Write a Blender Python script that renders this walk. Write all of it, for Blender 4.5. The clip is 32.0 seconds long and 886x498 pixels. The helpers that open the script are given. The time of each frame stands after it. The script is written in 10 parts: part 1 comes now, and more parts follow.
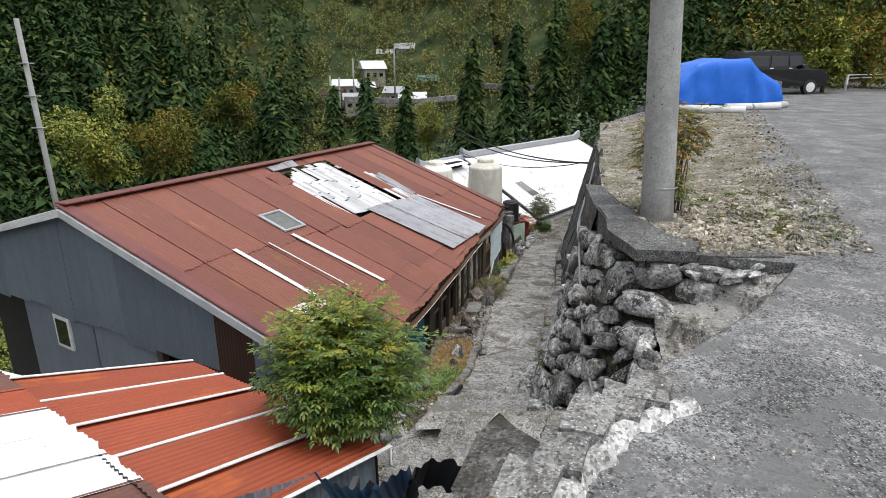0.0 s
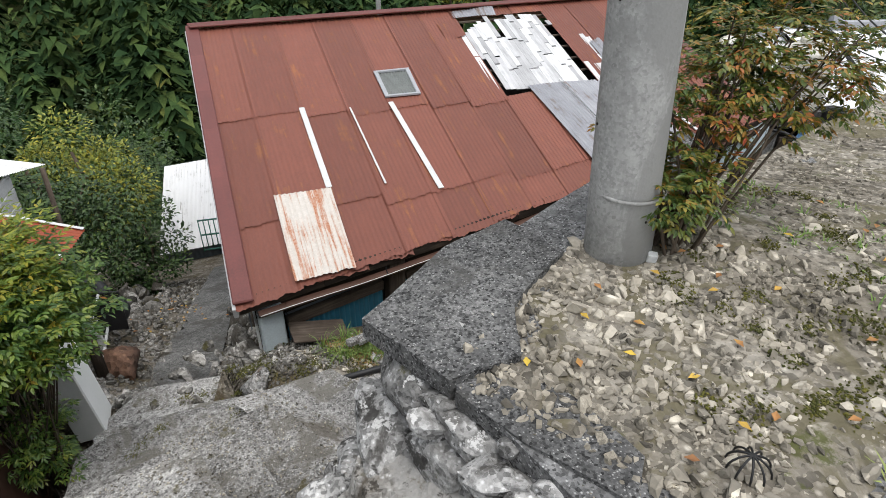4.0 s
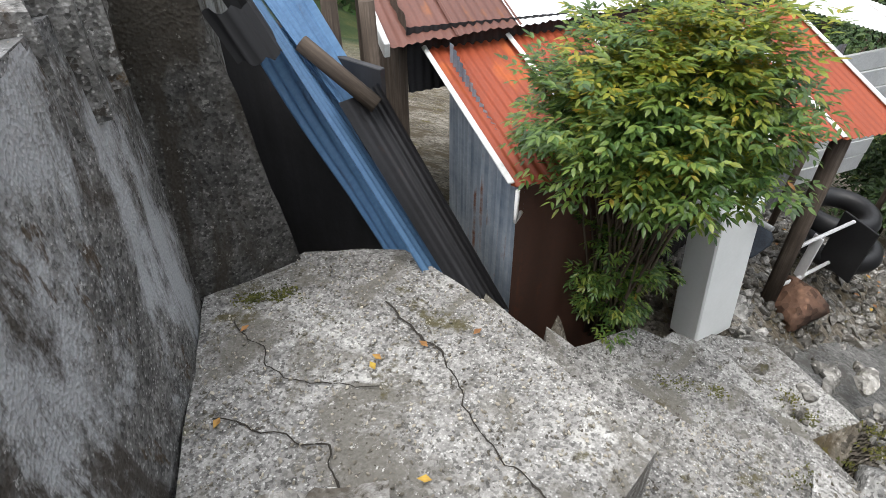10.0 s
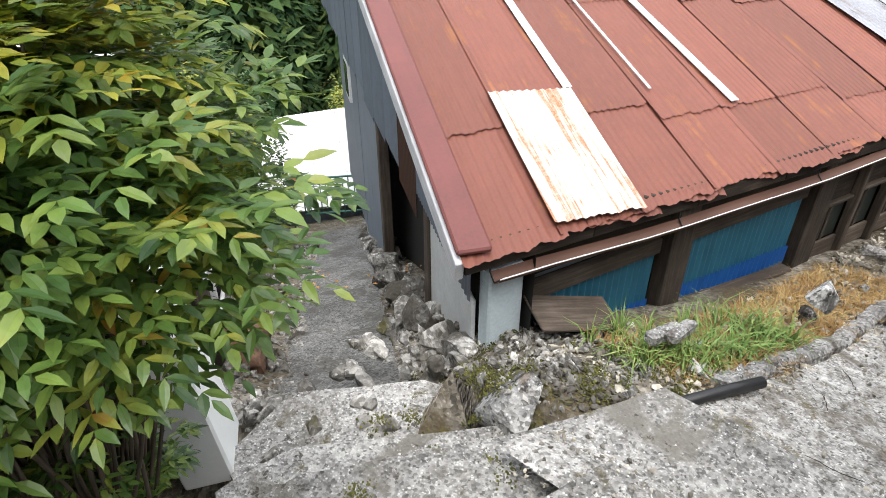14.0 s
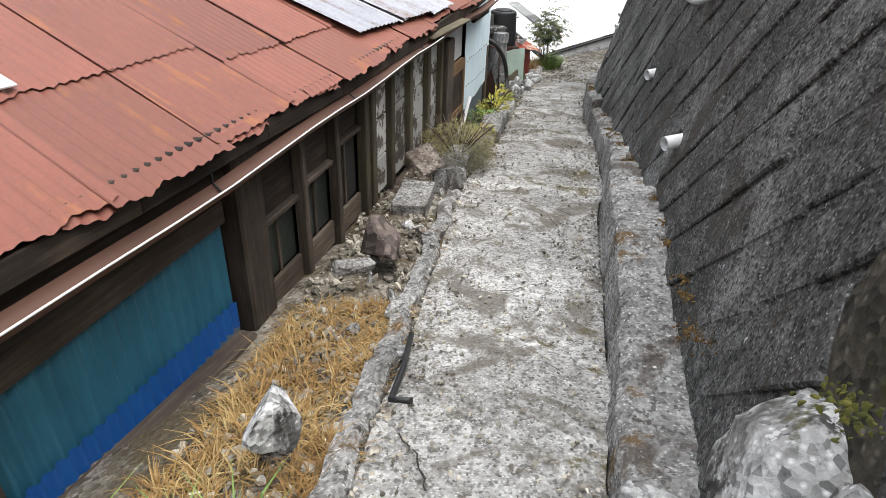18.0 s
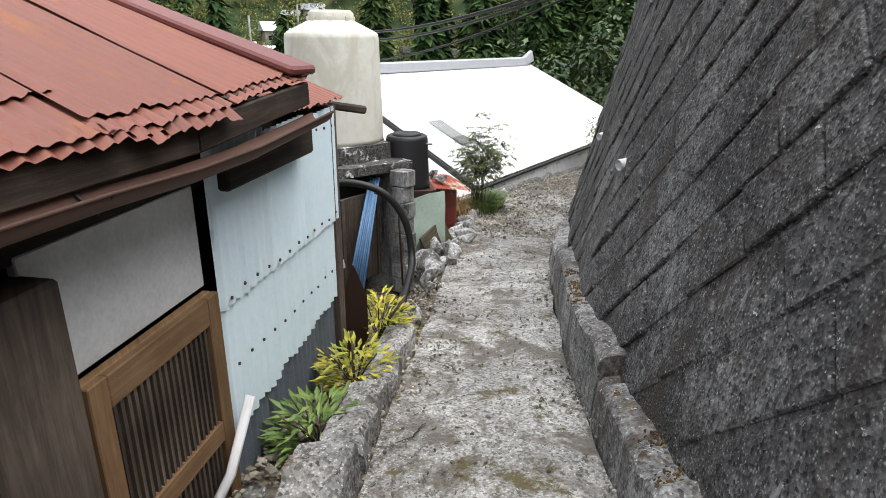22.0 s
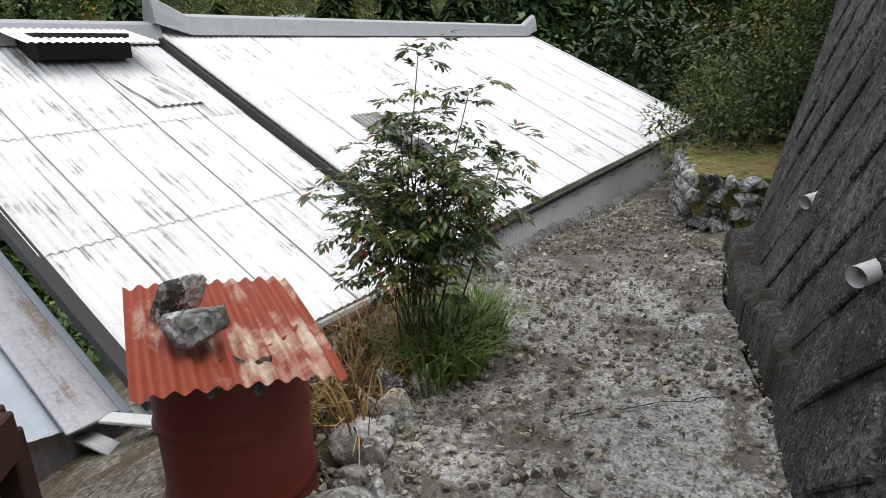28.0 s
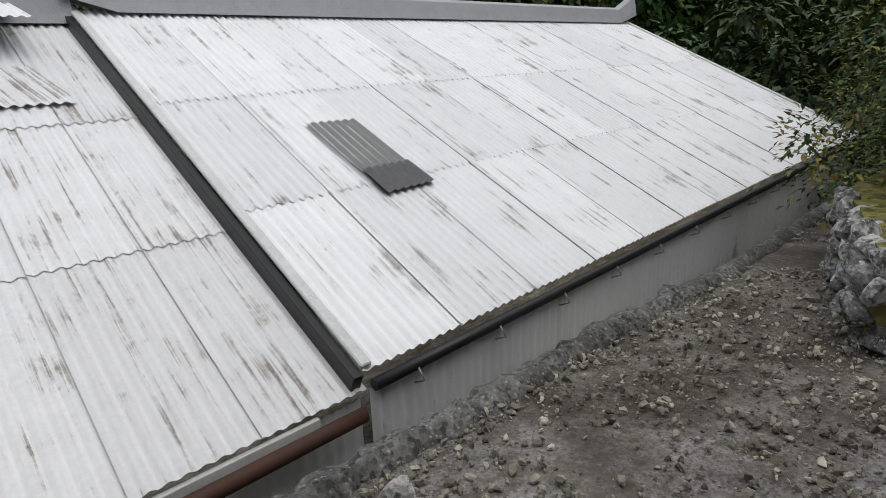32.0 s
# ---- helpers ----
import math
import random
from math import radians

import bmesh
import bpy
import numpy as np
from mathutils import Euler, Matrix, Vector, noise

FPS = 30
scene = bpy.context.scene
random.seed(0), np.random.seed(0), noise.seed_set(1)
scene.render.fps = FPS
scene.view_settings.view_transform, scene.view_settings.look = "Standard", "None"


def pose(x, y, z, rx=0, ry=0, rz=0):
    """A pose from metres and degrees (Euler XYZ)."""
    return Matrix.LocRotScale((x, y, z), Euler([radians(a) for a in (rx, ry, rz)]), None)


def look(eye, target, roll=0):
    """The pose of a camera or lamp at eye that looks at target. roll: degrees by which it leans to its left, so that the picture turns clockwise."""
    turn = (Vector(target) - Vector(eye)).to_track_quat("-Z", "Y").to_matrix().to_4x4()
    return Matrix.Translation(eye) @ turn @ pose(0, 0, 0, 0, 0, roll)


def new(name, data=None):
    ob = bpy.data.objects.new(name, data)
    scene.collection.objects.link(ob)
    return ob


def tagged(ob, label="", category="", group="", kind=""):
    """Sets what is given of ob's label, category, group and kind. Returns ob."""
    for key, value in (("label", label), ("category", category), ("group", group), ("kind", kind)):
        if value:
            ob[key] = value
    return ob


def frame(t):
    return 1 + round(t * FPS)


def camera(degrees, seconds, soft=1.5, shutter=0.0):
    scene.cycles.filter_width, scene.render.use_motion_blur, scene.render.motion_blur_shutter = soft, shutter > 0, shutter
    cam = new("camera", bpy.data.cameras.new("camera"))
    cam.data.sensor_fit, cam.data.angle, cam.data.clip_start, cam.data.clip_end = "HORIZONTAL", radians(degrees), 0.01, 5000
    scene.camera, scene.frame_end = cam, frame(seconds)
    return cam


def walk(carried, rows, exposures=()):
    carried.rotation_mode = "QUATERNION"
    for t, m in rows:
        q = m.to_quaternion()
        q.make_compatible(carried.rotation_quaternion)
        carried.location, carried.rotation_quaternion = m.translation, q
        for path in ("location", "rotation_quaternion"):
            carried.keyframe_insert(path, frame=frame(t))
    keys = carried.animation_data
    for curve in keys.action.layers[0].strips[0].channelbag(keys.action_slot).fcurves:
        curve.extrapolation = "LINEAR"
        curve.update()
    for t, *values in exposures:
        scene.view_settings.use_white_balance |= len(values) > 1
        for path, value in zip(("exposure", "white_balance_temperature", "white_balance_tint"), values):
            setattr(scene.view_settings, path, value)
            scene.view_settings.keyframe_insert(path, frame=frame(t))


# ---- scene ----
cam = camera(72.24, 32.0, 0.6)
ROWS = [
    (0.0, 0.038, -0.070, 1.575, 72.41, 0.27, -0.18),
    (0.5, 0.491, 0.482, 1.543, 70.25, 0.30, 4.20),
    (1.0, 0.890, 1.029, 1.502, 67.98, 0.32, 7.69),
    (1.5, 1.227, 1.467, 1.520, 64.92, 0.26, 11.83),
    (2.0, 1.675, 1.925, 1.527, 62.03, 0.22, 17.62),
    (2.5, 2.129, 2.402, 1.539, 60.05, 0.30, 23.05),
    (3.0, 2.587, 2.808, 1.549, 59.15, 0.54, 26.47),
    (3.5, 2.938, 3.236, 1.543, 58.57, 0.19, 30.61),
    (5.5, 3.957, 5.126, 1.611, 54.79, -1.07, 65.95),
    (6.0, 3.922, 5.503, 1.588, 53.85, -1.18, 76.50),
    (6.5, 3.689, 5.687, 1.535, 52.29, -1.06, 90.08),
    (7.0, 3.426, 5.742, 1.433, 50.66, -0.84, 103.71),
    (7.5, 3.165, 5.690, 1.328, 49.31, -0.47, 114.93),
    (8.0, 2.972, 5.445, 1.164, 49.03, -0.09, 120.32),
    (8.5, 2.792, 5.267, 1.060, 49.21, -0.05, 121.25),
    (9.0, 2.509, 5.083, 0.864, 49.48, 0.07, 121.22),
    (9.5, 2.302, 4.888, 0.669, 49.79, 0.26, 120.73),
    (10.0, 2.024, 4.730, 0.471, 50.74, 0.40, 119.03),
    (10.5, 1.823, 4.610, 0.324, 52.05, 0.59, 116.55),
    (11.0, 1.626, 4.485, 0.213, 52.53, 0.50, 109.66),
    (11.5, 1.411, 4.395, 0.105, 52.88, 0.29, 102.15),
    (12.0, 1.276, 4.291, -0.025, 53.93, 0.13, 93.47),
    (12.5, 1.087, 4.231, -0.131, 55.18, 0.17, 82.02),
    (13.0, 0.866, 4.245, -0.223, 56.05, 0.32, 70.79),
    (13.5, 0.713, 4.185, -0.251, 56.78, 0.27, 57.46),
    (14.0, 0.674, 4.216, -0.267, 57.21, 0.17, 43.89),
    (14.5, 0.707, 4.374, -0.305, 57.59, -0.15, 32.91),
    (15.0, 0.757, 4.614, -0.327, 57.50, -0.63, 24.94),
    (15.5, 0.766, 4.842, -0.347, 57.57, -0.75, 19.09),
    (17.5, 0.703, 6.184, -0.964, 57.72, -1.77, 1.39),
    (18.0, 0.727, 6.768, -1.218, 60.42, -1.75, -1.48),
    (18.5, 0.810, 7.332, -1.313, 63.16, -1.57, -4.25),
    (19.0, 0.937, 7.993, -1.457, 66.09, -1.69, -6.91),
    (19.5, 1.008, 8.642, -1.585, 68.06, -1.57, -7.51),
    (20.0, 1.179, 9.327, -1.662, 69.47, -1.28, -7.57),
    (20.5, 1.303, 10.041, -1.744, 70.19, -1.17, -7.39),
    (21.0, 1.477, 10.716, -1.813, 70.56, -0.91, -7.24),
    (21.5, 1.662, 11.397, -1.859, 70.83, -0.60, -7.11),
    (22.0, 1.844, 12.017, -1.879, 70.82, -0.39, -7.00),
    (22.5, 2.027, 12.658, -1.944, 70.72, -0.27, -6.69),
    (23.0, 2.145, 13.189, -2.055, 70.75, -0.22, -6.56),
    (23.5, 2.302, 13.806, -2.184, 70.72, -0.15, -6.42),
    (24.0, 2.376, 14.382, -2.286, 70.81, 0.00, -6.23),
    (24.5, 2.506, 14.954, -2.492, 71.36, 0.70, -6.29),
    (25.0, 2.598, 15.507, -2.573, 71.67, 0.94, -6.24),
    (25.5, 2.687, 16.010, -2.622, 71.77, 0.77, -6.11),
    (27.5, 3.230, 18.198, -2.986, 71.96, 1.48, -6.52),
    (28.0, 3.357, 18.680, -3.014, 71.99, 1.39, -7.87),
    (28.5, 3.515, 19.110, -3.030, 72.05, 1.27, -8.35),
    (29.0, 3.650, 19.496, -3.074, 72.08, 1.29, -8.68),
    (29.5, 3.880, 19.850, -3.124, 72.18, 1.31, -9.17),
    (30.0, 4.039, 20.192, -3.133, 72.23, 1.34, -9.55),
    (30.5, 4.179, 20.446, -3.127, 72.28, 1.34, -9.68),
    (31.0, 4.312, 20.675, -3.155, 72.41, 1.43, -8.36),
    (31.5, 4.434, 21.035, -3.232, 72.42, 1.64, -3.70),
    (32.0, 4.604, 21.292, -3.272, 72.82, 1.93, 2.70),
]
walk(cam, [(t, pose(x, y, z, rx, ry, rz)) for t, x, y, z, rx, ry, rz in ROWS],
     exposures=[(0, 0.49), (6, 0.38), (7.5, 0.49), (9, 0.85), (11, 0.99), (13, 1.02), (14, 1.25), (15.5, 1.27), (18.5, 1.12), (21, 1.12), (22.5, 0.99), (24, 0.55), (25.5, 0.47), (27.5, 0.39), (29, 0.22), (30.5, -0.02), (31, 0.0), (32, -0.25)])

# ---- sky and light: bright overcast ----
world = bpy.data.worlds.new("world")
scene.world = world
world.use_nodes = True
_wn = world.node_tree.nodes
_sky = _wn.new("ShaderNodeTexSky")
_sky.sky_type = "NISHITA"
_sky.sun_disc = False
_sky.sun_elevation, _sky.sun_rotation = radians(70), radians(115)
_sky.air_density, _sky.dust_density = 1.0, 4.0
_mixw = _wn.new("ShaderNodeMixRGB")
_mixw.inputs[0].default_value = 0.75
_mixw.inputs[2].default_value = (9.0, 9.3, 9.8, 1)
world.node_tree.links.new(_sky.outputs[0], _mixw.inputs[1])
world.node_tree.links.new(_mixw.outputs[0], _wn["Background"].inputs[0])
_wn["Background"].inputs[1].default_value = 0.115
_sun = new("sun", bpy.data.lights.new("sun", "SUN"))
_sun.data.energy, _sun.data.angle, _sun.data.color = 1.5, radians(50), (1.0, 0.98, 0.95)
_sun.matrix_world = look((13, -6, 40), (0, 0, 0))

# ---- materials ----
def mat(name, rough=0.85, metal=0.0, spec=0.22):
    m = bpy.data.materials.new(name)
    m.use_nodes = True
    b = m.node_tree.nodes["Principled BSDF"]
    b.inputs["Roughness"].default_value = rough
    b.inputs["Metallic"].default_value = metal
    b.inputs["Specular IOR Level"].default_value = spec
    return m, m.node_tree.nodes, m.node_tree.links, b


def nz(ns, ls, scale, detail=6.0, rough=0.6, vec=None, stretch=None, warp=0.0):
    """Noise in world metres (or along a given vector)."""
    n = ns.new("ShaderNodeTexNoise")
    n.inputs["Scale"].default_value, n.inputs["Detail"].default_value = scale, detail
    n.inputs["Roughness"].default_value, n.inputs["Distortion"].default_value = rough, warp
    if vec is None:
        vec = ns.new("ShaderNodeNewGeometry").outputs["Position"]
    if stretch:
        mp = ns.new("ShaderNodeMapping")
        mp.inputs["Scale"].default_value = stretch
        ls.new(vec, mp.inputs["Vector"])
        vec = mp.outputs[0]
    ls.new(vec, n.inputs["Vector"])
    return n.outputs[0]


def ramp(ns, ls, fac, stops):
    r = ns.new("ShaderNodeValToRGB")
    el = r.color_ramp.elements
    while len(el) < len(stops):
        el.new(0.5)
    for e, (p, c) in zip(el, stops):
        e.position = p
        e.color = (c, c, c, 1) if isinstance(c, float) else (*c, 1)
    ls.new(fac, r.inputs[0])
    return r.outputs[0]


def mix(ns, ls, fac, a, b, mode="MIX"):
    m = ns.new("ShaderNodeMixRGB")
    m.blend_type = mode
    for s, v in zip(m.inputs, (fac, a, b)):
        if isinstance(v, (int, float)):
            s.default_value = v
        elif isinstance(v, tuple):
            s.default_value = (*v, 1)
        else:
            ls.new(v, s)
    return m.outputs[0]


def bump(ns, ls, b, h, strength=0.4, dist=0.02):
    n = ns.new("ShaderNodeBump")
    n.inputs["Strength"].default_value, n.inputs["Distance"].default_value = strength, dist
    ls.new(h, n.inputs["Height"])
    ls.new(n.outputs[0], b.inputs["Normal"])


def rnd(ns):
    return ns.new("ShaderNodeObjectInfo").outputs["Random"]


def speckled(name, dark, mid, light, rough=0.92, fine=60.0, stain=None, moss=None, bumps=0.5, island=False, pale=None, grit=1.0, stained=0.5, vary=0.15):
    """Mineral surface: aggregate chips, grain, patches, optional stain, pale scour and moss."""
    m, ns, ls, b = mat(name, rough)
    pos = ns.new("ShaderNodeNewGeometry").outputs["Position"]
    big = nz(ns, ls, 1.3, 6, 0.6)
    mott = nz(ns, ls, fine * 0.16, 8, 0.72)
    grain = nz(ns, ls, fine, 4, 0.8)
    c = ramp(ns, ls, mix(ns, ls, 0.55, big, mott), [(0.36, dark), (0.5, mid), (0.64, light)])
    vr = ns.new("ShaderNodeTexVoronoi")
    vr.inputs["Scale"].default_value = fine * 0.8
    ls.new(pos, vr.inputs["Vector"])
    cell = ns.new("ShaderNodeRGBToBW")
    ls.new(vr.outputs["Color"], cell.inputs[0])
    c = mix(ns, ls, 1.0, c, ramp(ns, ls, cell.outputs[0], [(0.15, max(0.2, 1.0 - 0.6 * grit)), (0.5, 1.0), (0.85, 1.0)]), "MULTIPLY")
    bright = ramp(ns, ls, cell.outputs[0], [(0.62, 0.0), (0.72, min(1.0, 0.7 * grit))])
    chips = ramp(ns, ls, vr.outputs["Distance"], [(0.12, 1.0), (0.42, 0.0)])
    c = mix(ns, ls, mix(ns, ls, 1.0, bright, chips, "MULTIPLY"), c, tuple(min(0.75, v * 1.45) for v in light))
    pits = ramp(ns, ls, nz(ns, ls, fine * 0.22, 6, 0.8), [(0.34, 0.8 * min(1.0, grit)), (0.44, 0.0)])
    c = mix(ns, ls, pits, c, tuple(v * 0.6 for v in dark))
    tint = ns.new("ShaderNodeHueSaturation")
    if island:
        ls.new(ramp(ns, ls, ns.new("ShaderNodeNewGeometry").outputs["Random Per Island"], [(0.0, 0.55), (1.0, 1.45)]), tint.inputs["Value"])
    else:
        ls.new(ramp(ns, ls, rnd(ns), [(0.0, 1.0 - vary), (1.0, 1.0 + vary)]), tint.inputs["Value"])
    ls.new(c, tint.inputs["Color"])
    c = tint.outputs[0]
    if stain:
        s = ramp(ns, ls, nz(ns, ls, 2.2, 9, 0.68, stretch=(1, 1, 0.35), warp=0.6), [(0.60 - 0.2 * stained, 0.0), (0.68 - 0.2 * stained, 0.85)])
        c = mix(ns, ls, s, c, stain)
    if pale:
        s = ramp(ns, ls, nz(ns, ls, 1.5, 10, 0.74, stretch=(1, 1, 0.42), warp=0.25), [(0.49, 0.0), (0.56, 0.85)])
        c = mix(ns, ls, s, c, mix(ns, ls, grain, tuple(v * 0.6 for v in pale), pale))
    if moss:
        s = ramp(ns, ls, nz(ns, ls, 3.1, 9, 0.75), [(0.58, 0.0), (0.64, 0.9)])
        c = mix(ns, ls, s, c, mix(ns, ls, grain, tuple(v * 0.5 for v in moss), moss))
    ls.new(c, b.inputs["Base Color"])
    h = mix(ns, ls, 0.5, mix(ns, ls, 0.4, grain, mott), vr.outputs["Distance"])
    bump(ns, ls, b, h, min(1.0, bumps * 1.5), 0.6 / fine + 0.004)
    return m


CONCRETE = speckled("worn_concrete", (0.085, 0.084, 0.08), (0.185, 0.183, 0.175), (0.36, 0.355, 0.335), fine=110, stain=(0.10, 0.095, 0.085), stained=0.35, bumps=0.7)
PATHMAT = speckled("path_concrete", (0.15, 0.142, 0.128), (0.37, 0.36, 0.34), (0.68, 0.67, 0.64), fine=100, stain=(0.12, 0.105, 0.085), moss=(0.13, 0.105, 0.04), bumps=0.7, stained=0.48)
_ns, _ls = PATHMAT.node_tree.nodes, PATHMAT.node_tree.links
_pe = ramp(_ns, _ls, mix(_ns, _ls, 0.6, nz(_ns, _ls, 38, 6, 0.75), nz(_ns, _ls, 3.0, 8, 0.7)), [(0.36, (0.04, 0.033, 0.026)), (0.49, (0.11, 0.096, 0.08)), (0.59, (0.22, 0.205, 0.18)), (0.67, (0.52, 0.50, 0.47))])
_sx = _ns.new("ShaderNodeSeparateXYZ")
_ls.new(_ns.new("ShaderNodeNewGeometry").outputs["Position"], _sx.inputs[0])
_my = _ns.new("ShaderNodeMath")
_my.operation = "MULTIPLY_ADD"
_my.inputs[1].default_value = 3.2
_ls.new(nz(_ns, _ls, 1.1, 8, 0.7), _my.inputs[0]), _ls.new(_sx.outputs[1], _my.inputs[2])
_mr = _ns.new("ShaderNodeMapRange")
_mr.inputs["From Min"].default_value, _mr.inputs["From Max"].default_value = 24.2, 25.4
_ls.new(_my.outputs[0], _mr.inputs["Value"])
_pp0 = _ns["Principled BSDF"]
_ls.new(mix(_ns, _ls, _mr.outputs[0], _pp0.inputs["Base Color"].links[0].from_socket, _pe), _pp0.inputs["Base Color"])
LANDMAT = speckled("landing_concrete", (0.11, 0.106, 0.098), (0.30, 0.292, 0.278), (0.54, 0.53, 0.50), fine=100, stain=(0.15, 0.14, 0.12), moss=(0.12, 0.105, 0.05), bumps=0.7, stained=0.4)
ROADMAT = speckled("road_concrete", (0.09, 0.09, 0.09), (0.225, 0.225, 0.223), (0.45, 0.45, 0.445), fine=105, stain=(0.14, 0.14, 0.138), bumps=0.9, grit=1.2)
SLABMAT = speckled("dark_aggregate_slab", (0.06, 0.06, 0.06), (0.12, 0.12, 0.118), (0.27, 0.268, 0.26), fine=120, stain=(0.075, 0.073, 0.068), stained=0.4, bumps=0.9, grit=1.3)
DARKWALL = speckled("blackened_concrete", (0.07, 0.069, 0.066), (0.18, 0.177, 0.17), (0.36, 0.355, 0.345), fine=80, stain=(0.05, 0.042, 0.034), pale=(0.50, 0.515, 0.53), stained=0.42, bumps=0.7)
PIERMAT = speckled("black_pier_concrete", (0.035, 0.034, 0.032), (0.085, 0.083, 0.078), (0.18, 0.175, 0.165), fine=80, stain=(0.04, 0.034, 0.026), stained=0.45, bumps=0.6)
BLACKWALL = speckled("black_block_wall", (0.026, 0.026, 0.026), (0.077, 0.076, 0.073), (0.215, 0.212, 0.205), fine=95, stain=(0.045, 0.038, 0.032), stained=0.35, bumps=0.9, grit=1.2)
STONE = speckled("field_stone", (0.12, 0.118, 0.112), (0.34, 0.336, 0.325), (0.62, 0.615, 0.60), fine=60, stain=(0.06, 0.056, 0.05), moss=(0.11, 0.10, 0.035), bumps=0.6, vary=0.45, stained=0.4)
GRAVEL = speckled("loose_gravel", (0.144, 0.129, 0.101), (0.312, 0.283, 0.231), (0.512, 0.474, 0.399), fine=18, island=True, bumps=0.3)
SOIL = speckled("stony_soil", (0.075, 0.062, 0.045), (0.19, 0.168, 0.135), (0.38, 0.35, 0.30), fine=50, bumps=0.9, stain=(0.09, 0.07, 0.04), moss=(0.17, 0.145, 0.05))
_ns, _ls = SOIL.node_tree.nodes, SOIL.node_tree.links
_pb = _ns["Principled BSDF"]
_src = _pb.inputs["Base Color"].links[0].from_socket
_len = _ns.new("ShaderNodeVectorMath")
_len.operation = "DISTANCE"
_len.inputs[1].default_value = (2.0, 14.0, -3.0)
_ls.new(_ns.new("ShaderNodeNewGeometry").outputs["Position"], _len.inputs[0])
_far = _ns.new("ShaderNodeMapRange")
_far.inputs["From Min"].default_value, _far.inputs["From Max"].default_value = 24.0, 40.0
_ls.new(_len.outputs["Value"], _far.inputs["Value"])
_gr = ramp(_ns, _ls, nz(_ns, _ls, 0.22, 7, 0.7), [(0.35, (0.016, 0.032, 0.012)), (0.5, (0.035, 0.055, 0.018)), (0.62, (0.07, 0.075, 0.025)), (0.72, (0.12, 0.085, 0.03))])
_ls.new(mix(_ns, _ls, _far.outputs[0], _src, _gr), _pb.inputs["Base Color"])
STONEBITS = speckled("broken_field_stone", (0.09, 0.085, 0.074), (0.26, 0.25, 0.228), (0.50, 0.485, 0.455), fine=45, island=True, stain=(0.07, 0.062, 0.05), moss=(0.11, 0.10, 0.035))
KERBMAT = speckled("kerb_concrete", (0.09, 0.09, 0.085), (0.24, 0.235, 0.225), (0.47, 0.46, 0.44), fine=85, stain=(0.075, 0.06, 0.05), moss=(0.15, 0.09, 0.03), bumps=0.8, stained=0.35)


def specks(m, scale, low, high, col, amount=0.9, stretch=None):
    """Adds small spots or runs of another colour."""
    ns, ls = m.node_tree.nodes, m.node_tree.links
    b = ns["Principled BSDF"]
    src = b.inputs["Base Color"].links[0].from_socket
    s = ramp(ns, ls, nz(ns, ls, scale, 5, 0.75, stretch=stretch), [(low, 0.0), (high, amount)])
    ls.new(mix(ns, ls, s, src, col), b.inputs["Base Color"])


specks(BLACKWALL, 26, 0.645, 0.68, (0.50, 0.50, 0.48))
specks(BLACKWALL, 7, 0.60, 0.66, (0.05, 0.038, 0.028), 0.8, (1, 1, 0.15))
specks(BLACKWALL, 5, 0.63, 0.67, (0.30, 0.30, 0.29), 0.55, (1.6, 1.6, 0.08))
specks(BLACKWALL, 62, 0.62, 0.66, (0.36, 0.36, 0.35), 0.8)
specks(KERBMAT, 22, 0.62, 0.66, (0.60, 0.59, 0.57), 0.85)
specks(KERBMAT, 9, 0.60, 0.64, (0.05, 0.042, 0.034), 0.85)
specks(STONE, 5, 0.54, 0.60, (0.035, 0.033, 0.03), 0.9)
specks(STONE, 9, 0.58, 0.61, (0.60, 0.595, 0.58), 0.85)
specks(STONE, 3.5, 0.60, 0.66, (0.20, 0.13, 0.08), 0.5)
specks(LANDMAT, 14, 0.61, 0.65, (0.05, 0.043, 0.033), 0.85)
specks(LANDMAT, 30, 0.62, 0.66, (0.62, 0.61, 0.58), 0.75)
specks(PATHMAT, 12, 0.62, 0.66, (0.07, 0.06, 0.047), 0.8)
specks(DARKWALL, 5, 0.58, 0.62, (0.06, 0.04, 0.022), 0.8, (1, 1, 0.4))
specks(DARKWALL, 24, 0.62, 0.66, (0.45, 0.45, 0.44), 0.7)
specks(PIERMAT, 20, 0.62, 0.66, (0.30, 0.29, 0.27), 0.6)
specks(SLABMAT, 30, 0.64, 0.67, (0.5, 0.49, 0.47), 0.8)


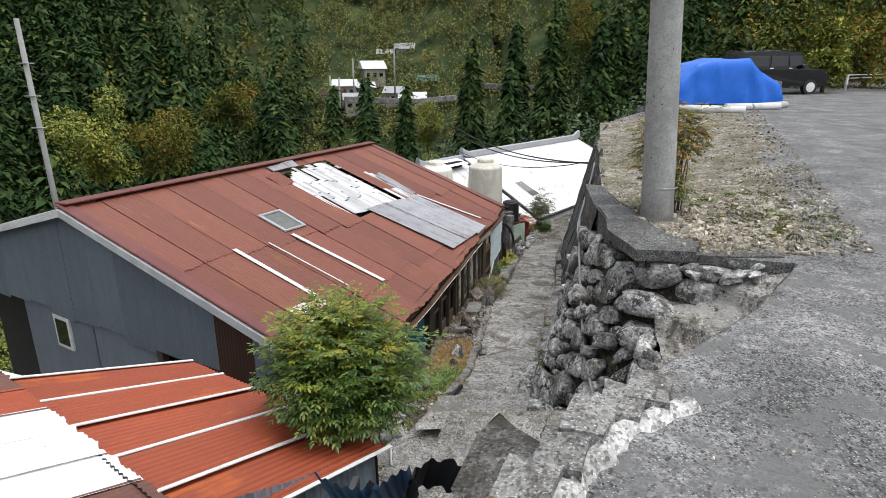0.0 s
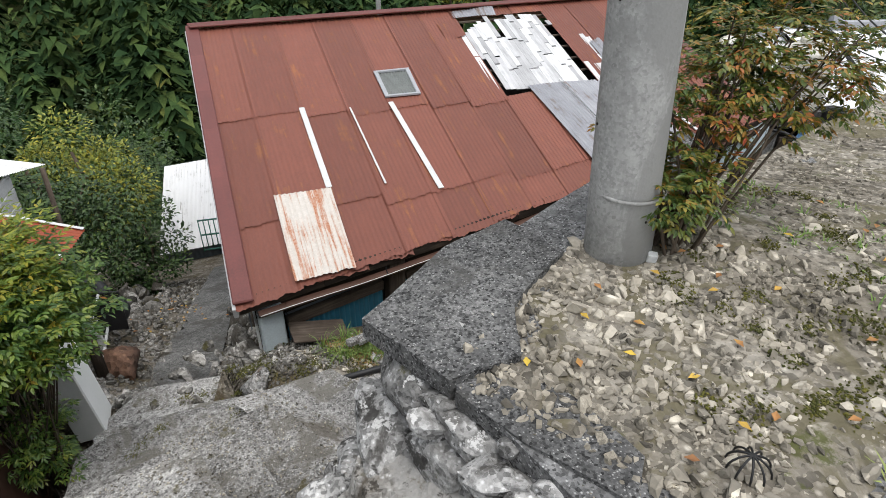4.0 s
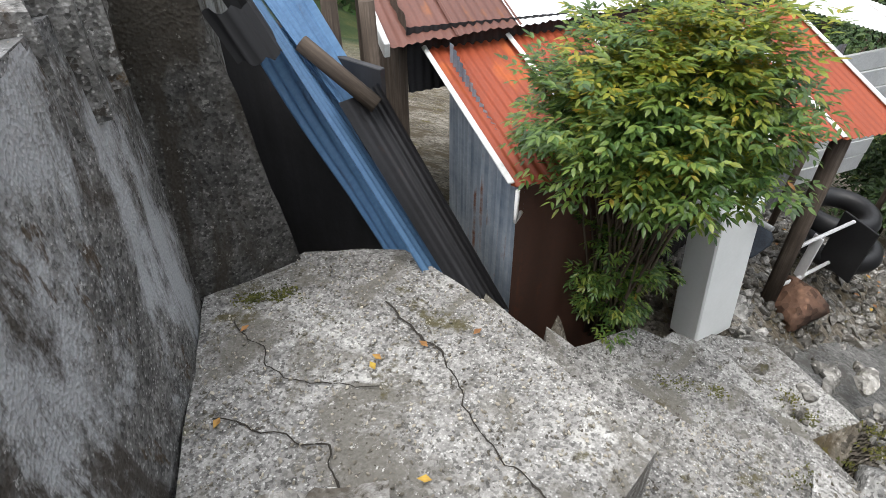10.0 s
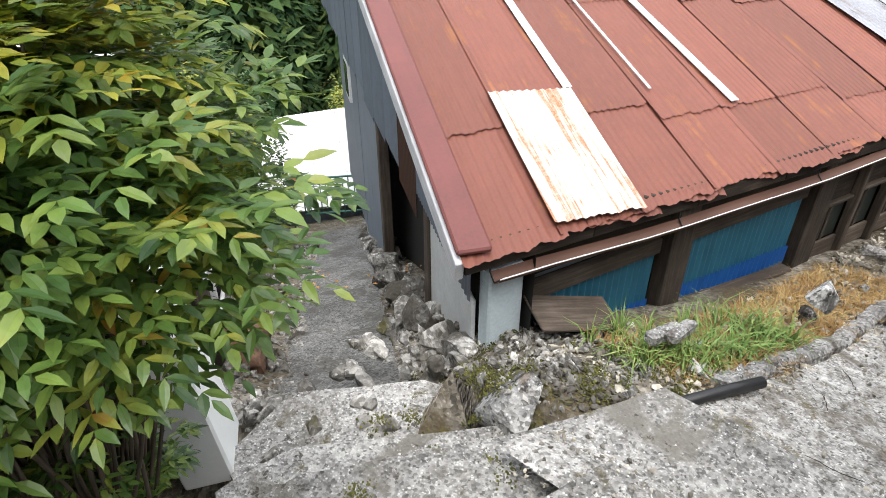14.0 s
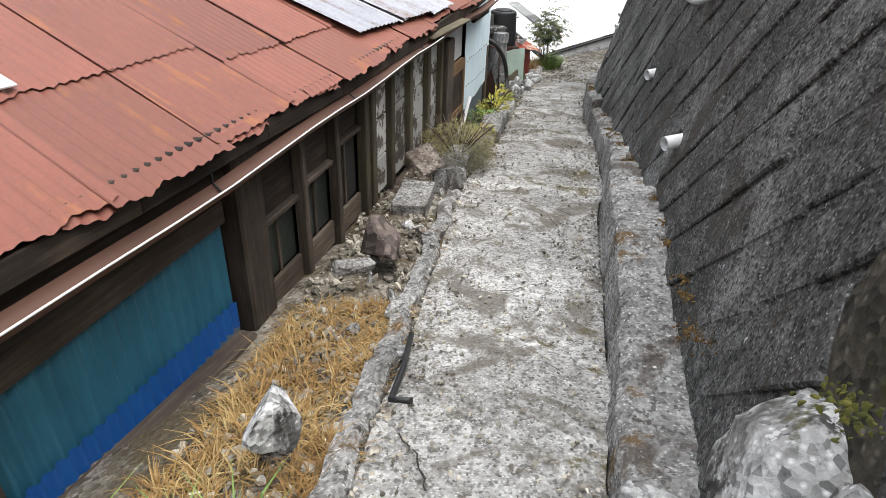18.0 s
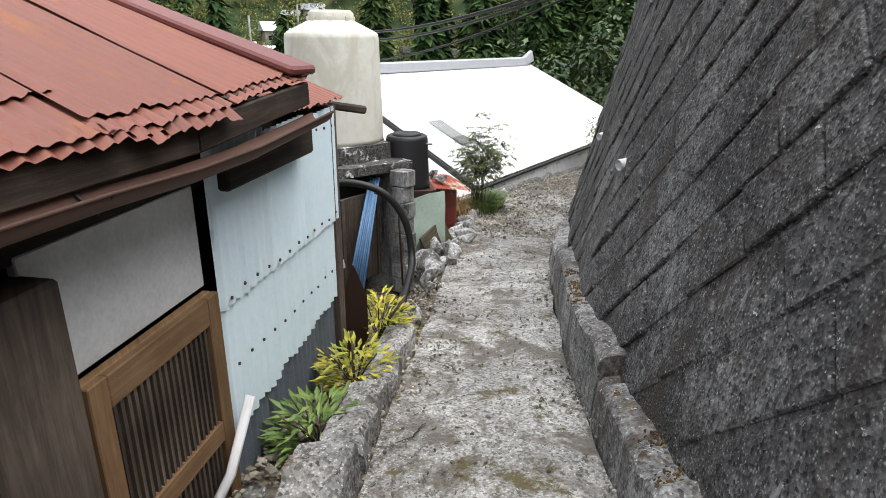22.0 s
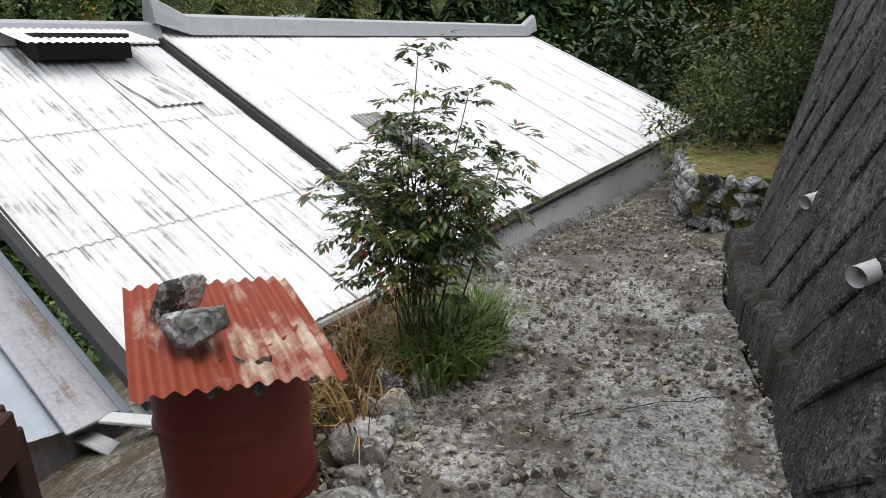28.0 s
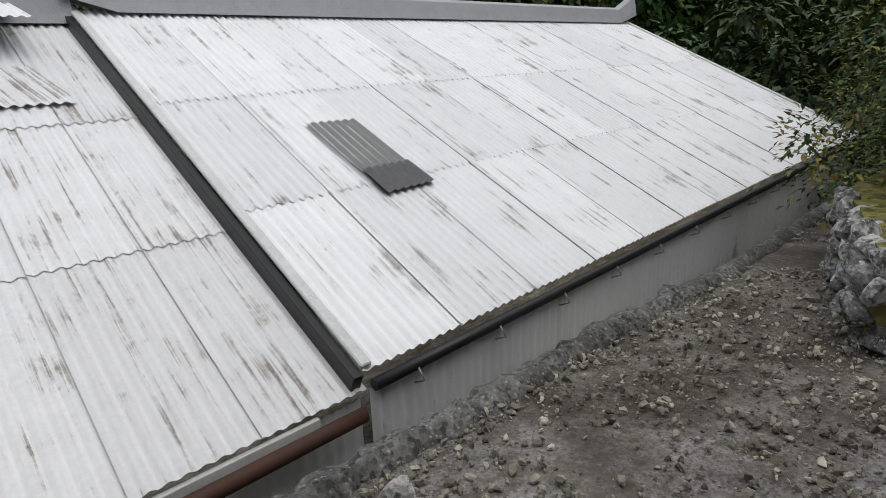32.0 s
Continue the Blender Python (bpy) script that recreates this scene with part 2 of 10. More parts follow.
def sheet_metal(name, base, other, rust, amount=0.5, metal=0.0, rough=0.6, streak=(9.0, 0.7, 1.0), vary=0.25, spec=0.4, blotch=0.42):
    """Corrugated sheet: paint with rust running down the sheet (uv in metres: u across, v down)."""
    m, ns, ls, b = mat(name, rough, metal, spec)
    uv = ns.new("ShaderNodeUVMap").outputs[0]
    off = ns.new("ShaderNodeVectorMath")
    off.operation = "ADD"
    sc = ns.new("ShaderNodeVectorMath")
    sc.operation = "SCALE"
    sc.inputs[0].default_value = (37.0, 51.0, 11.0)
    ls.new(rnd(ns), sc.inputs["Scale"])
    ls.new(uv, off.inputs[0]), ls.new(sc.outputs[0], off.inputs[1])
    v = off.outputs[0]
    st = nz(ns, ls, 1.0, 6, 0.65, v, streak)
    blot = nz(ns, ls, 2.6, 6, 0.7, v)
    fine = nz(ns, ls, 40, 3, 0.7, v)
    c = mix(ns, ls, ramp(ns, ls, mix(ns, ls, 0.5, blot, st), [(0.35, 0.0), (0.65, 1.0)]), base, other)
    edge = 0.72 - 0.34 * amount
    s = ramp(ns, ls, mix(ns, ls, blotch, st, blot), [(edge, 0.0), (edge + 0.07, 1.0)])
    c = mix(ns, ls, s, c, rust)
    c = mix(ns, ls, ramp(ns, ls, fine, [(0.35, 0.0), (0.75, 0.35)]), c, tuple(min(0.9, k * 1.5) for k in base))
    hs = ns.new("ShaderNodeHueSaturation")
    ls.new(ramp(ns, ls, rnd(ns), [(0.0, 1.0 - vary), (1.0, 1.0 + vary)]), hs.inputs["Value"])
    ls.new(c, hs.inputs["Color"])
    ls.new(hs.outputs[0], b.inputs["Base Color"])
    ls.new(ramp(ns, ls, mix(ns, ls, 0.5, s, fine), [(0.0, rough - 0.12), (1.0, min(0.95, rough + 0.3))]), b.inputs["Roughness"])
    bump(ns, ls, b, mix(ns, ls, 0.5, fine, blot), 0.15, 0.01)
    return m


BROWNROOF = sheet_metal("brown_roof_sheet", (0.135, 0.058, 0.043), (0.10, 0.045, 0.036), (0.21, 0.085, 0.04), 0.45, vary=0.12, rough=0.65)
REDROOF = sheet_metal("faded_red_roof_sheet", (0.185, 0.062, 0.040), (0.135, 0.046, 0.032), (0.25, 0.10, 0.045), 0.50, vary=0.18, rough=0.62)
ORANGE = sheet_metal("bright_rust_sheet", (0.30, 0.058, 0.02), (0.22, 0.045, 0.02), (0.42, 0.105, 0.03), 0.5, vary=0.15, rough=0.6)
RUSTY = sheet_metal("rusty_patch_sheet", (0.52, 0.49, 0.45), (0.44, 0.38, 0.32), (0.34, 0.115, 0.038), 0.66, vary=0.05, streak=(13, 0.55, 1), blotch=0.2)
GALV = sheet_metal("weathered_zinc_sheet", (0.37, 0.37, 0.39), (0.20, 0.20, 0.22), (0.17, 0.12, 0.09), 0.52, metal=0.4, rough=0.4, vary=0.12)
PALEZINC = sheet_metal("pale_zinc_wall_sheet", (0.78, 0.79, 0.80), (0.62, 0.63, 0.64), (0.24, 0.20, 0.17), 0.40, rough=0.55, vary=0.08)
WHITEROOF = sheet_metal("white_painted_roof_sheet", (0.80, 0.805, 0.81), (0.70, 0.705, 0.71), (0.27, 0.25, 0.23), 0.49, vary=0.07, rough=0.6, streak=(30, 1.0, 1))
WINGROOF = sheet_metal("streaked_white_roof_sheet", (0.76, 0.765, 0.77), (0.62, 0.62, 0.62), (0.20, 0.17, 0.14), 0.53, vary=0.07, rough=0.6, streak=(34, 1.1, 1))
TEALWALL = sheet_metal("faded_teal_wall_sheet", (0.018, 0.095, 0.15), (0.035, 0.16, 0.23), (0.08, 0.23, 0.28), 0.35, vary=0.05, rough=0.5)
BLUEWALL = sheet_metal("blue_painted_wall_sheet", (0.008, 0.07, 0.27), (0.012, 0.10, 0.32), (0.02, 0.14, 0.30), 0.25, vary=0.08, rough=0.5)
BLUESHEET = sheet_metal("loose_blue_sheet", (0.10, 0.20, 0.34), (0.055, 0.12, 0.23), (0.06, 0.06, 0.07), 0.35, vary=0.15, rough=0.5)
PALEBLUE = sheet_metal("pale_blue_wall_sheet", (0.74, 0.88, 0.93), (0.62, 0.78, 0.86), (0.24, 0.30, 0.32), 0.30, vary=0.05, rough=0.5, streak=(15, 0.5, 1), blotch=0.3)
GREYSHEET = sheet_metal("grey_wall_sheet", (0.15, 0.17, 0.20), (0.10, 0.12, 0.145), (0.16, 0.10, 0.075), 0.3, vary=0.12, rough=0.6)
STRIPED = sheet_metal("blue_grey_striped_sheet", (0.085, 0.115, 0.155), (0.40, 0.44, 0.48), (0.16, 0.06, 0.024), 0.46, vary=0.1, rough=0.55, streak=(16, 0.4, 1))
CORNERWHITE = sheet_metal("chipped_pale_blue_paint", (0.52, 0.60, 0.64), (0.44, 0.50, 0.53), (0.14, 0.10, 0.08), 0.36, vary=0.02, rough=0.5, streak=(4, 2, 1))
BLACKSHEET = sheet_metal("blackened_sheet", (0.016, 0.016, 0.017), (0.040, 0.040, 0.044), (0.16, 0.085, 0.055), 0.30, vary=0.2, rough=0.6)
BROWNSHEET = sheet_metal("dark_rust_wall_sheet", (0.06, 0.024, 0.014), (0.036, 0.019, 0.013), (0.105, 0.038, 0.018), 0.4, vary=0.15, rough=0.75)
GUTTERBROWN = sheet_metal("rust_brown_gutter", (0.13, 0.065, 0.042), (0.085, 0.042, 0.030), (0.20, 0.13, 0.09), 0.45, vary=0.05, rough=0.7)
MAROON = sheet_metal("maroon_flashing", (0.16, 0.05, 0.042), (0.11, 0.037, 0.033), (0.20, 0.08, 0.05), 0.3, vary=0.1, rough=0.55)


def wood(name, a, b_, c_, rough=0.8, lichen=0.0):
    m, ns, ls, b = mat(name, rough)
    tc = ns.new("ShaderNodeUVMap").outputs[0]
    g = nz(ns, ls, 1.0, 7, 0.7, tc, (38, 2.2, 1), 0.4)
    bl = nz(ns, ls, 3.0, 5, 0.6)
    c = ramp(ns, ls, mix(ns, ls, 0.4, g, bl), [(0.3, a), (0.5, b_), (0.7, c_)])
    if lichen:
        s = ramp(ns, ls, nz(ns, ls, 5.0, 6, 0.7), [(0.62 - lichen * 0.2, 0.0), (0.645 - lichen * 0.2, 0.95)])
        c = mix(ns, ls, s, c, mix(ns, ls, nz(ns, ls, 30, 5, 0.75), (0.22, 0.215, 0.20), (0.62, 0.615, 0.59)))
    hs = ns.new("ShaderNodeHueSaturation")
    ls.new(ramp(ns, ls, rnd(ns), [(0.0, 0.65), (1.0, 1.35)]), hs.inputs["Value"])
    ls.new(c, hs.inputs["Color"])
    ls.new(hs.outputs[0], b.inputs["Base Color"])
    bump(ns, ls, b, g, 0.4, 0.006)
    return m


OLDWOOD = wood("weathered_dark_timber", (0.028, 0.022, 0.018), (0.075, 0.058, 0.045), (0.16, 0.13, 0.105))
GREYBOARD = wood("silvered_roof_boards", (0.34, 0.34, 0.34), (0.54, 0.54, 0.545), (0.70, 0.70, 0.71))
MOSSWOOD = wood("mossy_timber", (0.035, 0.028, 0.021), (0.08, 0.067, 0.046), (0.13, 0.115, 0.07))
DARKWOOD = wood("dark_eave_timber", (0.012, 0.010, 0.008), (0.032, 0.024, 0.018), (0.085, 0.062, 0.045))
PEELWALL = wood("peeling_plaster_board", (0.04, 0.033, 0.028), (0.10, 0.085, 0.07), (0.2, 0.175, 0.15), lichen=0.75)
BROWNDOOR = wood("brown_lattice_door", (0.09, 0.05, 0.025), (0.17, 0.10, 0.05), (0.26, 0.165, 0.09))


def plain(name, col, rough=0.6, metal=0.0, var=0.12, scale=6.0, spec=0.4):
    m, ns, ls, b = mat(name, rough, metal, spec)
    n = mix(ns, ls, 0.5, nz(ns, ls, scale, 6, 0.65), nz(ns, ls, scale * 9, 3, 0.7))
    c = ramp(ns, ls, n, [(0.3, tuple(k * (1 - 2.4 * var) for k in col)), (0.55, col), (0.75, tuple(min(0.95, k * (1 + 1.6 * var)) for k in col))])
    ls.new(c, b.inputs["Base Color"])
    bump(ns, ls, b, n, 0.12, 0.01)
    return m


POLECON = speckled("pole_concrete", (0.23, 0.23, 0.22), (0.31, 0.31, 0.30), (0.38, 0.38, 0.365), fine=90, stain=(0.25, 0.25, 0.24), bumps=0.15, grit=0.35)
CREAM = speckled("cream_tank_plastic", (0.62, 0.60, 0.51), (0.72, 0.70, 0.61), (0.77, 0.76, 0.69), rough=0.55, fine=20, stain=(0.50, 0.47, 0.39), bumps=0.05, grit=0.1)
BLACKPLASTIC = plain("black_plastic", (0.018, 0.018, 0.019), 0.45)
WHITEPAINT = plain("chipped_white_paint", (0.62, 0.63, 0.62), 0.5, var=0.1)
BLUETARP = plain("blue_tarpaulin", (0.006, 0.13, 0.62), 0.42, var=0.12, scale=3)
PVC = plain("white_plastic_pipe", (0.72, 0.72, 0.71), 0.4, var=0.06)
DUSTGLASS = plain("dusty_old_glass", (0.035, 0.042, 0.036), 0.3, var=0.3, scale=5)
# Near-black that paints in the shade of openings, holes and interiors.
SHADEBLACK = plain("opening_shade_black", (0.02, 0.018, 0.016), 0.95)
CABLE = plain("black_cable_sheath", (0.012, 0.012, 0.012), 0.5)
GREYCABLE = plain("grey_cable_sheath", (0.30, 0.31, 0.31), 0.5)
BLOCK = speckled("concrete_block", (0.16, 0.162, 0.158), (0.34, 0.342, 0.335), (0.50, 0.50, 0.49), fine=130, grit=0.5, stain=(0.07, 0.07, 0.066), stained=0.32)
specks(BLOCK, 3.2, 0.52, 0.66, (0.045, 0.046, 0.045), 0.85, (1.0, 1.0, 0.16))
SLABEDGE = speckled("blackened_slab", (0.045, 0.044, 0.042), (0.12, 0.118, 0.113), (0.26, 0.256, 0.25), fine=70, stain=(0.035, 0.032, 0.028), bumps=0.8)
specks(SLABEDGE, 6.5, 0.56, 0.62, (0.66, 0.655, 0.64), 0.9)
specks(BLOCK, 3.2, 0.56, 0.64, (0.03, 0.03, 0.028), 0.85, (1, 1, 0.35))
specks(BLOCK, 16, 0.64, 0.68, (0.45, 0.45, 0.44), 0.6)
DRUMRED = sheet_metal("rust_red_drum", (0.23, 0.045, 0.03), (0.17, 0.038, 0.028), (0.27, 0.07, 0.035), 0.3, vary=0.02, rough=0.55)
GREENCLOTH = plain("pale_green_sheeting", (0.42, 0.52, 0.44), 0.6, var=0.1, scale=4)

# ---- building tools ----
def mesh_ob(name, bm, material, parent=None, smooth=False):
    me = bpy.data.meshes.new(name)
    bm.to_mesh(me)
    bm.free()
    for k in (material if isinstance(material, (list, tuple)) else [material]):
        me.materials.append(k)
    if smooth:
        me.polygons.foreach_set("use_smooth", [True] * len(me.polygons))
    ob = new(name, me)
    if parent is not None:
        ob.parent = parent
        ob.matrix_parent_inverse = world_of(parent).inverted()
    return ob


def world_of(ob):
    m = ob.matrix_basis.copy()
    p = ob
    while p.parent is not None:
        m = p.parent.matrix_basis @ p.matrix_parent_inverse @ m
        p = p.parent
    return m


def part(name, bm, material, parent, label="", smooth=False, kind=""):
    return tagged(mesh_ob(name, bm, material, parent, smooth), label, kind=kind)


def thing(name, at, label, category, group="", kind=""):
    ob = new(name)
    ob.empty_display_size = 0.2
    ob.matrix_basis = Matrix.Translation(at)
    return tagged(ob, label, category, group, kind)


def whole(name, bm, material, label, category, group="", kind="", smooth=False):
    return tagged(mesh_ob(name, bm, material, None, smooth), label, category, group, kind)


def V(*a):
    return Vector(a)


def add_box(bm, size, m, bevel=0.0, jit=0.0):
    """A box, its edges cut by bevel, its corners shaken by jit; uv by the longest face side."""
    sx, sy, sz = (k / 2 for k in size)
    n0 = len(bm.verts)
    if bevel <= 0:
        vs = [bm.verts.new(m @ V(x * sx + random.uniform(-jit, jit), y * sy + random.uniform(-jit, jit), z * sz + random.uniform(-jit, jit))) for x in (-1, 1) for y in (-1, 1) for z in (-1, 1)]
        fs = [bm.faces.new([vs[i] for i in f]) for f in ((0, 1, 3, 2), (4, 6, 7, 5), (0, 4, 5, 1), (2, 3, 7, 6), (0, 2, 6, 4), (1, 5, 7, 3))]
    else:
        b = min(bevel, 0.45 * min(size))
        pts = {}
        for x in (-1, 1):
            for y in (-1, 1):
                for z in (-1, 1):
                    j = V(random.uniform(-jit, jit), random.uniform(-jit, jit), random.uniform(-jit, jit))
                    for ax in range(3):
                        p = V(x * sx, y * sy, z * sz)
                        for o, (s, h) in enumerate(((x, sx), (y, sy), (z, sz))):
                            if o != ax:
                                p[o] = s * (h - b)
                        pts[x, y, z, ax] = bm.verts.new(m @ (p + j))
        fs = []
        for ax in range(3):
            o1, o2 = [(1, 2), (0, 2), (0, 1)][ax]
            for s in (-1, 1):
                loop = []
                for a, c in ((-1, -1), (1, -1), (1, 1), (-1, 1)):
                    k = [0, 0, 0]
                    k[ax], k[o1], k[o2] = s, a, c
                    loop.append(pts[(*k, ax)])
                fs.append(bm.faces.new(loop))
            # edges along this axis
            for a in (-1, 1):
                for c in (-1, 1):
                    k1, k2 = [0, 0, 0], [0, 0, 0]
                    k1[ax], k1[o1], k1[o2] = -1, a, c
                    k2[ax], k2[o1], k2[o2] = 1, a, c
                    fs.append(bm.faces.new([pts[(*k1, o1)], pts[(*k2, o1)], pts[(*k2, o2)], pts[(*k1, o2)]]))
        for x in (-1, 1):
            for y in (-1, 1):
                for z in (-1, 1):
                    fs.append(bm.faces.new([pts[x, y, z, 0], pts[x, y, z, 1], pts[x, y, z, 2]]))
        bmesh.ops.recalc_face_normals(bm, faces=fs)
    box_uv(bm, fs, m, size)
    return fs


def box_uv(bm, fs, m, size):
    uv = bm.loops.layers.uv.verify()
    inv = m.inverted()
    long = max(range(3), key=lambda i: size[i])
    o = [i for i in range(3) if i != long]
    for f in fs:
        for l in f.loops:
            p = inv @ l.vert.co
            l[uv].uv = (p[o[0]] + p[o[1]], p[long])


def box(size, m, bevel=0.0, jit=0.0):
    bm = bmesh.new()
    add_box(bm, size, m, bevel, jit)
    return bm


def beam_m(a, b, up=(0, 0, 1)):
    """A pose with z along a to b, at their middle, and the length."""
    a, b = Vector(a), Vector(b)
    d = b - a
    z = d.normalized()
    x = Vector(up).cross(z)
    if x.length < 1e-4:
        x = V(1, 0, 0)
    x.normalize()
    y = z.cross(x)
    m = Matrix((x, y, z)).transposed().to_4x4()
    m.translation = (a + b) / 2
    return m, d.length


def beam(a, b, w, h, bevel=0.004, up=(0, 0, 1)):
    m, L = beam_m(a, b, up)
    return box((w, h, L), m, bevel)


def prism(poly, z0, z1, bm=None, z1f=None):
    """A slab over a plan polygon; z1f(x, y) may shape its top."""
    bm = bm or bmesh.new()
    lo = [bm.verts.new((x, y, z0)) for x, y in poly]
    hi = [bm.verts.new((x, y, z1f(x, y) if z1f else z1)) for x, y in poly]
    n = len(poly)
    fs = [bm.faces.new(hi), bm.faces.new(lo[::-1])] + [bm.faces.new((lo[i], lo[(i + 1) % n], hi[(i + 1) % n], hi[i])) for i in range(n)]
    bmesh.ops.recalc_face_normals(bm, faces=fs)
    return bm


def rough_slab(poly, z0, z1, cell=0.09, amp=0.012, edge=0.02, seed=0.0):
    """A cast slab with an uneven top and a broken edge."""
    bm = prism(poly, z0, z1)
    es = [e for e in bm.edges if e.calc_length() > cell * 1.5]
    for k in range(4):
        es = [e for e in bm.edges if e.calc_length() > cell * 2]
        if not es:
            break
        bmesh.ops.subdivide_edges(bm, edges=es, cuts=1, use_grid_fill=True)
    bmesh.ops.triangulate(bm, faces=[f for f in bm.faces if len(f.verts) > 4])
    for k in range(3):
        es = [e for e in bm.edges if e.calc_length() > cell * 2.2]
        if es:
            bmesh.ops.subdivide_edges(bm, edges=es, cuts=1)
            bmesh.ops.triangulate(bm, faces=[f for f in bm.faces if len(f.verts) > 4])
    for v in bm.verts:
        p = v.co * 5 + V(seed, seed, 0)
        n = noise.noise_vector(p)
        if v.co.z > z0 + 0.01:
            v.co.z += amp * (n.z + 0.5 * noise.noise(p * 3))
            v.co.x += edge * n.x
            v.co.y += edge * n.y
    return bm


def quad_pt(q, u, v):
    a, b, c, d = q
    return (a * (1 - u) + b * u) * (1 - v) + (d * (1 - u) + c * u) * v


def corrugated(q, wave=0.076, amp=0.009, nv=2, lift=0.0, sag=0.0, ragged=0.0, seg=5, bm=None, warp=0.0):
    """A corrugated sheet on a quad (corners: u0v0, u1v0, u1v1, u0v1); ridges run along v."""
    q = [Vector(p) for p in q]
    bm = bm or bmesh.new()
    uv = bm.loops.layers.uv.verify()
    w = ((q[1] - q[0]).length + (q[2] - q[3]).length) / 2
    L = ((q[3] - q[0]).length + (q[2] - q[1]).length) / 2
    nu = max(2, int(round(w / wave * seg)))
    nrm = (q[1] - q[0]).cross(q[3] - q[0]).normalized()
    if nrm.z < 0:
        nrm.negate()
    off = random.uniform(0, 50)
    grid = []
    for j in range(nv + 1):
        row = []
        for i in range(nu + 1):
            u, v = i / nu, j / nv
            vv = v
            if ragged and j == nv:
                vv = 1 + ragged / L * noise.noise(V(u * w * 9 + off, 0, 0))
            p = quad_pt(q, u, vv) + nrm * (lift + amp * math.cos(2 * math.pi * u * w / wave) - sag * 4 * v * (1 - v) + warp * noise.noise(V(u * w * 2 + off, v * L * 1.5, 1)))
            row.append((bm.verts.new(p), u * w, v * L))
        grid.append(row)
    for j in range(nv):
        for i in range(nu):
            c = (grid[j][i], grid[j][i + 1], grid[j + 1][i + 1], grid[j + 1][i])
            f = bm.faces.new([k[0] for k in c])
            f.smooth = True
            for l, k in zip(f.loops, c):
                l[uv].uv = (k[1], k[2])
    return bm


def tube(pts, r, sides=8, closed_ends=True, bm=None, taper=1.0):
    bm = bm or bmesh.new()
    uv = bm.loops.layers.uv.verify()
    pts = [Vector(p) for p in pts]
    rings, x0, run = [], None, 0.0
    for i, p in enumerate(pts):
        d = (pts[min(i + 1, len(pts) - 1)] - pts[max(i - 1, 0)]).normalized()
        if x0 is None:
            x0 = d.cross(V(0, 0, 1))
            if x0.length < 1e-3:
                x0 = V(1, 0, 0)
        x = (x0 - d * x0.dot(d)).normalized()
        x0 = x
        y = d.cross(x)
        rr = (r[i] if isinstance(r, (list, tuple)) else r) * (1 + (taper - 1) * i / max(1, len(pts) - 1))
        if i:
            run += (p - pts[i - 1]).length
        rings.append(([bm.verts.new(p + rr * (x * math.cos(2 * math.pi * k / sides) + y * math.sin(2 * math.pi * k / sides))) for k in range(sides)], run, rr))
    for (a, va, ra), (b, vb, rb) in zip(rings, rings[1:]):
        for k in range(sides):
            f = bm.faces.new((a[k], a[(k + 1) % sides], b[(k + 1) % sides], b[k]))
            f.smooth = True
            w = 2 * math.pi * ra / sides
            for l, c in zip(f.loops, ((k * w, va), ((k + 1) * w, va), ((k + 1) * w, vb), (k * w, vb))):
                l[uv].uv = c
    if closed_ends:
        bm.faces.new(rings[0][0][::-1])
        bm.faces.new(rings[-1][0])
    return bm


def lathe(profile, at, sides=40, bm=None, smooth=True):
    """A turned body: profile of (radius, height) from below, about a vertical axis."""
    bm = bm or bmesh.new()
    uv = bm.loops.layers.uv.verify()
    at = Vector(at)
    rings = []
    for r, h in profile:
        if r < 1e-4:
            rings.append([bm.verts.new(at + V(0, 0, h))])
        else:
            rings.append([bm.verts.new(at + V(r * math.cos(2 * math.pi * k / sides), r * math.sin(2 * math.pi * k / sides), h)) for k in range(sides)])
    for i, (a, b) in enumerate(zip(rings, rings[1:])):
        for k in range(sides):
            k2 = (k + 1) % sides
            if len(a) == 1 and len(b) == 1:
                continue
            c = [a[0], b[k2], b[k]] if len(a) == 1 else [a[k], a[k2], b[0]] if len(b) == 1 else [a[k], a[k2], b[k2], b[k]]
            f = bm.faces.new(c)
            f.smooth = smooth
            for l in f.loops:
                d = l.vert.co - at
                ang = 2 * math.pi * (k + (0.999 if l.vert in (a[k2 % len(a)], b[k2 % len(b)]) and len(a) > 1 else 0)) / sides
                l[uv].uv = (ang * profile[i][0], -d.z)
    return bm


def add_rock(bm, at, size, sub=2, rough=0.28, turn=None, flat=0.0):
    """An angular, weathered stone."""
    at = Vector(at)
    t = turn or Euler([random.uniform(0, 6.3) for _ in range(3)]).to_matrix()
    s0 = V(*[random.uniform(0, 90) for _ in range(3)])
    made = bmesh.ops.create_icosphere(bm, subdivisions=sub, radius=0.5)["verts"]
    cuts = [(V(random.gauss(0, 1), random.gauss(0, 1), random.gauss(0, 1)).normalized(), random.uniform(0.17, 0.36)) for _ in range(13)]
    for v in made:
        p = v.co.copy()
        for n, d in cuts:
            k = p.dot(n) - d
            if k > 0:
                p -= n * k * 0.96
        p *= 1.1 + 0.55 * rough * noise.noise(p * 2.6 + s0) + 0.4 * rough * noise.noise(p * 8 + s0)
        p = V(p.x * size[0], p.y * size[1], p.z * size[2]) * 1.2
        v.co = at + t @ p
    return bm


def rock_bm(at, size, sub=2, rough=0.28, turn=None):
    """One stone, softly shaded."""
    bm = add_rock(bmesh.new(), at, size, sub, rough, turn)
    for f in bm.faces:
        f.smooth = True
    for e in bm.edges:
        e.smooth = e.calc_face_angle(0.0) < 0.30
    return bm


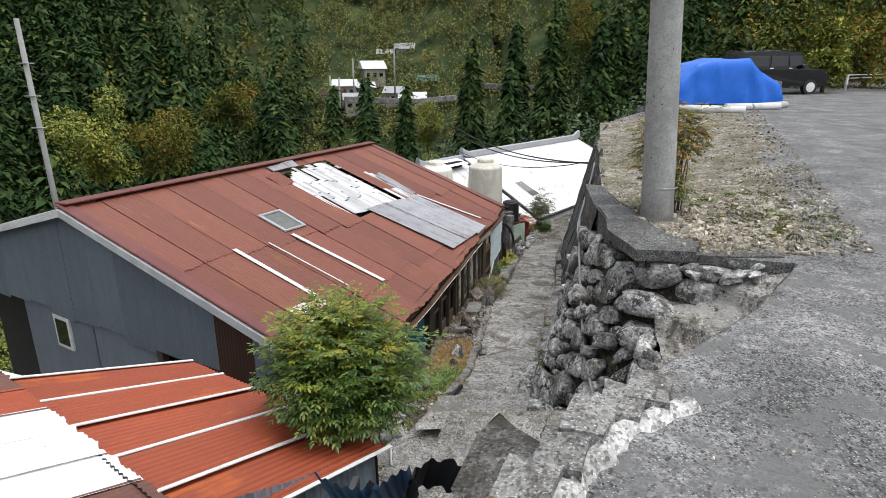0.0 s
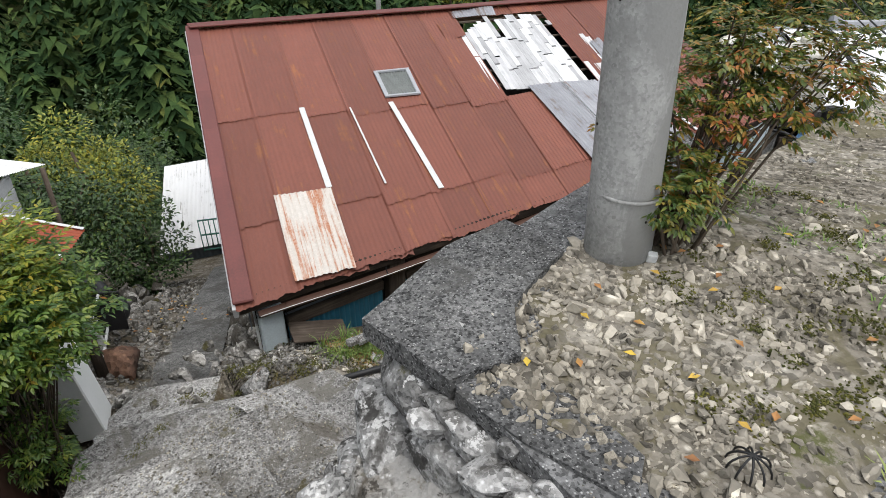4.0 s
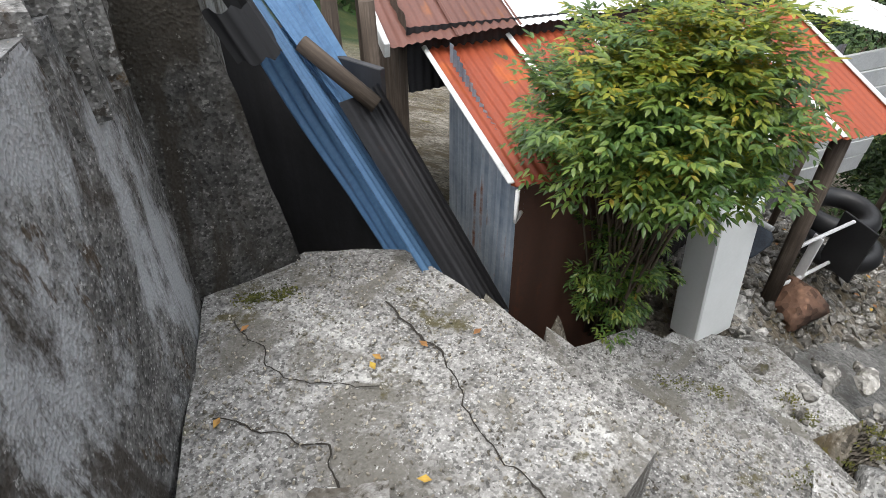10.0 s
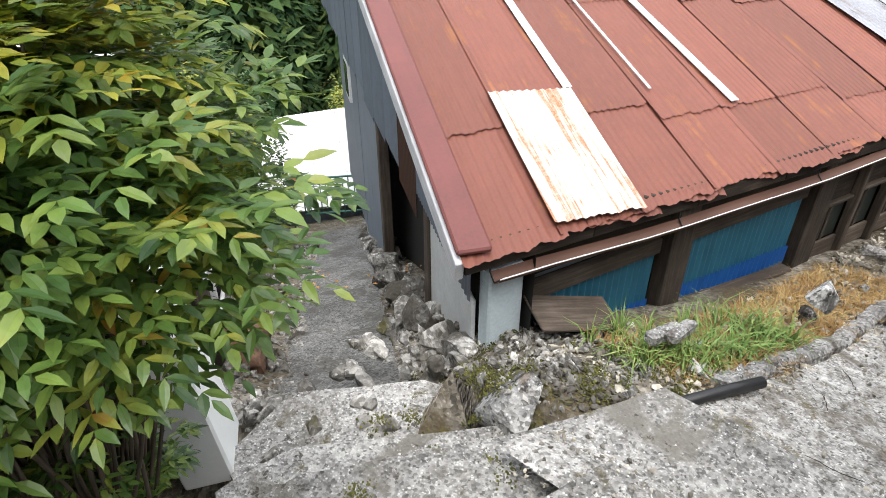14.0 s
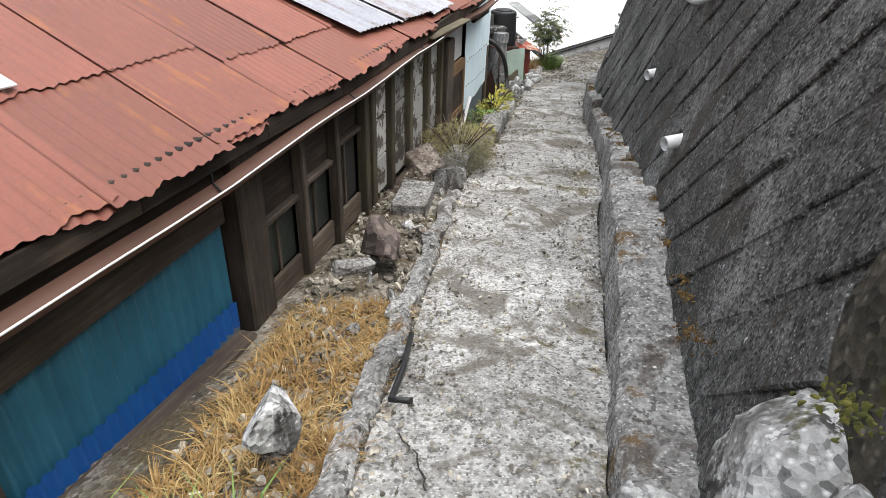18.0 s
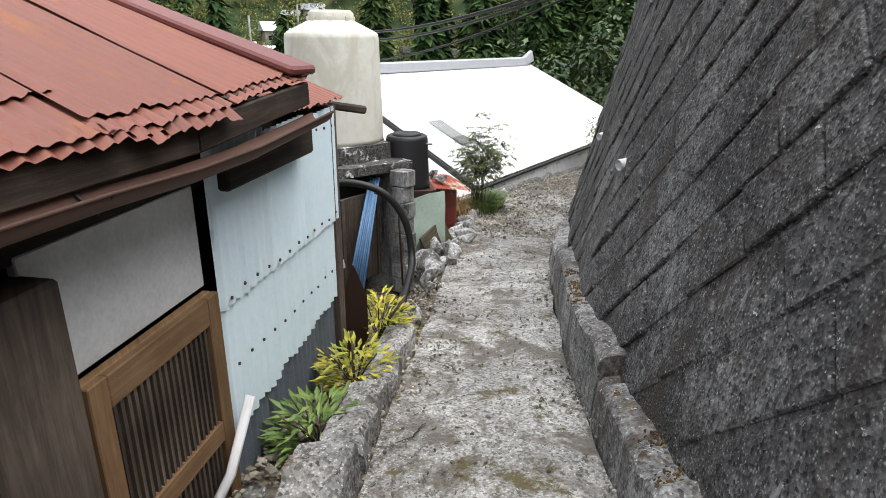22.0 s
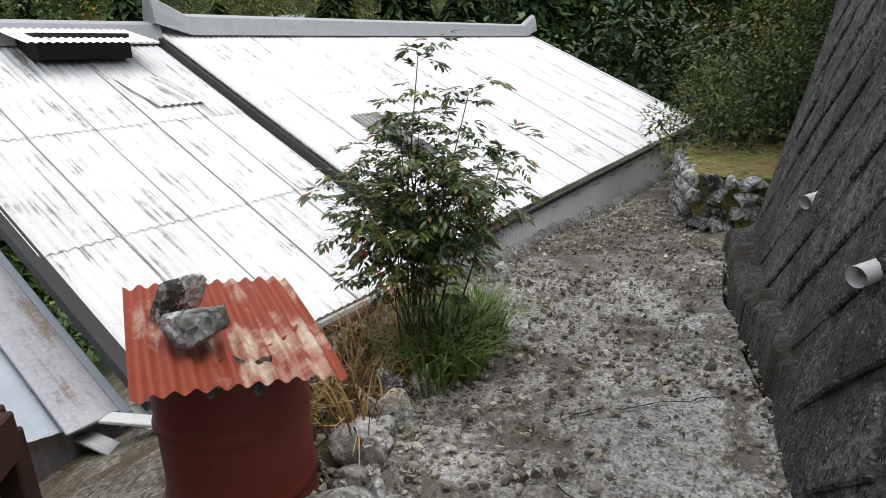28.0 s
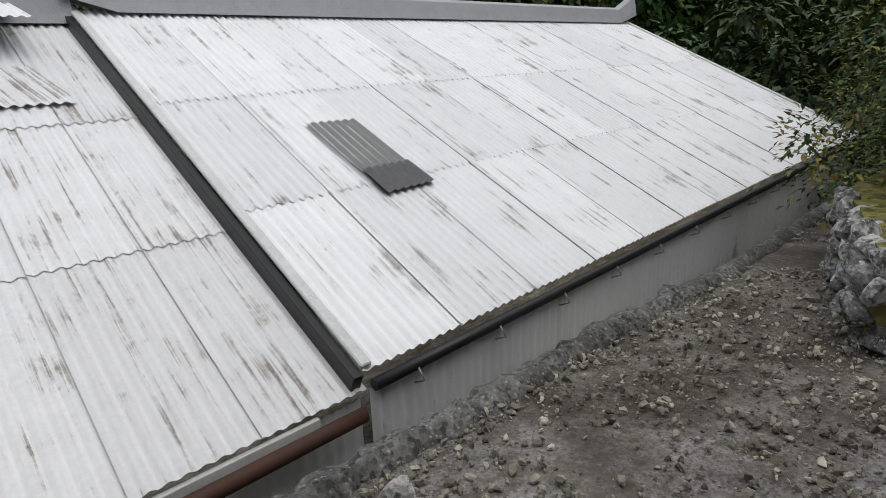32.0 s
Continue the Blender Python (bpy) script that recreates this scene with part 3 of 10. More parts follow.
def lerp_table(tab, y):
    for (a, *va), (b, *vb) in zip(tab, tab[1:]):
        if y <= b:
            k = max(0.0, min(1.0, (y - a) / (b - a)))
            return [p + (q - p) * k for p, q in zip(va, vb)]
    return list(tab[-1][1:])


def smooth01(k):
    k = max(0.0, min(1.0, k))
    return k * k * (3 - 2 * k)

# ---- plan: the path beside the houses (y: left edge, right edge, height) ----
PATH = [(5.6, -0.25, 0.95, -2.20), (6.4, 0.0, 1.05, -2.52), (7.1, 0.25, 1.08, -2.68), (8.0, 0.48, 1.32, -2.90), (9.2, 0.68, 1.68, -3.12), (10.5, 0.90, 1.98, -3.26),
        (12.0, 1.16, 2.42, -3.41), (13.5, 1.62, 2.72, -3.58), (15.5, 2.05, 3.10, -3.90), (18.0, 2.62, 3.75, -4.22), (19.0, 2.9, 4.12, -4.33), (20.5, 3.3, 4.92, -4.50),
        (22.0, 3.75, 5.62, -4.62), (23.2, 4.15, 6.36, -4.71), (24.3, 5.15, 6.62, -4.78), (25.7, 6.5, 7.4, -4.86), (28.5, 8.85, 9.6, -5.0), (32.0, 12.0, 12.9, -5.1)]
# wall behind the kerb (y: foot x, foot z)
WALL = [(6.9, 1.32, -2.40), (7.9, 1.62, -2.5), (8.4, 1.82, -2.55), (10.6, 2.34, -2.80), (12.2, 2.64, -2.95), (13.4, 2.90, -3.22), (15.7, 3.29, -3.48), (17.6, 3.84, -3.78), (19.5, 4.47, -4.05), (20.3, 4.85, -4.15), (21.5, 5.58, -4.25), (23.0, 6.46, -4.38)]
BATTER = 0.25
UPZ = -0.13


def path_at(y):
    return lerp_table(PATH, y)


def upper_z(x, y):
    """Level of the road terrace above the wall."""
    edge = lerp_table(WALL, y)[0] + 0.6
    near = 1 - smooth01((x - edge) / 3.5)
    return UPZ - 0.42 * smooth01((y - 6.6) / 3.0) * near + 0.10 * smooth01((x - 3.5) / 3) + 0.03 * noise.noise(V(x * 0.8, y * 0.8, 4))


def road_edge(y):
    return lerp_table([(23.05, 9.2), (26, 11.0), (34, 16.0), (50, 30.0)], y)[0]


def hill_z(x, y):
    """The valley side, its floor and the wooded slopes around."""
    pl, pr, pz = path_at(y)
    if y < 5.6:
        pz -= (y - 5.6) * 0.0
    z = pz - 0.02
    if x < pl:
        d = pl - x
        z = pz - 0.03 - 0.30 * max(0.0, min(d, 1.2) - 0.5) - 0.40 * max(0.0, d - 1.2)
    elif x > pr and y > 22.9:
        # bank falling from the road edge to the terrace and path
        z = max(pz + 0.08 * min(x - pr, 3.0), min(-0.5, -0.3 - 2.6 * (road_edge(y) - x)))
    if y > 33:
        z -= 0.16 * (y - 33) * smooth01((30 - x) / 25) * (1 if y < 70 else 70 / y)
    z = max(z, -26.0 + 0.02 * y)
    # mountains: west across the valley, north, and east behind the road
    west = max(0.0, -x - 34 + 0.12 * max(y, 0)) * 0.75
    north = max(0.0, y - 105 - 0.35 * x) * 0.55
    east = max(0.0, x - 26 - 0.05 * y) * 0.55
    south = max(0.0, -y - 22) * 0.5
    m = max(west, north, east, south)
    if m > 0:
        m = min(m, 105) * (1 + 0.22 * noise.noise(V(x * 0.018, y * 0.018, 0)))
    return z + m


def grid_mesh(xs, ys, fz, drop=None):
    bm = bmesh.new()
    vs = [[bm.verts.new((x, y, fz(x, y))) for x in xs] for y in ys]
    for j in range(len(ys) - 1):
        for i in range(len(xs) - 1):
            if drop and drop((xs[i] + xs[i + 1]) / 2, (ys[j] + ys[j + 1]) / 2):
                continue
            bm.faces.new((vs[j][i], vs[j][i + 1], vs[j + 1][i + 1], vs[j + 1][i])).smooth = True
    return bm


def steps(a, b, n):
    return [a + (b - a) * k / n for k in range(n + 1)]


_xs = [-420, -300, -220, -170, -130, -100, -80, -65, -52, -43] + steps(-36, -14, 11) + steps(-13, 13, 104) + steps(14, 26, 6) + [32, 40, 52, 66, 84, 110, 150, 220, 320, 420]
_ys = [-220, -140, -90, -60, -40, -28, -18, -10, -5, 0] + steps(2, 33, 124) + [34.5, 37, 40, 45, 51, 58, 66, 75, 86, 98, 112, 130, 150, 180, 220, 280, 350, 450]


LANE_A, LANE_B = Vector((-1.38, 5.50, -2.86)), Vector((-7.35, 9.87, -6.0))
_lax = (LANE_B - LANE_A).xy.normalized()


def lane_near(x, y):
    """Along and across the lower lane: metres along, metres to its left (minus: right), its height there."""
    d = Vector((x, y)) - LANE_A.xy
    s = d.dot(_lax)
    k = max(-0.1, min(1.15, s / (LANE_B - LANE_A).xy.length))
    return s, d.dot(Vector((_lax.y, -_lax.x))), LANE_A.z + (LANE_B.z - LANE_A.z) * k


def _low(x, y):
    z = hill_z(x, y) + 0.035 * noise.noise(V(x * 2.2, y * 2.2, 0)) + 0.02 * noise.noise(V(x * 7, y * 7, 3))
    pl, pr, pz = path_at(y)
    if pl - 0.4 < x < pr + 0.4 and y > 5:
        z = min(z, pz - 0.03)
    if y > 22.3 and x < pl - 0.10:
        z -= 1.2
    if -1.6 < x < 0.2 and 4.2 < y < 5.72:
        z = min(z, -3.2)
    if y < 5.8 and x > -2.4:
        z = min(z, -3.0 if x > -0.6 else z)
    if x < pl and 16.3 < y < 19.6:
        # hollow before the block shed
        d = pl - 0.08 - x
        z += (min(z, max(-4.93, pz - 0.05 - 1.1 * max(0.0, d))) - z) * smooth01((y - 16.3) / 0.9)
    s, c, lz = lane_near(x, y)
    if s > -0.3 and abs(c) < 3.0 and s < 7.6:
        w = max(0.0, abs(c) - 0.40)
        z = min(z, lz - 0.05 + 0.45 * w + 0.05 * noise.noise(V(x * 5, y * 5, 1)) * min(1, w * 3))
    if x > 0.9 and y < 5.0 or (y < 23 and x > pr):
        z = min(z, pz - 0.6)
    return z


whole("ground", grid_mesh(_xs, _ys, _low), [SOIL], "stony soil hillside with moss and dry grass falling into a valley", "ground", kind="structure", smooth=True)

# concrete path, cracked and worn
_pb = bmesh.new()
_rows = []
for y in steps(5.5, 31.5, 330):
    l, r, z = path_at(y)
    row = []
    for k in range(15):
        x = l + (r - l) * k / 14
        wob = 0.05 * noise.noise(V(x * 1.6, y * 1.6, 7)) if k in (0, 14) else 0
        row.append(_pb.verts.new((x + wob, y, z + 0.022 * noise.noise(V(x * 1.4, y * 1.4, 2)) + 0.010 * noise.noise(V(x * 6, y * 6, 5)) + 0.006 * noise.noise(V(x * 17, y * 17, 5)))))
    _rows.append(row)
for a, b in zip(_rows, _rows[1:]):
    for k in range(14):
        _pb.faces.new((a[k], a[k + 1], b[k + 1], b[k])).smooth = True
whole("path", _pb, PATHMAT, "narrow worn grey concrete footpath with cracks and grit", "path", kind="structure")

# road terrace: one thick body with its edge at the walls
EDGE = [(-6.0, -3.6), (-1.2, 0.55), (0.07, 1.80), (0.50, 2.34), (0.90, 2.72), (1.45, 3.16), (2.28, 3.90), (3.10, 4.86), (2.55, 5.02), (2.16, 5.12), (1.97, 5.22), (1.80, 5.85), (1.86, 6.30), (1.92, 7.1), (2.02, 7.9)]


def wall_pt(y, z):
    x0, z0 = lerp_table(WALL, y)
    return V(x0 + BATTER * (z - z0), y, z)


for y in (8.4, 9.5, 10.6, 12.2, 13.4, 14.7, 16.0, 17.8, 19.5, 20.4, 21.5, 22.3, 23.0):
    zt = upper_z(wall_pt(y, -0.5).x, y)
    EDGE.append(tuple(wall_pt(y, zt).xy))
_tb = bmesh.new()
_gx, _gy = steps(-6, 46, 104), steps(-14, 50, 128)
_outer = EDGE + [(9.2, 23.05), (11.0, 26.0), (16, 34), (46, 50), (46, -14), (-6, -14)]


def inside(poly, x, y):
    c = False
    for (x1, y1), (x2, y2) in zip(poly, poly[1:] + poly[:1]):
        if (y1 > y) != (y2 > y) and x < (x2 - x1) * (y - y1) / (y2 - y1) + x1:
            c = not c
    return c


_f = _tb.faces.new([_tb.verts.new((x, y, 0)) for x, y in _outer])
bmesh.ops.triangulate(_tb, faces=[_f])
for k in range(7):
    lim = 0.35
    es = [e for e in _tb.edges if e.calc_length() > max(lim, 0.12 * ((e.verts[0].co + e.verts[1].co) / 2 - V(2.5, 5, 0)).length)]
    if not es or len(_tb.faces) > 60000:
        break
    bmesh.ops.subdivide_edges(_tb, edges=es, cuts=1)
    bmesh.ops.triangulate(_tb, faces=[f for f in _tb.faces if len(f.verts) > 3])
for v in _tb.verts:
    v.co.z = upper_z(v.co.x, v.co.y)
_rim = [e for e in _tb.edges if e.is_boundary]
_ex = bmesh.ops.extrude_edge_only(_tb, edges=_rim)
for v in _ex["geom"]:
    if isinstance(v, bmesh.types.BMVert):
        v.co.z -= 0.16
bmesh.ops.recalc_face_normals(_tb, faces=_tb.faces)
whole("road", _tb, ROADMAT, "grey concrete road surface on a terrace above the path", "road", kind="structure")

# ---- walls of the terrace ----
_w = bmesh.new()


def strip_wall(bm, top, foot, n=30, m=12, amp=0.02, seed=0.0):
    """A lofted wall face between two polylines of equal length."""
    def at(line, k):
        s = k * (len(line) - 1)
        i = min(int(s), len(line) - 2)
        return Vector(line[i]).lerp(Vector(line[i + 1]), s - i)
    g = []
    for i in range(n + 1):
        a, b = at(top, i / n), at(foot, i / n)
        row = []
        for j in range(m + 1):
            p = a.lerp(b, j / m)
            row.append(bm.verts.new(p + amp * noise.noise_vector(p * 3 + V(seed, 0, 0)) + amp * 0.4 * noise.noise_vector(p * 9)))
        g.append(row)
    fs = []
    for i in range(n):
        for j in range(m):
            fs.append(bm.faces.new((g[i][j], g[i + 1][j], g[i + 1][j + 1], g[i][j + 1])))
            fs[-1].smooth = True
    return fs


_zt = UPZ + 0.0
strip_wall(_w, [(0.50, 2.34, _zt), (0.90, 2.72, _zt), (1.45, 3.16, _zt), (2.28, 3.90, _zt), (3.1, 4.86, _zt)],
           [(0.66, 2.52, -1.75), (1.06, 2.92, -1.75), (1.55, 3.33, -1.75), (2.28, 3.99, -1.6), (3.08, 4.9, -0.5)], 60, 24, 0.016)
whole("wall_stair", _w, DARKWALL, "blackened cast concrete retaining wall with pale weathered streaks", "wall", kind="structure")
_w = bmesh.new()
strip_wall(_w, [(0.52, 2.36, -0.17), (0.40, 2.52, -0.19), (0.33, 2.66, -0.20), (0.22, 2.50, -0.20), (0.08, 2.10, -0.20)], [(0.64, 2.46, -1.85), (0.40, 2.60, -1.85), (0.10, 2.72, -1.85), (0.02, 2.55, -1.9), (0.0, 2.1, -2.2)], 32, 16, 0.02)
_cap = [_w.verts.new(p) for p in (V(0.54, 2.34, -0.165), V(0.40, 2.53, -0.18), V(0.33, 2.68, -0.19), V(0.21, 2.50, -0.19), V(0.07, 2.10, -0.19), V(0.15, 1.80, -0.17))]
_w.faces.new(_cap)
whole("wall_pier", _w, PIERMAT, "short blackened concrete end pier with a mossy top", "wall", kind="structure")
_w = bmesh.new()
strip_wall(_w, [(-6.0, -3.6, _zt), (-1.2, 0.55, _zt), (0.07, 1.80, _zt), (0.12, 2.0, _zt)], [(-5.9, -3.5, -4.5), (-1.2, 0.6, -3.6), (0.12, 1.8, -2.6), (0.3, 2.3, -2.6)], 30, 10, 0.02)
whole("wall_road", _w, DARKWALL, "blackened concrete wall below the road edge", "wall", kind="structure")
_w = bmesh.new()
strip_wall(_w, [(7.35, 23.0, -0.2), (9.4, 23.1, -0.2)], [(6.42, 23.02, -5.0), (9.3, 23.2, -5.0)], 16, 16, 0.02)
whole("wall_end", _w, DARKWALL, "short blackened return at the end of a retaining wall", "wall", kind="structure")

# ---- black block retaining wall beside the path ----
_w = bmesh.new()
_ys2 = steps(6.9, 23.0, 66)
_tops = [wall_pt(y, upper_z(wall_pt(y, -0.5).x, y) - 0.02) for y in _ys2]
_feet = [wall_pt(y, lerp_table(WALL, y)[1] - 0.5) for y in _ys2]
strip_wall(_w, _tops, _feet, 66, 10, 0.012)
whole("wall_retaining", _w, BLACKWALL, "tall blackened concrete block retaining wall beside the footpath", "wall", kind="structure")
BLOCKWALL = bpy.data.objects["wall_retaining"]

# low kerb at its foot, cast in lengths that step down
_segs = [(7.98, 10.55, 0.40), (10.58, 12.4, 0.36), (12.43, 14.55, 0.26), (14.58, 17.2, 0.40), (17.23, 19.6, 0.30), (19.63, 21.6, 0.26), (21.63, 23.3, 0.20)]
for k, (y0, y1, h) in enumerate(_segs):
    bm = bmesh.new()
    sec = []
    for y in steps(y0, y1, 44):
        _, r, pz = path_at(y)
        fx, fz = lerp_table(WALL, y)
        top = pz + (h if k else 0.12 + 0.28 * smooth01((y - 8.2) / 2.0)) + 0.03 * noise.noise(V(y * 3, k, 0)) + 0.035 * noise.noise(V(y * 11, k, 0)) - 0.10 * max(0.0, noise.noise(V(y * 4, k, 7)) - 0.25)
        e = 0.025 * noise.noise(V(y * 5, k, 2)) + 0.015 * noise.noise(V(y * 17, k, 2))
        sec.append([bm.verts.new(p) for p in ((r + 0.0 + e, y, pz - 0.12), (r + 0.03 + e, y, top - 0.03), (r + 0.06 + e, y, top), (max(fx + 0.05, r + 0.24), y, top + 0.015), (max(fx + 0.05, r + 0.24), y, pz - 0.12))])
    for a, b in zip(sec, sec[1:]):
        for i in range(5):
            bm.faces.new((a[i], b[i], b[(i + 1) % 5], a[(i + 1) % 5]))
    bm.faces.new(sec[0][::-1]), bm.faces.new(sec[-1])
    bmesh.ops.recalc_face_normals(bm, faces=bm.faces)
    whole("kerb", bm, KERBMAT if y0 < 19 else PIERMAT, "low rough concrete kerb with moss at the foot of a black wall", "kerb", "kerb lengths", kind="structure")
# left kerb of the path: a low broken concrete edge
for k, (y0, y1, h, w) in enumerate([(6.9, 11.5, 0.07, 0.13), (11.6, 14.2, 0.22, 0.26), (14.25, 15.9, 0.2, 0.22)]):
    bm = bmesh.new()
    sec = []
    for y in steps(y0, y1, 60):
        l, _, pz = path_at(y)
        e = 0.05 * noise.noise(V(y * 3, k, 8)) + 0.02 * noise.noise(V(y * 13, k, 8))
        t = pz + h * (0.72 + 0.5 * noise.noise(V(y * 2.3, k, 5))) + 0.03 * noise.noise(V(y * 12, k, 5))
        sec.append([bm.verts.new(p) for p in ((l + e, y, pz - 0.1), (l - 0.02 + e, y, t - 0.03), (l - 0.05 + e, y, t), (l - w + e, y, t - 0.02), (l - w - 0.05 + e, y, pz - 0.3))])
    for a, b in zip(sec, sec[1:]):
        for i in range(5):
            bm.faces.new((a[i], b[i], b[(i + 1) % 5], a[(i + 1) % 5]))
    bm.faces.new(sec[0][::-1]), bm.faces.new(sec[-1])
    bmesh.ops.recalc_face_normals(bm, faces=bm.faces)
    whole("kerb", bm, KERBMAT, "low broken concrete edge between path and house ground", "kerb", "kerb lengths", kind="structure")

# ---- landing and steps ----
LAND = [(0.62, 2.50), (1.10, 2.95), (1.95, 3.75), (1.75, 4.40), (1.47, 4.60), (0.55, 4.80), (0.32, 4.40), (0.02, 3.87), (-0.12, 3.58), (-0.25, 3.20), (-0.15, 2.95), (0.03, 2.68)]
_stair = thing("stairs", (0.6, 4.2, -1.66), "worn grey concrete steps and landing with moss in the joints", "stairs", kind="structure")


def land_z(x, y):
    """The landing rises towards the upper flight."""
    return -1.70 + 0.15 * ((x - 0.19) * 0.735 + (y - 3.37) * 0.68)


bm = rough_slab(LAND, -2.4, -1.70, 0.08, 0.010, 0.010, 1)
for v in bm.verts:
    v.co.z = -2.4 + (v.co.z + 2.4) * (land_z(v.co.x, v.co.y) + 2.4) / 0.70
part("landing", bm, LANDMAT, _stair)
for z0, z1, poly in ((-2.6, -1.87, [(1.45, 4.4), (1.2, 5.0), (0.36, 5.22), (0.17, 4.76), (-0.08, 4.13), (-0.24, 3.72), (0.1, 3.8), (0.5, 4.4)]),
                     (-2.8, -2.08, [(1.3, 4.9), (1.1, 5.6), (0.12, 5.66), (-0.06, 5.0), (-0.24, 4.40), (-0.36, 4.06), (0.0, 4.2), (0.4, 4.9)]),
                     (-3.2, -2.31, [(1.2, 5.3), (1.08, 6.4), (0.02, 6.35), (-0.28, 5.72), (-0.80, 4.92), (-0.84, 4.50), (-0.5, 4.2), (-0.1, 4.6)]),
                     (-3.3, -2.53, [(-0.2, 5.6), (-0.42, 5.92), (-0.70, 5.56), (-1.12, 5.06), (-1.14, 4.70), (-0.7, 4.5), (-0.5, 5.1)]),
                     (-3.5, -2.74, [(-0.5, 5.7), (-0.75, 6.05), (-1.12, 5.92), (-1.58, 5.34), (-1.46, 4.86), (-1.0, 4.8), (-0.8, 5.3)])):
    part("step", rough_slab(poly, z0, z1, 0.08, 0.010, 0.012, 2 - z1 * 3), LANDMAT, _stair)
FLIGHTMAT = speckled("rubble_and_mortar", (0.10, 0.092, 0.08), (0.30, 0.288, 0.265), (0.56, 0.545, 0.515), fine=60, stain=(0.075, 0.062, 0.046), moss=(0.12, 0.095, 0.04), pale=(0.40, 0.39, 0.37), bumps=0.9, stained=0.55)
specks(FLIGHTMAT, 9, 0.58, 0.63, (0.035, 0.03, 0.024), 0.85)
# rough upper flight between the wall and the stone-faced platform: worn treads lost in rubble and mortar
bm = bmesh.new()
_fd, _fn = V(-0.81, -0.586, 0), V(0.586, -0.81, 0)
_g = []
for i in range(161):
    row = []
    for j in range(91):
        q = -0.30 + 2.25 * i / 160
        w = -0.72 + 0.30 * smooth01((q - 0.75) / 0.35)
        w += (0.58 - w) * j / 90
        p = V(3.0, 4.84, 0) + _fd * q + _fn * w
        e = q + 0.10 * noise.noise(V(w * 2.2, 0.4 * q, 5)) + 0.035 * noise.noise(V(w * 9, q * 3, 5))
        k = max(0.0, e) / 0.42
        tread = int(k) + smooth01((k - int(k) - 0.84) / 0.12)
        z = -0.24 - 0.27 * tread - 0.13 * (k - tread) + 0.03 * noise.noise(V(p.x * 4, p.y * 4, 2)) + 0.016 * noise.noise(V(p.x * 11, p.y * 11, 2)) + 0.010 * noise.noise(V(p.x * 27, p.y * 27, 2))
        near, cell = noise.voronoi(V(p.x * 5 + 0.5 * noise.noise(V(p.x * 6, p.y * 6, 1)), p.y * 5, 0))
        open_ground = noise.noise(V(p.x * 1.6, p.y * 1.6, 12)) > 0.12
        z += (0.3 if open_ground else 1.0) * (0.05 * noise.noise(cell[0] * 3) - 0.04 * max(0.0, 1 - (near[1] - near[0]) / 0.16))
        row.append(bm.verts.new((p.x, p.y, max(z, land_z(p.x, p.y) - 0.05))))
    _g.append(row)
for i in range(160):
    for j in range(90):
        bm.faces.new((_g[i][j], _g[i][j + 1], _g[i + 1][j + 1], _g[i + 1][j])).smooth = True
for e in bm.edges:
    e.smooth = e.calc_face_angle(0.0) < 0.5
bmesh.ops.recalc_face_normals(bm, faces=bm.faces)
part("flight", bm, FLIGHTMAT, _stair, "rough worn flight of mortared rubble steps")

# lower lane going down past the gable
_lb = bmesh.new()
_rows = []
for k in range(61):
    s = k / 60
    a = V(-1.56, 5.16, -2.86).lerp(V(-7.5, 9.55, -6.0), s)
    b = V(-1.20, 5.84, -2.86).lerp(V(-7.20, 10.20, -6.0), s)
    row = []
    for j in range(8):
        p = a.lerp(b, j / 7)
        row.append(_lb.verts.new(p + V(0, 0, 0.03 * noise.noise(p * 2) + 0.01 * noise.noise(p * 8))))
    _rows.append(row)
for a, b in zip(_rows, _rows[1:]):
    for j in range(7):
        _lb.faces.new((a[j], a[j + 1], b[j + 1], b[j])).smooth = True
bmesh.ops.recalc_face_normals(_lb, faces=_lb.faces)
whole("lane", _lb, CONCRETE, "mossy grey concrete lane falling away beside the gable", "path", kind="structure")

# ---- red-roofed house ----
A_ES, A_EN, A_RS, A_RN = V(-1.10, 6.23, -2.07), V(1.60, 14.85, -2.05), V(-5.93, 9.20, -0.66), V(-2.0, 17.6, -0.85)
_slopeA = (A_RS - A_ES)


def roofA(u, v, lift=0.0):
    """u along the eave from its south end, v from eave (0) to ridge (1)."""
    p = quad_pt((A_ES, A_EN, A_RN, A_RS), u, v)
    sag = 0.10 * math.sin(math.pi * min(1, max(0, u))) * (1 - v) + 0.05 * noise.noise(V(u * 6, v * 3, 1)) * (1 - v)
    return p + V(0, 0, lift - sag)


houseA = thing("house", (-2.2, 11.0, -3.4), "old timber house with a rusted dark red corrugated roof", "house")
_ncol = 14


def seam(i, j):
    """Heights of the lapped joints up the slope, which run slightly askew."""
    u = (i + 0.5) / _ncol
    return (0.0, 0.21 - 0.19 * u + 0.012 * ((i * 7) % 3 - 1), 0.565 - 0.26 * u + 0.010 * ((i * 5) % 3 - 1), 1.0)[j]


for i in range(_ncol):
    for j in range(3):
        u0, u1 = i / _ncol - 0.003, (i + 1) / _ncol + 0.003
        v0, v1 = seam(i, j) - (0.012 if j else random.uniform(-0.004, 0.010)), min(1.0, seam(i, j + 1) + 0.01)
        lf = 0.012 * j + 0.004 * (i % 2)
        if j == 2 and 7 <= i <= 9:
            v0 = 0.93
        q = (roofA(u0, v1, lf), roofA(u1, v1, lf), roofA(u1, v0, lf), roofA(u0, v0, lf))
        part("roof_sheet", corrugated(q, 0.063, 0.006, 3, 0.0, ragged=0.03, seg=4, warp=0.006), REDROOF, houseA)


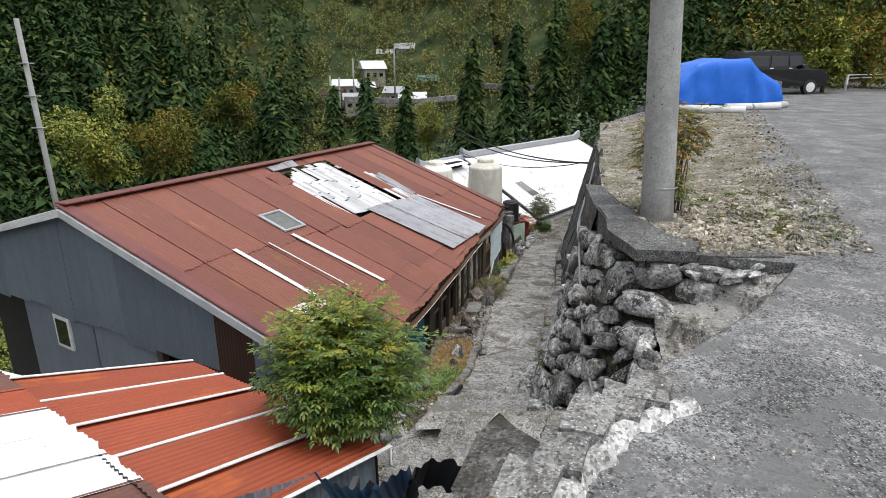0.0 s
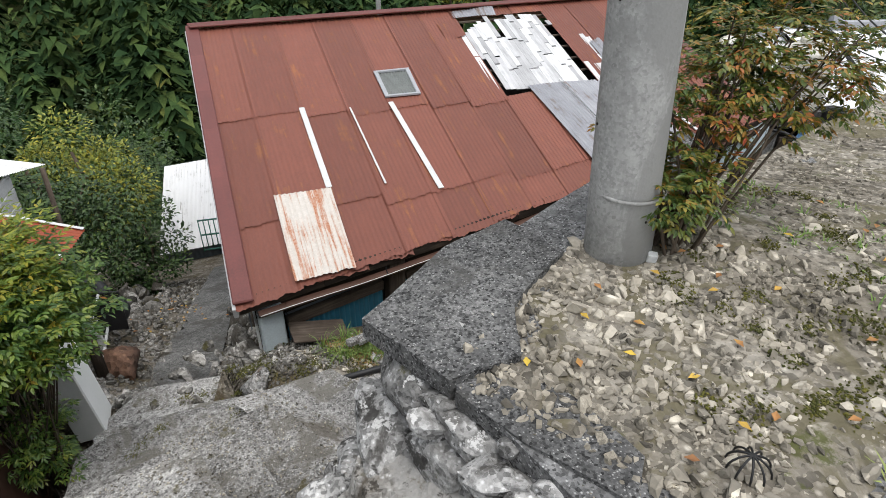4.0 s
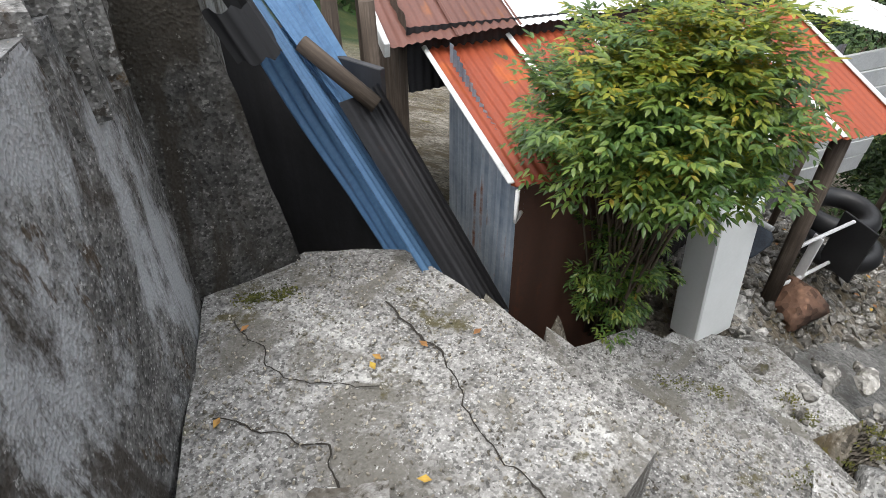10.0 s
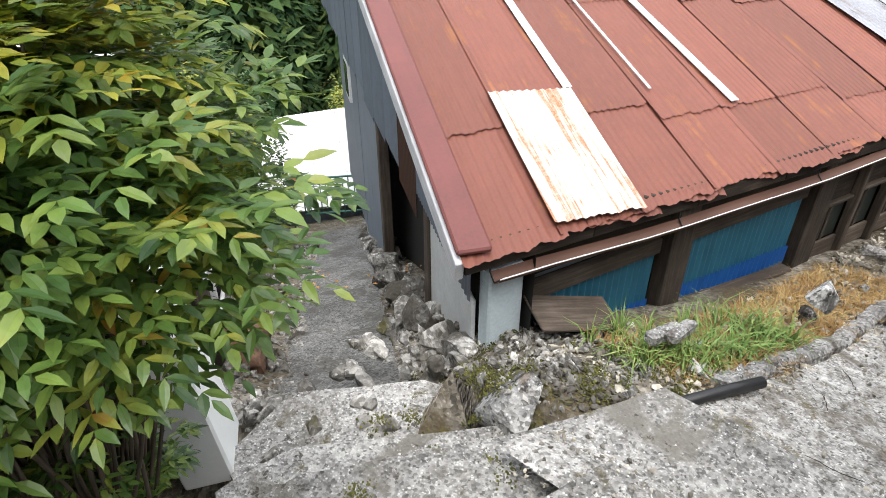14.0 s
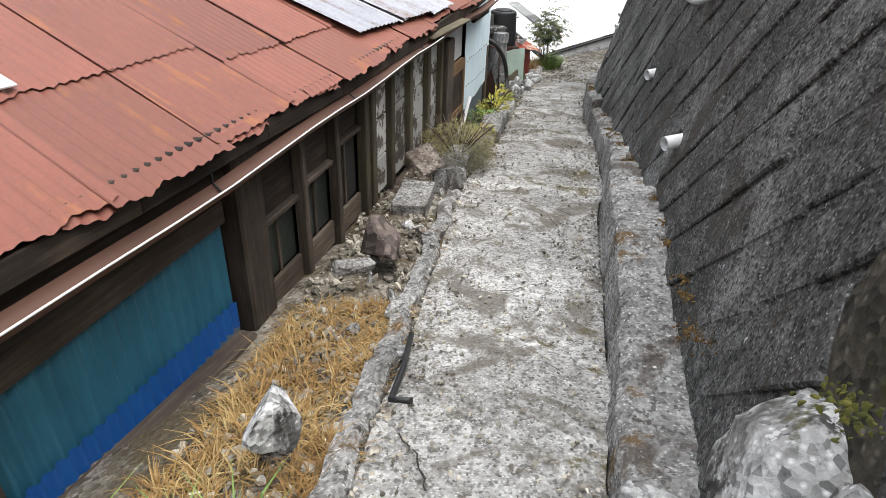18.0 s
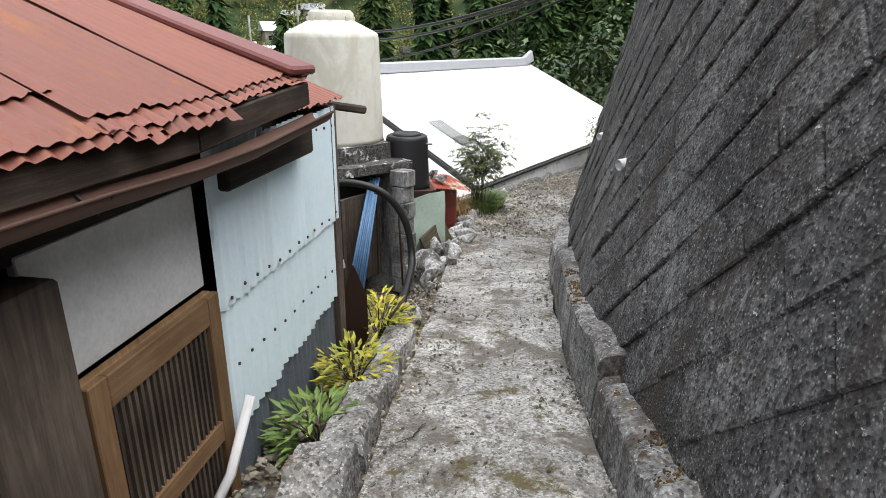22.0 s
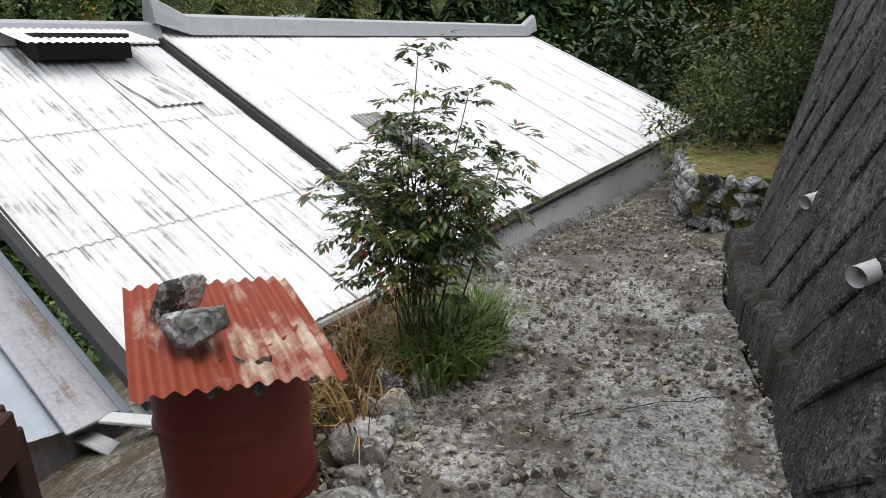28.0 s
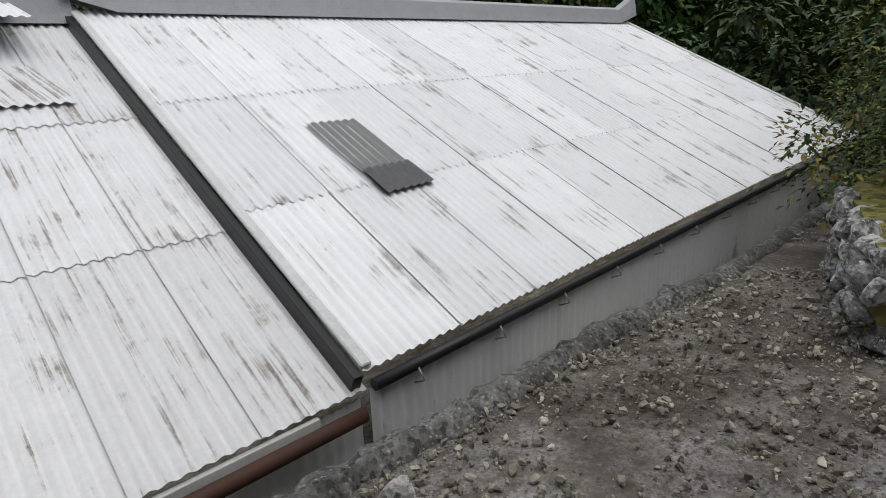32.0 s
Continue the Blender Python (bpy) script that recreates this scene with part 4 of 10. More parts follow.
def roof_patch(name, quad, material, lift, label, wave=0.063, amp=0.007):
    q = [roofA(u, v, lift) for u, v in quad]
    part(name, corrugated(q, wave, amp, 3, 0, ragged=0.02, seg=4, warp=0.008), material, houseA, label)

# ---- white-roofed house ----
B_ES, B_EN, B_RN, B_RM = V(4.04, 24.02, -4.75), V(10.30, 30.70, -4.52), V(7.36, 33.16, -2.71), V(0.98, 27.02, -2.72)
houseB = thing("house", (6.5, 29.5, -5.6), "long low house with a white painted corrugated roof", "house")


def roofB(u, v, lift=0.0):
    return quad_pt((B_ES, B_EN, B_RN, B_RM), u, v) + V(0, 0, lift)


_ncb, _vb = 13, [0.0, 0.31, 0.62, 1.0]
for i in range(_ncb):
    for j in range(3):
        u0, u1 = i / _ncb - 0.003, (i + 1) / _ncb + 0.003
        v0, v1 = _vb[j] - (0.01 if j else 0), min(1.0, _vb[j + 1] + 0.005)
        lf = 0.006 * j + 0.003 * (i % 2)
        part("roof_sheet", corrugated((roofB(u0, v1, lf), roofB(u1, v1, lf), roofB(u1, v0, lf), roofB(u0, v0, lf)), 0.076, 0.012, 2, seg=6), WHITEROOF, houseB)
_dB = (B_EN - B_ES).normalized()
_dB.z = 0
_nB = V(_dB.y, -_dB.x, 0)
_upB = (B_RM - B_ES)
# far slope
for i in range(_ncb):
    u0, u1 = i / _ncb, (i + 1) / _ncb
    a, b = B_RM.lerp(B_RN, u0), B_RM.lerp(B_RN, u1)
    d = V(-_nB.x * 4.2, -_nB.y * 4.2, -2.0)
    part("roof_sheet", corrugated((a, b, b + d, a + d), 0.076, 0.009, 1, seg=3), WHITEROOF, houseB)
# skylight: a ribbed grey panel
_q = [roofB(*uv, 0.03) for uv in ((0.111, 0.49), (0.164, 0.485), (0.168, 0.268), (0.114, 0.266))]
part("skylight", corrugated(_q, 0.076, 0.010, 3, seg=5), plain("grey_ribbed_plastic", (0.20, 0.21, 0.20), 0.4, var=0.1), houseB, "grey translucent ribbed skylight panel")
_q = [roofB(*uv, 0.045) for uv in ((0.115, 0.33), (0.166, 0.33), (0.168, 0.262), (0.115, 0.260))]
part("skylight_patch", corrugated(_q, 0.076, 0.010, 2, seg=5), plain("dark_ribbed_plastic", (0.10, 0.10, 0.105), 0.5, var=0.15), houseB, "darker overlapping panel")


def ridge(a, b, parent, ends=(True, True)):
    """A boxed ridge with upturned horn ends."""
    a, b = Vector(a), Vector(b)
    d = (b - a).normalized()
    p = steps(0, (b - a).length, 20)
    bm = bmesh.new()
    sec = []
    L = (b - a).length
    for s in p:
        up = 0.0
        if ends[1]:
            up += 0.22 * max(0, (s - L + 0.5) / 0.5) ** 2
        if ends[0]:
            up += 0.22 * max(0, (0.5 - s) / 0.5) ** 2
        c = a + d * s + V(0, 0, 0.04)
        n = V(d.y, -d.x, 0)
        w = 0.15
        sec.append([bm.verts.new(c + n * x + V(0, 0, z + (up if z > 0 else up * 0.6))) for x, z in ((w, -0.06), (w * 0.8, 0.03), (w * 0.55, 0.16), (0.0, 0.20), (-w * 0.55, 0.16), (-w * 0.8, 0.03), (-w, -0.06))])
    for u, v in zip(sec, sec[1:]):
        for i in range(6):
            bm.faces.new((u[i], v[i], v[i + 1], u[i + 1]))
    bm.faces.new(sec[0]), bm.faces.new(sec[-1][::-1])
    part("ridge_cap", bm, RIDGEGREY, parent, "grey boxed ridge cap with upturned ends")


RIDGEGREY = plain("silver_grey_ridge", (0.36, 0.37, 0.39), 0.5, var=0.08)
ridge(B_RM - _dB * 0.1, B_RN + _dB * 0.15, houseB)
# verge trims; a black strip paints the shade of the joint by the wing
part("verge_trim", beam(roofB(0.0, 0.0, 0.025), roofB(0.0, 1.0, 0.025), 0.07, 0.03, 0.008), WHITEPAINT, houseB)
part("verge_trim", beam(roofB(1.0, 0.0, 0.02), roofB(1.0, 1.0, 0.02), 0.10, 0.03, 0.008), WHITEPAINT, houseB)
part("verge_board", beam(roofB(-0.007, 0.0, -0.05), roofB(-0.007, 1.0, -0.05), 0.06, 0.10, 0.004), BLACKPLASTIC, houseB, "black strip painted as the shaded gap below the verge")
# gutter, eave and wall
BRIGHTZINC = sheet_metal("bright_zinc_wall_sheet", (0.88, 0.885, 0.89), (0.80, 0.805, 0.81), (0.30, 0.27, 0.24), 0.36, metal=0.12, rough=0.4, vary=0.06)
part("gutter", tube([roofB(u, -0.013, -0.035) for u in steps(0.0, 1.0, 12)], 0.034, 8), BLACKPLASTIC, houseB, "dark round gutter")
for k in range(14):
    p = roofB(0.03 + k * 0.072, -0.03, -0.06)
    part("gutter_bracket", tube([p + V(0, 0, 0.06) - _nB * 0.05, p - V(0, 0, 0.01), p + V(0, 0, -0.05) - _nB * 0.08], 0.006, 5), GREYCABLE, houseB)
for k in range(8):
    a, b = roofB(k / 8, -0.006, -0.09), roofB((k + 1) / 8, -0.006, -0.09)
    part("wall_sheet", corrugated((a, b, b + V(0, 0, -1.4), a + V(0, 0, -1.4)), 0.076, 0.016, 2, seg=6), BRIGHTZINC, houseB, "pale grey corrugated wall sheet")
# lower wing
WL = 2.83
BL_E0, BL_E1 = B_ES - _dB * WL + V(0.0, 0.0, -0.12), B_ES + V(0, 0, -0.10) - _dB * 0.02
BL_R0, BL_R1 = B_RM - _dB * WL + V(0, 0, -0.12), B_RM + V(0, 0, -0.10) - _dB * 0.02
houseC = thing("house_wing", (2.0, 23.5, -6.0), "lower wing with a weathered white corrugated roof", "house")


def roofC(u, v, lift=0.0):
    return quad_pt((BL_E0, BL_E1, BL_R1, BL_R0), u, v) + V(0, 0, lift)


for i in range(5):
    for j in range(3):
        u0, u1 = i / 5 - 0.004, (i + 1) / 5 + 0.004
        v0, v1 = _vb[j] - (0.01 if j else 0), min(1.0, _vb[j + 1] + 0.005)
        lf = 0.008 * j + 0.003 * (i % 2)
        part("roof_sheet", corrugated([roofC(u0, v1, lf), roofC(u1, v1, lf), roofC(u1, v0, lf), roofC(u0, v0, lf)], 0.076, 0.010, 2, seg=5), WINGROOF, houseC)
part("patch_sheet", corrugated([roofC(0.62, 0.80, 0.03), roofC(0.80, 0.80, 0.03), roofC(0.86, 0.66, 0.05), roofC(0.66, 0.66, 0.05)], 0.076, 0.010, 2, seg=5), WINGROOF, houseC, "overlapping white patch sheet with a lifted edge")
ridge(BL_R0, BL_R1, houseC, (True, False))
part("verge_board", beam(roofC(-0.01, 0.0, -0.03), roofC(-0.01, 1.0, -0.03), 0.10, 0.08, 0.004), BLACKPLASTIC, houseC, "black strip along the verge")
part("gutter", tube([roofC(u, -0.015, -0.06) for u in steps(0.45, 0.98, 6)], 0.04, 8), BROWNSHEET, houseC, "brown plastic gutter length")
part("eave_board", beam(roofC(0.0, 0.0, -0.06), roofC(0.9, 0.0, -0.06), 0.03, 0.06, 0.004), WHITEPAINT, houseC)
for k in range(4):
    a, b = roofC(k / 4, 0.012, -0.10), roofC((k + 1) / 4, 0.012, -0.10)
    part("wall_sheet", corrugated((a, b, b + V(0, 0, -1.5), a + V(0, 0, -1.5)), 0.076, 0.009, 2, seg=5), PALEZINC, houseC, "pale grey corrugated wall sheet")
# roof vent on the wing ridge
_vc = BL_R1 - _dB * 1.15 + _nB * 0.35
_vm = Matrix((_dB, -_nB, V(0, 0, 1))).transposed().to_4x4()
_vm.translation = _vc + V(0, 0, -0.05)
# vent body coloured black for the shade under its cover
_vt = part("roof_vent", box((0.95, 0.45, 0.26), _vm, 0.004), SHADEBLACK, houseC, "raised louvre vent with a white sheet cover")
_a = [_vc + _dB * x + _nB * y + V(0, 0, 0.16 - 0.22 * (y + 0.35)) for x, y in ((-0.68, -0.42), (0.68, -0.42), (0.68, 0.46), (-0.68, 0.46))]
part("vent_cover", corrugated(_a, 0.076, 0.008, 1, seg=4), WHITEROOF, _vt)
# smooth grey roof beyond the wing
houseD = thing("annex", (0.3, 22.0, -6.2), "lower annex with a smooth pale grey sheet roof", "house")
_dq = [roofC(-0.02, 0.72, -0.30), roofC(-0.02, 0.06, -0.28), roofC(-1.0, 0.22, -0.42), roofC(-1.0, 0.72, -0.45)]
part("roof_sheet", corrugated([_dq[0], _dq[3], _dq[2], _dq[1]], 0.076, 0.003, 1, seg=3), plain("smooth_grey_roof", (0.40, 0.45, 0.51), 0.5, var=0.07), houseD)
part("joint_strip", beam(_dq[0] + V(-0.15, -0.15, 0.03), _dq[1] + V(-0.15, -0.15, 0.03), 0.30, 0.02, 0.005), GALV, houseD, "ribbed zinc strip")
for k in range(3):
    a, b = _dq[2].lerp(_dq[1], k / 3) - _nB * 0.1, _dq[2].lerp(_dq[1], (k + 1) / 3) - _nB * 0.1
    part("wall_sheet", corrugated((a, b, b + V(0, 0, -1.5), a + V(0, 0, -1.5)), 0.076, 0.009, 2, seg=4), GALV, houseD)

# ---- plants ----
def leafmat(name, stops, rough=0.5, spec=0.4, patch=3.5, thin=0.0):
    m, ns, ls, b = mat(name, rough, 0.0, spec)
    g = ns.new("ShaderNodeNewGeometry")
    c = ramp(ns, ls, mix(ns, ls, 0.42, g.outputs["Random Per Island"], ramp(ns, ls, nz(ns, ls, patch, 4, 0.6), [(0.32, 0.0), (0.68, 1.0)])), stops)
    n = nz(ns, ls, 14, 3)
    hs = ns.new("ShaderNodeHueSaturation")
    ls.new(ramp(ns, ls, n, [(0.3, 0.75), (0.7, 1.25)]), hs.inputs["Value"])
    ls.new(c, hs.inputs["Color"])
    ls.new(hs.outputs[0], b.inputs["Base Color"])
    if thin:
        tr = ns.new("ShaderNodeBsdfTranslucent")
        ls.new(mix(ns, ls, 1.0, hs.outputs[0], (1.25, 1.2, 0.6), "MULTIPLY"), tr.inputs["Color"])
        mx = ns.new("ShaderNodeMixShader")
        mx.inputs[0].default_value = thin
        ls.new(b.outputs[0], mx.inputs[1]), ls.new(tr.outputs[0], mx.inputs[2])
        ls.new(mx.outputs[0], ns["Material Output"].inputs["Surface"])
    return m


NANDINA = leafmat("nandina_leaves", [(0.0, (0.018, 0.044, 0.014)), (0.28, (0.048, 0.100, 0.024)), (0.52, (0.095, 0.165, 0.036)), (0.74, (0.17, 0.23, 0.045)), (0.90, (0.25, 0.25, 0.04)), (1.0, (0.30, 0.09, 0.02))], 0.36, 0.5, 4.0, 0.3)
NANDINA_TOP = leafmat("yellowing_nandina_leaves", [(0.0, (0.06, 0.11, 0.02)), (0.38, (0.14, 0.20, 0.03)), (0.62, (0.26, 0.29, 0.04)), (0.82, (0.38, 0.32, 0.04)), (1.0, (0.42, 0.20, 0.03))], 0.4, 0.5, 4.0, 0.35)
NANDINA_RED = leafmat("reddish_nandina_leaves", [(0.0, (0.024, 0.055, 0.014)), (0.30, (0.06, 0.105, 0.022)), (0.52, (0.14, 0.17, 0.034)), (0.68, (0.28, 0.22, 0.045)), (0.82, (0.40, 0.16, 0.045)), (1.0, (0.38, 0.06, 0.04))], 0.4, 0.5, 3.5, 0.32)
NANDINA_DARK = leafmat("bronze_nandina_leaves", [(0.0, (0.022, 0.042, 0.016)), (0.35, (0.05, 0.085, 0.026)), (0.58, (0.10, 0.14, 0.036)), (0.72, (0.19, 0.21, 0.045)), (0.80, (0.20, 0.08, 0.04)), (1.0, (0.30, 0.045, 0.04))], 0.35, 0.5, 3.0, 0.22)
DARKLEAF = leafmat("dark_shrub_leaves", [(0.0, (0.015, 0.034, 0.012)), (0.5, (0.036, 0.074, 0.02)), (0.85, (0.08, 0.125, 0.03)), (1.0, (0.28, 0.25, 0.04))])
YELLOWLEAF = leafmat("autumn_yellow_leaves", [(0.0, (0.06, 0.10, 0.02)), (0.4, (0.16, 0.20, 0.03)), (0.8, (0.34, 0.32, 0.04)), (1.0, (0.45, 0.33, 0.03))])
DRYGRASS = leafmat("dry_grass", [(0.0, (0.14, 0.075, 0.025)), (0.5, (0.28, 0.165, 0.055)), (1.0, (0.46, 0.36, 0.17))], 0.8)
STRAW = leafmat("pale_straw", [(0.0, (0.20, 0.22, 0.06)), (0.4, (0.40, 0.31, 0.15)), (1.0, (0.62, 0.52, 0.34))], 0.8)
GREENGRASS = leafmat("green_grass", [(0.0, (0.06, 0.12, 0.02)), (0.6, (0.14, 0.22, 0.05)), (1.0, (0.30, 0.33, 0.10))], 0.6)
BARK = wood("shrub_bark", (0.04, 0.03, 0.022), (0.09, 0.07, 0.05), (0.15, 0.12, 0.09))


def leaf_geo(vs, fs, at, d, up, L, w):
    """One folded, pointed leaf."""
    d = d.normalized()
    s = d.cross(up)
    if s.length < 1e-3:
        s = V(1, 0, 0)
    s.normalize()
    n = s.cross(d)
    k = len(vs)
    vs += [at, at + d * L * 0.45 + s * w + n * 0.3 * w, at + d * L - n * 0.08 * L, at + d * L * 0.45 - s * w + n * 0.3 * w]
    fs += [(k, k + 1, k + 2), (k, k + 2, k + 3)]


def mesh_from(name, vs, fs, material, parent, label="", smooth=False, kind=""):
    me = bpy.data.meshes.new(name)
    me.from_pydata([tuple(v) for v in vs], [], fs)
    me.materials.append(material)
    if smooth:
        me.polygons.foreach_set("use_smooth", [True] * len(me.polygons))
    ob = new(name, me)
    if parent is not None:
        ob.parent = parent
        ob.matrix_parent_inverse = world_of(parent).inverted()
    return tagged(ob, label, kind=kind)


def blade_geo(vs, fs, at, d, up, L, w):
    """A lance-shaped leaflet, folded along its rib, its tip bent down."""
    d = d.normalized()
    side = d.cross(up)
    if side.length < 1e-3:
        side = V(1, 0, 0)
    side.normalize()
    n = side.cross(d)
    k = len(vs)
    vs += [at, at + d * L * 0.26 + side * w * 0.86 + n * 0.22 * w, at + d * L * 0.28, at + d * L * 0.26 - side * w * 0.86 + n * 0.22 * w,
           at + d * L * 0.60 + side * w * 0.82 + n * (0.10 * w - 0.02 * L), at + d * L * 0.62 - n * 0.03 * L, at + d * L * 0.60 - side * w * 0.82 + n * (0.10 * w - 0.02 * L), at + d * L - n * 0.12 * L]
    fs += [(k, k + 2, k + 1), (k, k + 3, k + 2), (k + 1, k + 2, k + 5, k + 4), (k + 2, k + 3, k + 6, k + 5), (k + 4, k + 5, k + 7), (k + 5, k + 6, k + 7)]


def frond(rng, vs, fs, o, out, L, leaf, half, droop):
    """A compound nandina leaf: a drooping rachis with paired sprays of leaflets lying in one tray."""
    flat = V(out.x, out.y, 0)
    if flat.length < 1e-3:
        flat = V(1, 0, 0)
    flat.normalize()
    side = V(-flat.y, flat.x, rng.uniform(-0.25, 0.25)).normalized()
    run = lambda k: o + out * (L * k) - V(0, 0, droop * L * k * k)
    sprays = [(0.40, 1, 0.55), (0.40, -1, 0.55), (0.66, 1, 0.46), (0.66, -1, 0.46), (0.86, 1, 0.30), (0.86, -1, 0.30), (0.88, 0, 0.32)]
    for k, sgn, f in sprays:
        p = run(k)
        ahead = (run(k + 0.05) - run(k - 0.05)).normalized()
        d = (ahead * (0.75 if sgn else 1.0) + side * sgn * 0.9 + V(0, 0, rng.uniform(-0.22, 0.10))).normalized()
        cross = d.cross(V(0, 0, 1)).normalized()
        S = L * f * rng.uniform(0.8, 1.15)
        up = V(rng.uniform(-0.35, 0.35), rng.uniform(-0.35, 0.35), 1)
        for q, w in ((0.45, 1), (0.45, -1), (0.8, 1), (0.8, -1), (0.95, 0)):
            if rng.random() < 0.07:
                continue
            a = p + d * (S * q) - V(0, 0, 0.25 * droop * S * q * q)
            e = (d * (0.85 if w else 1.0) + cross * w * 0.75 + V(0, 0, rng.uniform(-0.32, 0.15))).normalized()
            blade_geo(vs, fs, a, e, up, leaf * rng.uniform(0.7, 1.2), leaf * half * rng.uniform(0.85, 1.2))


def nandina(rng, base, tips, leaf, material, per=6, size=0.34, top=None, label="", stem_r=0.012, name="nandina_shrub", droop=0.35, half=0.16, lift=0.25, start=0.55, centre=None):
    """A nandina: canes from one foot, each with whorls of compound leaves towards its tip."""
    t = thing(name, base, label, "shrub")
    base = Vector(base)
    tops, low = ([], []), ([], [])
    zmax, zmin = max(p[2] for p in tips), min(p[2] for p in tips)
    axis = Vector(centre) if centre else base
    for tip in tips:
        tip = Vector(tip)
        b = base + V(rng.uniform(-0.10, 0.10), rng.uniform(-0.10, 0.10), 0)
        mid = b.lerp(tip, 0.55) + V(rng.uniform(-0.06, 0.06), rng.uniform(-0.06, 0.06), 0.06)
        part("stem", tube([b, b.lerp(mid, 0.5), mid, mid.lerp(tip, 0.6), tip], stem_r, 5, taper=0.35), BARK, t)
        a0 = rng.uniform(0, 6.3)
        away = V(tip.x - axis.x, tip.y - axis.y, 0)
        for k in range(per + 2):
            f = start + (1 - start) * min(1.0, (k + rng.random()) / per)
            o = b.lerp(mid, f / 0.55) if f < 0.55 else mid.lerp(tip, (f - 0.55) / 0.45)
            a = a0 + k * 2.4 + rng.uniform(-0.4, 0.4)
            h = V(math.cos(a), math.sin(a), 0) + away * 0.9
            if h.length < 0.2:
                h = V(math.cos(a), math.sin(a), 0)
            h.normalize()
            out = (h + V(0, 0, lift + rng.uniform(-0.35, 0.4) + (0.7 if k >= per else 0.0))).normalized()
            vs, fs = tops if (top is not None and o.z > zmax - 0.52 * (zmax - zmin) and rng.random() < 0.8) else low
            frond(rng, vs, fs, o, out, size * rng.uniform(0.5, 1.3), leaf, half, droop * rng.uniform(0.4, 1.5))
        for k in range(3):
            a = a0 + 2.1 * k
            frond(rng, *(tops if top is not None else low), tip - V(0, 0, 0.02 + 0.03 * k), V(math.cos(a) * 0.6, math.sin(a) * 0.6, 1.0).normalized(), size * 0.4, leaf * 0.8, half, 0.3)
    mesh_from("crown", *low, material, t, kind="stuff")
    if top is not None and tops[0]:
        mesh_from("young_growth", *tops, top, t, "yellowing young leaves", kind="stuff")
    return t


def dome(rng, c, r, n, low=-0.6):
    out = []
    while len(out) < n:
        p = V(rng.uniform(-1, 1), rng.uniform(-1, 1), rng.uniform(low, 1))
        if 0.45 < p.length < 1.0:
            out.append(V(c[0] + p.x * r[0], c[1] + p.y * r[1], c[2] + p.z * r[2]))
    return out


_rg = random.Random(5)
nandina(_rg, (-0.95, 4.28, -2.55), dome(_rg, (-0.75, 4.35, -0.84), (0.44, 0.42, 0.48), 84, -0.15), 0.054, NANDINA, 7, 0.31, NANDINA_TOP, "dense green nandina shrub with yellowing top beside the shed", centre=(-0.73, 4.37, 0), start=0.84, droop=0.18, half=0.19, stem_r=0.009)
nandina(_rg, (-0.93, 4.36, -2.6), dome(_rg, (-0.90, 4.30, -1.80), (0.22, 0.20, 0.48), 15), 0.050, NANDINA, 5, 0.21, None, "leafy lower nandina shoots beside a white box", stem_r=0.007, droop=0.4, start=0.35)
_pt = [(2.45, 6.62, 0.34), (2.52, 6.50, 0.22), (2.66, 6.62, 0.28), (2.42, 6.72, 0.62), (2.36, 6.66, 0.80), (2.62, 6.85, 0.55), (2.70, 6.95, 0.82), (2.88, 7.05, 0.66), (2.60, 7.10, 0.90), (2.98, 7.18, 0.84), (2.80, 7.32, 0.92), (3.10, 7.30, 0.70), (2.62, 7.40, 0.74), (2.50, 7.25, 0.62), (3.02, 7.42, 0.88), (2.74, 7.15, 1.02), (2.56, 6.95, 0.98)]
_pt += [(x + _rg.uniform(-0.12, 0.12), y + _rg.uniform(-0.12, 0.12), z + _rg.uniform(-0.12, 0.08)) for x, y, z in _pt]
nandina(_rg, (2.60, 6.54, -0.22), _pt, 0.046, NANDINA_RED, 7, 0.21, None, "leaning nandina shrub with green and red leaves beside a utility pole", stem_r=0.010, start=0.74, droop=0.35, half=0.19, lift=0.15)
_sh = [(3.72, 22.0, -3.02), (3.62, 21.9, -3.3), (3.95, 22.0, -3.2), (3.5, 22.1, -3.5), (4.1, 21.9, -3.45), (3.8, 21.75, -3.5), (3.45, 21.7, -3.6), (3.95, 22.25, -3.6), (3.6, 22.3, -3.7), (4.05, 22.1, -3.7)]
nandina(_rg, (3.60, 21.52, -4.70), [V(3.60, 21.50, -4.70) + (V(*p) - V(3.68, 21.95, -4.70)) * 1.0 for p in _sh] + dome(_rg, (3.58, 21.48, -3.66), (0.30, 0.30, 0.38), 15), 0.048, NANDINA_DARK, 7, 0.19, None, "tall airy nandina shrub with bronze leaves beside the path", stem_r=0.006, start=0.66, half=0.20, lift=0.4, droop=0.6)


def grass_tuft(rng, bm_vs, fs, at, n, h, w=0.006, spread=0.5, droop=0.4):
    at = Vector(at)
    for _ in range(n):
        a = rng.uniform(0, 2 * math.pi)
        d = V(math.cos(a), math.sin(a), 0)
        s = V(-d.y, d.x, 0) * w * rng.uniform(0.6, 1.3)
        H = h * rng.uniform(0.5, 1.2)
        lean = spread * rng.uniform(0.2, 1.0)
        p0 = at + d * rng.uniform(0, 0.04)
        p1 = p0 + V(0, 0, H * 0.6) + d * lean * H * 0.5
        p2 = p0 + V(0, 0, H * (1 - droop * rng.random())) + d * lean * H * 1.3
        k = len(bm_vs)
        bm_vs += [p0 - s, p0 + s, p1 + s * 0.8, p1 - s * 0.8, p2]
        fs += [(k, k + 1, k + 2, k + 3), (k + 3, k + 2, k + 4)]


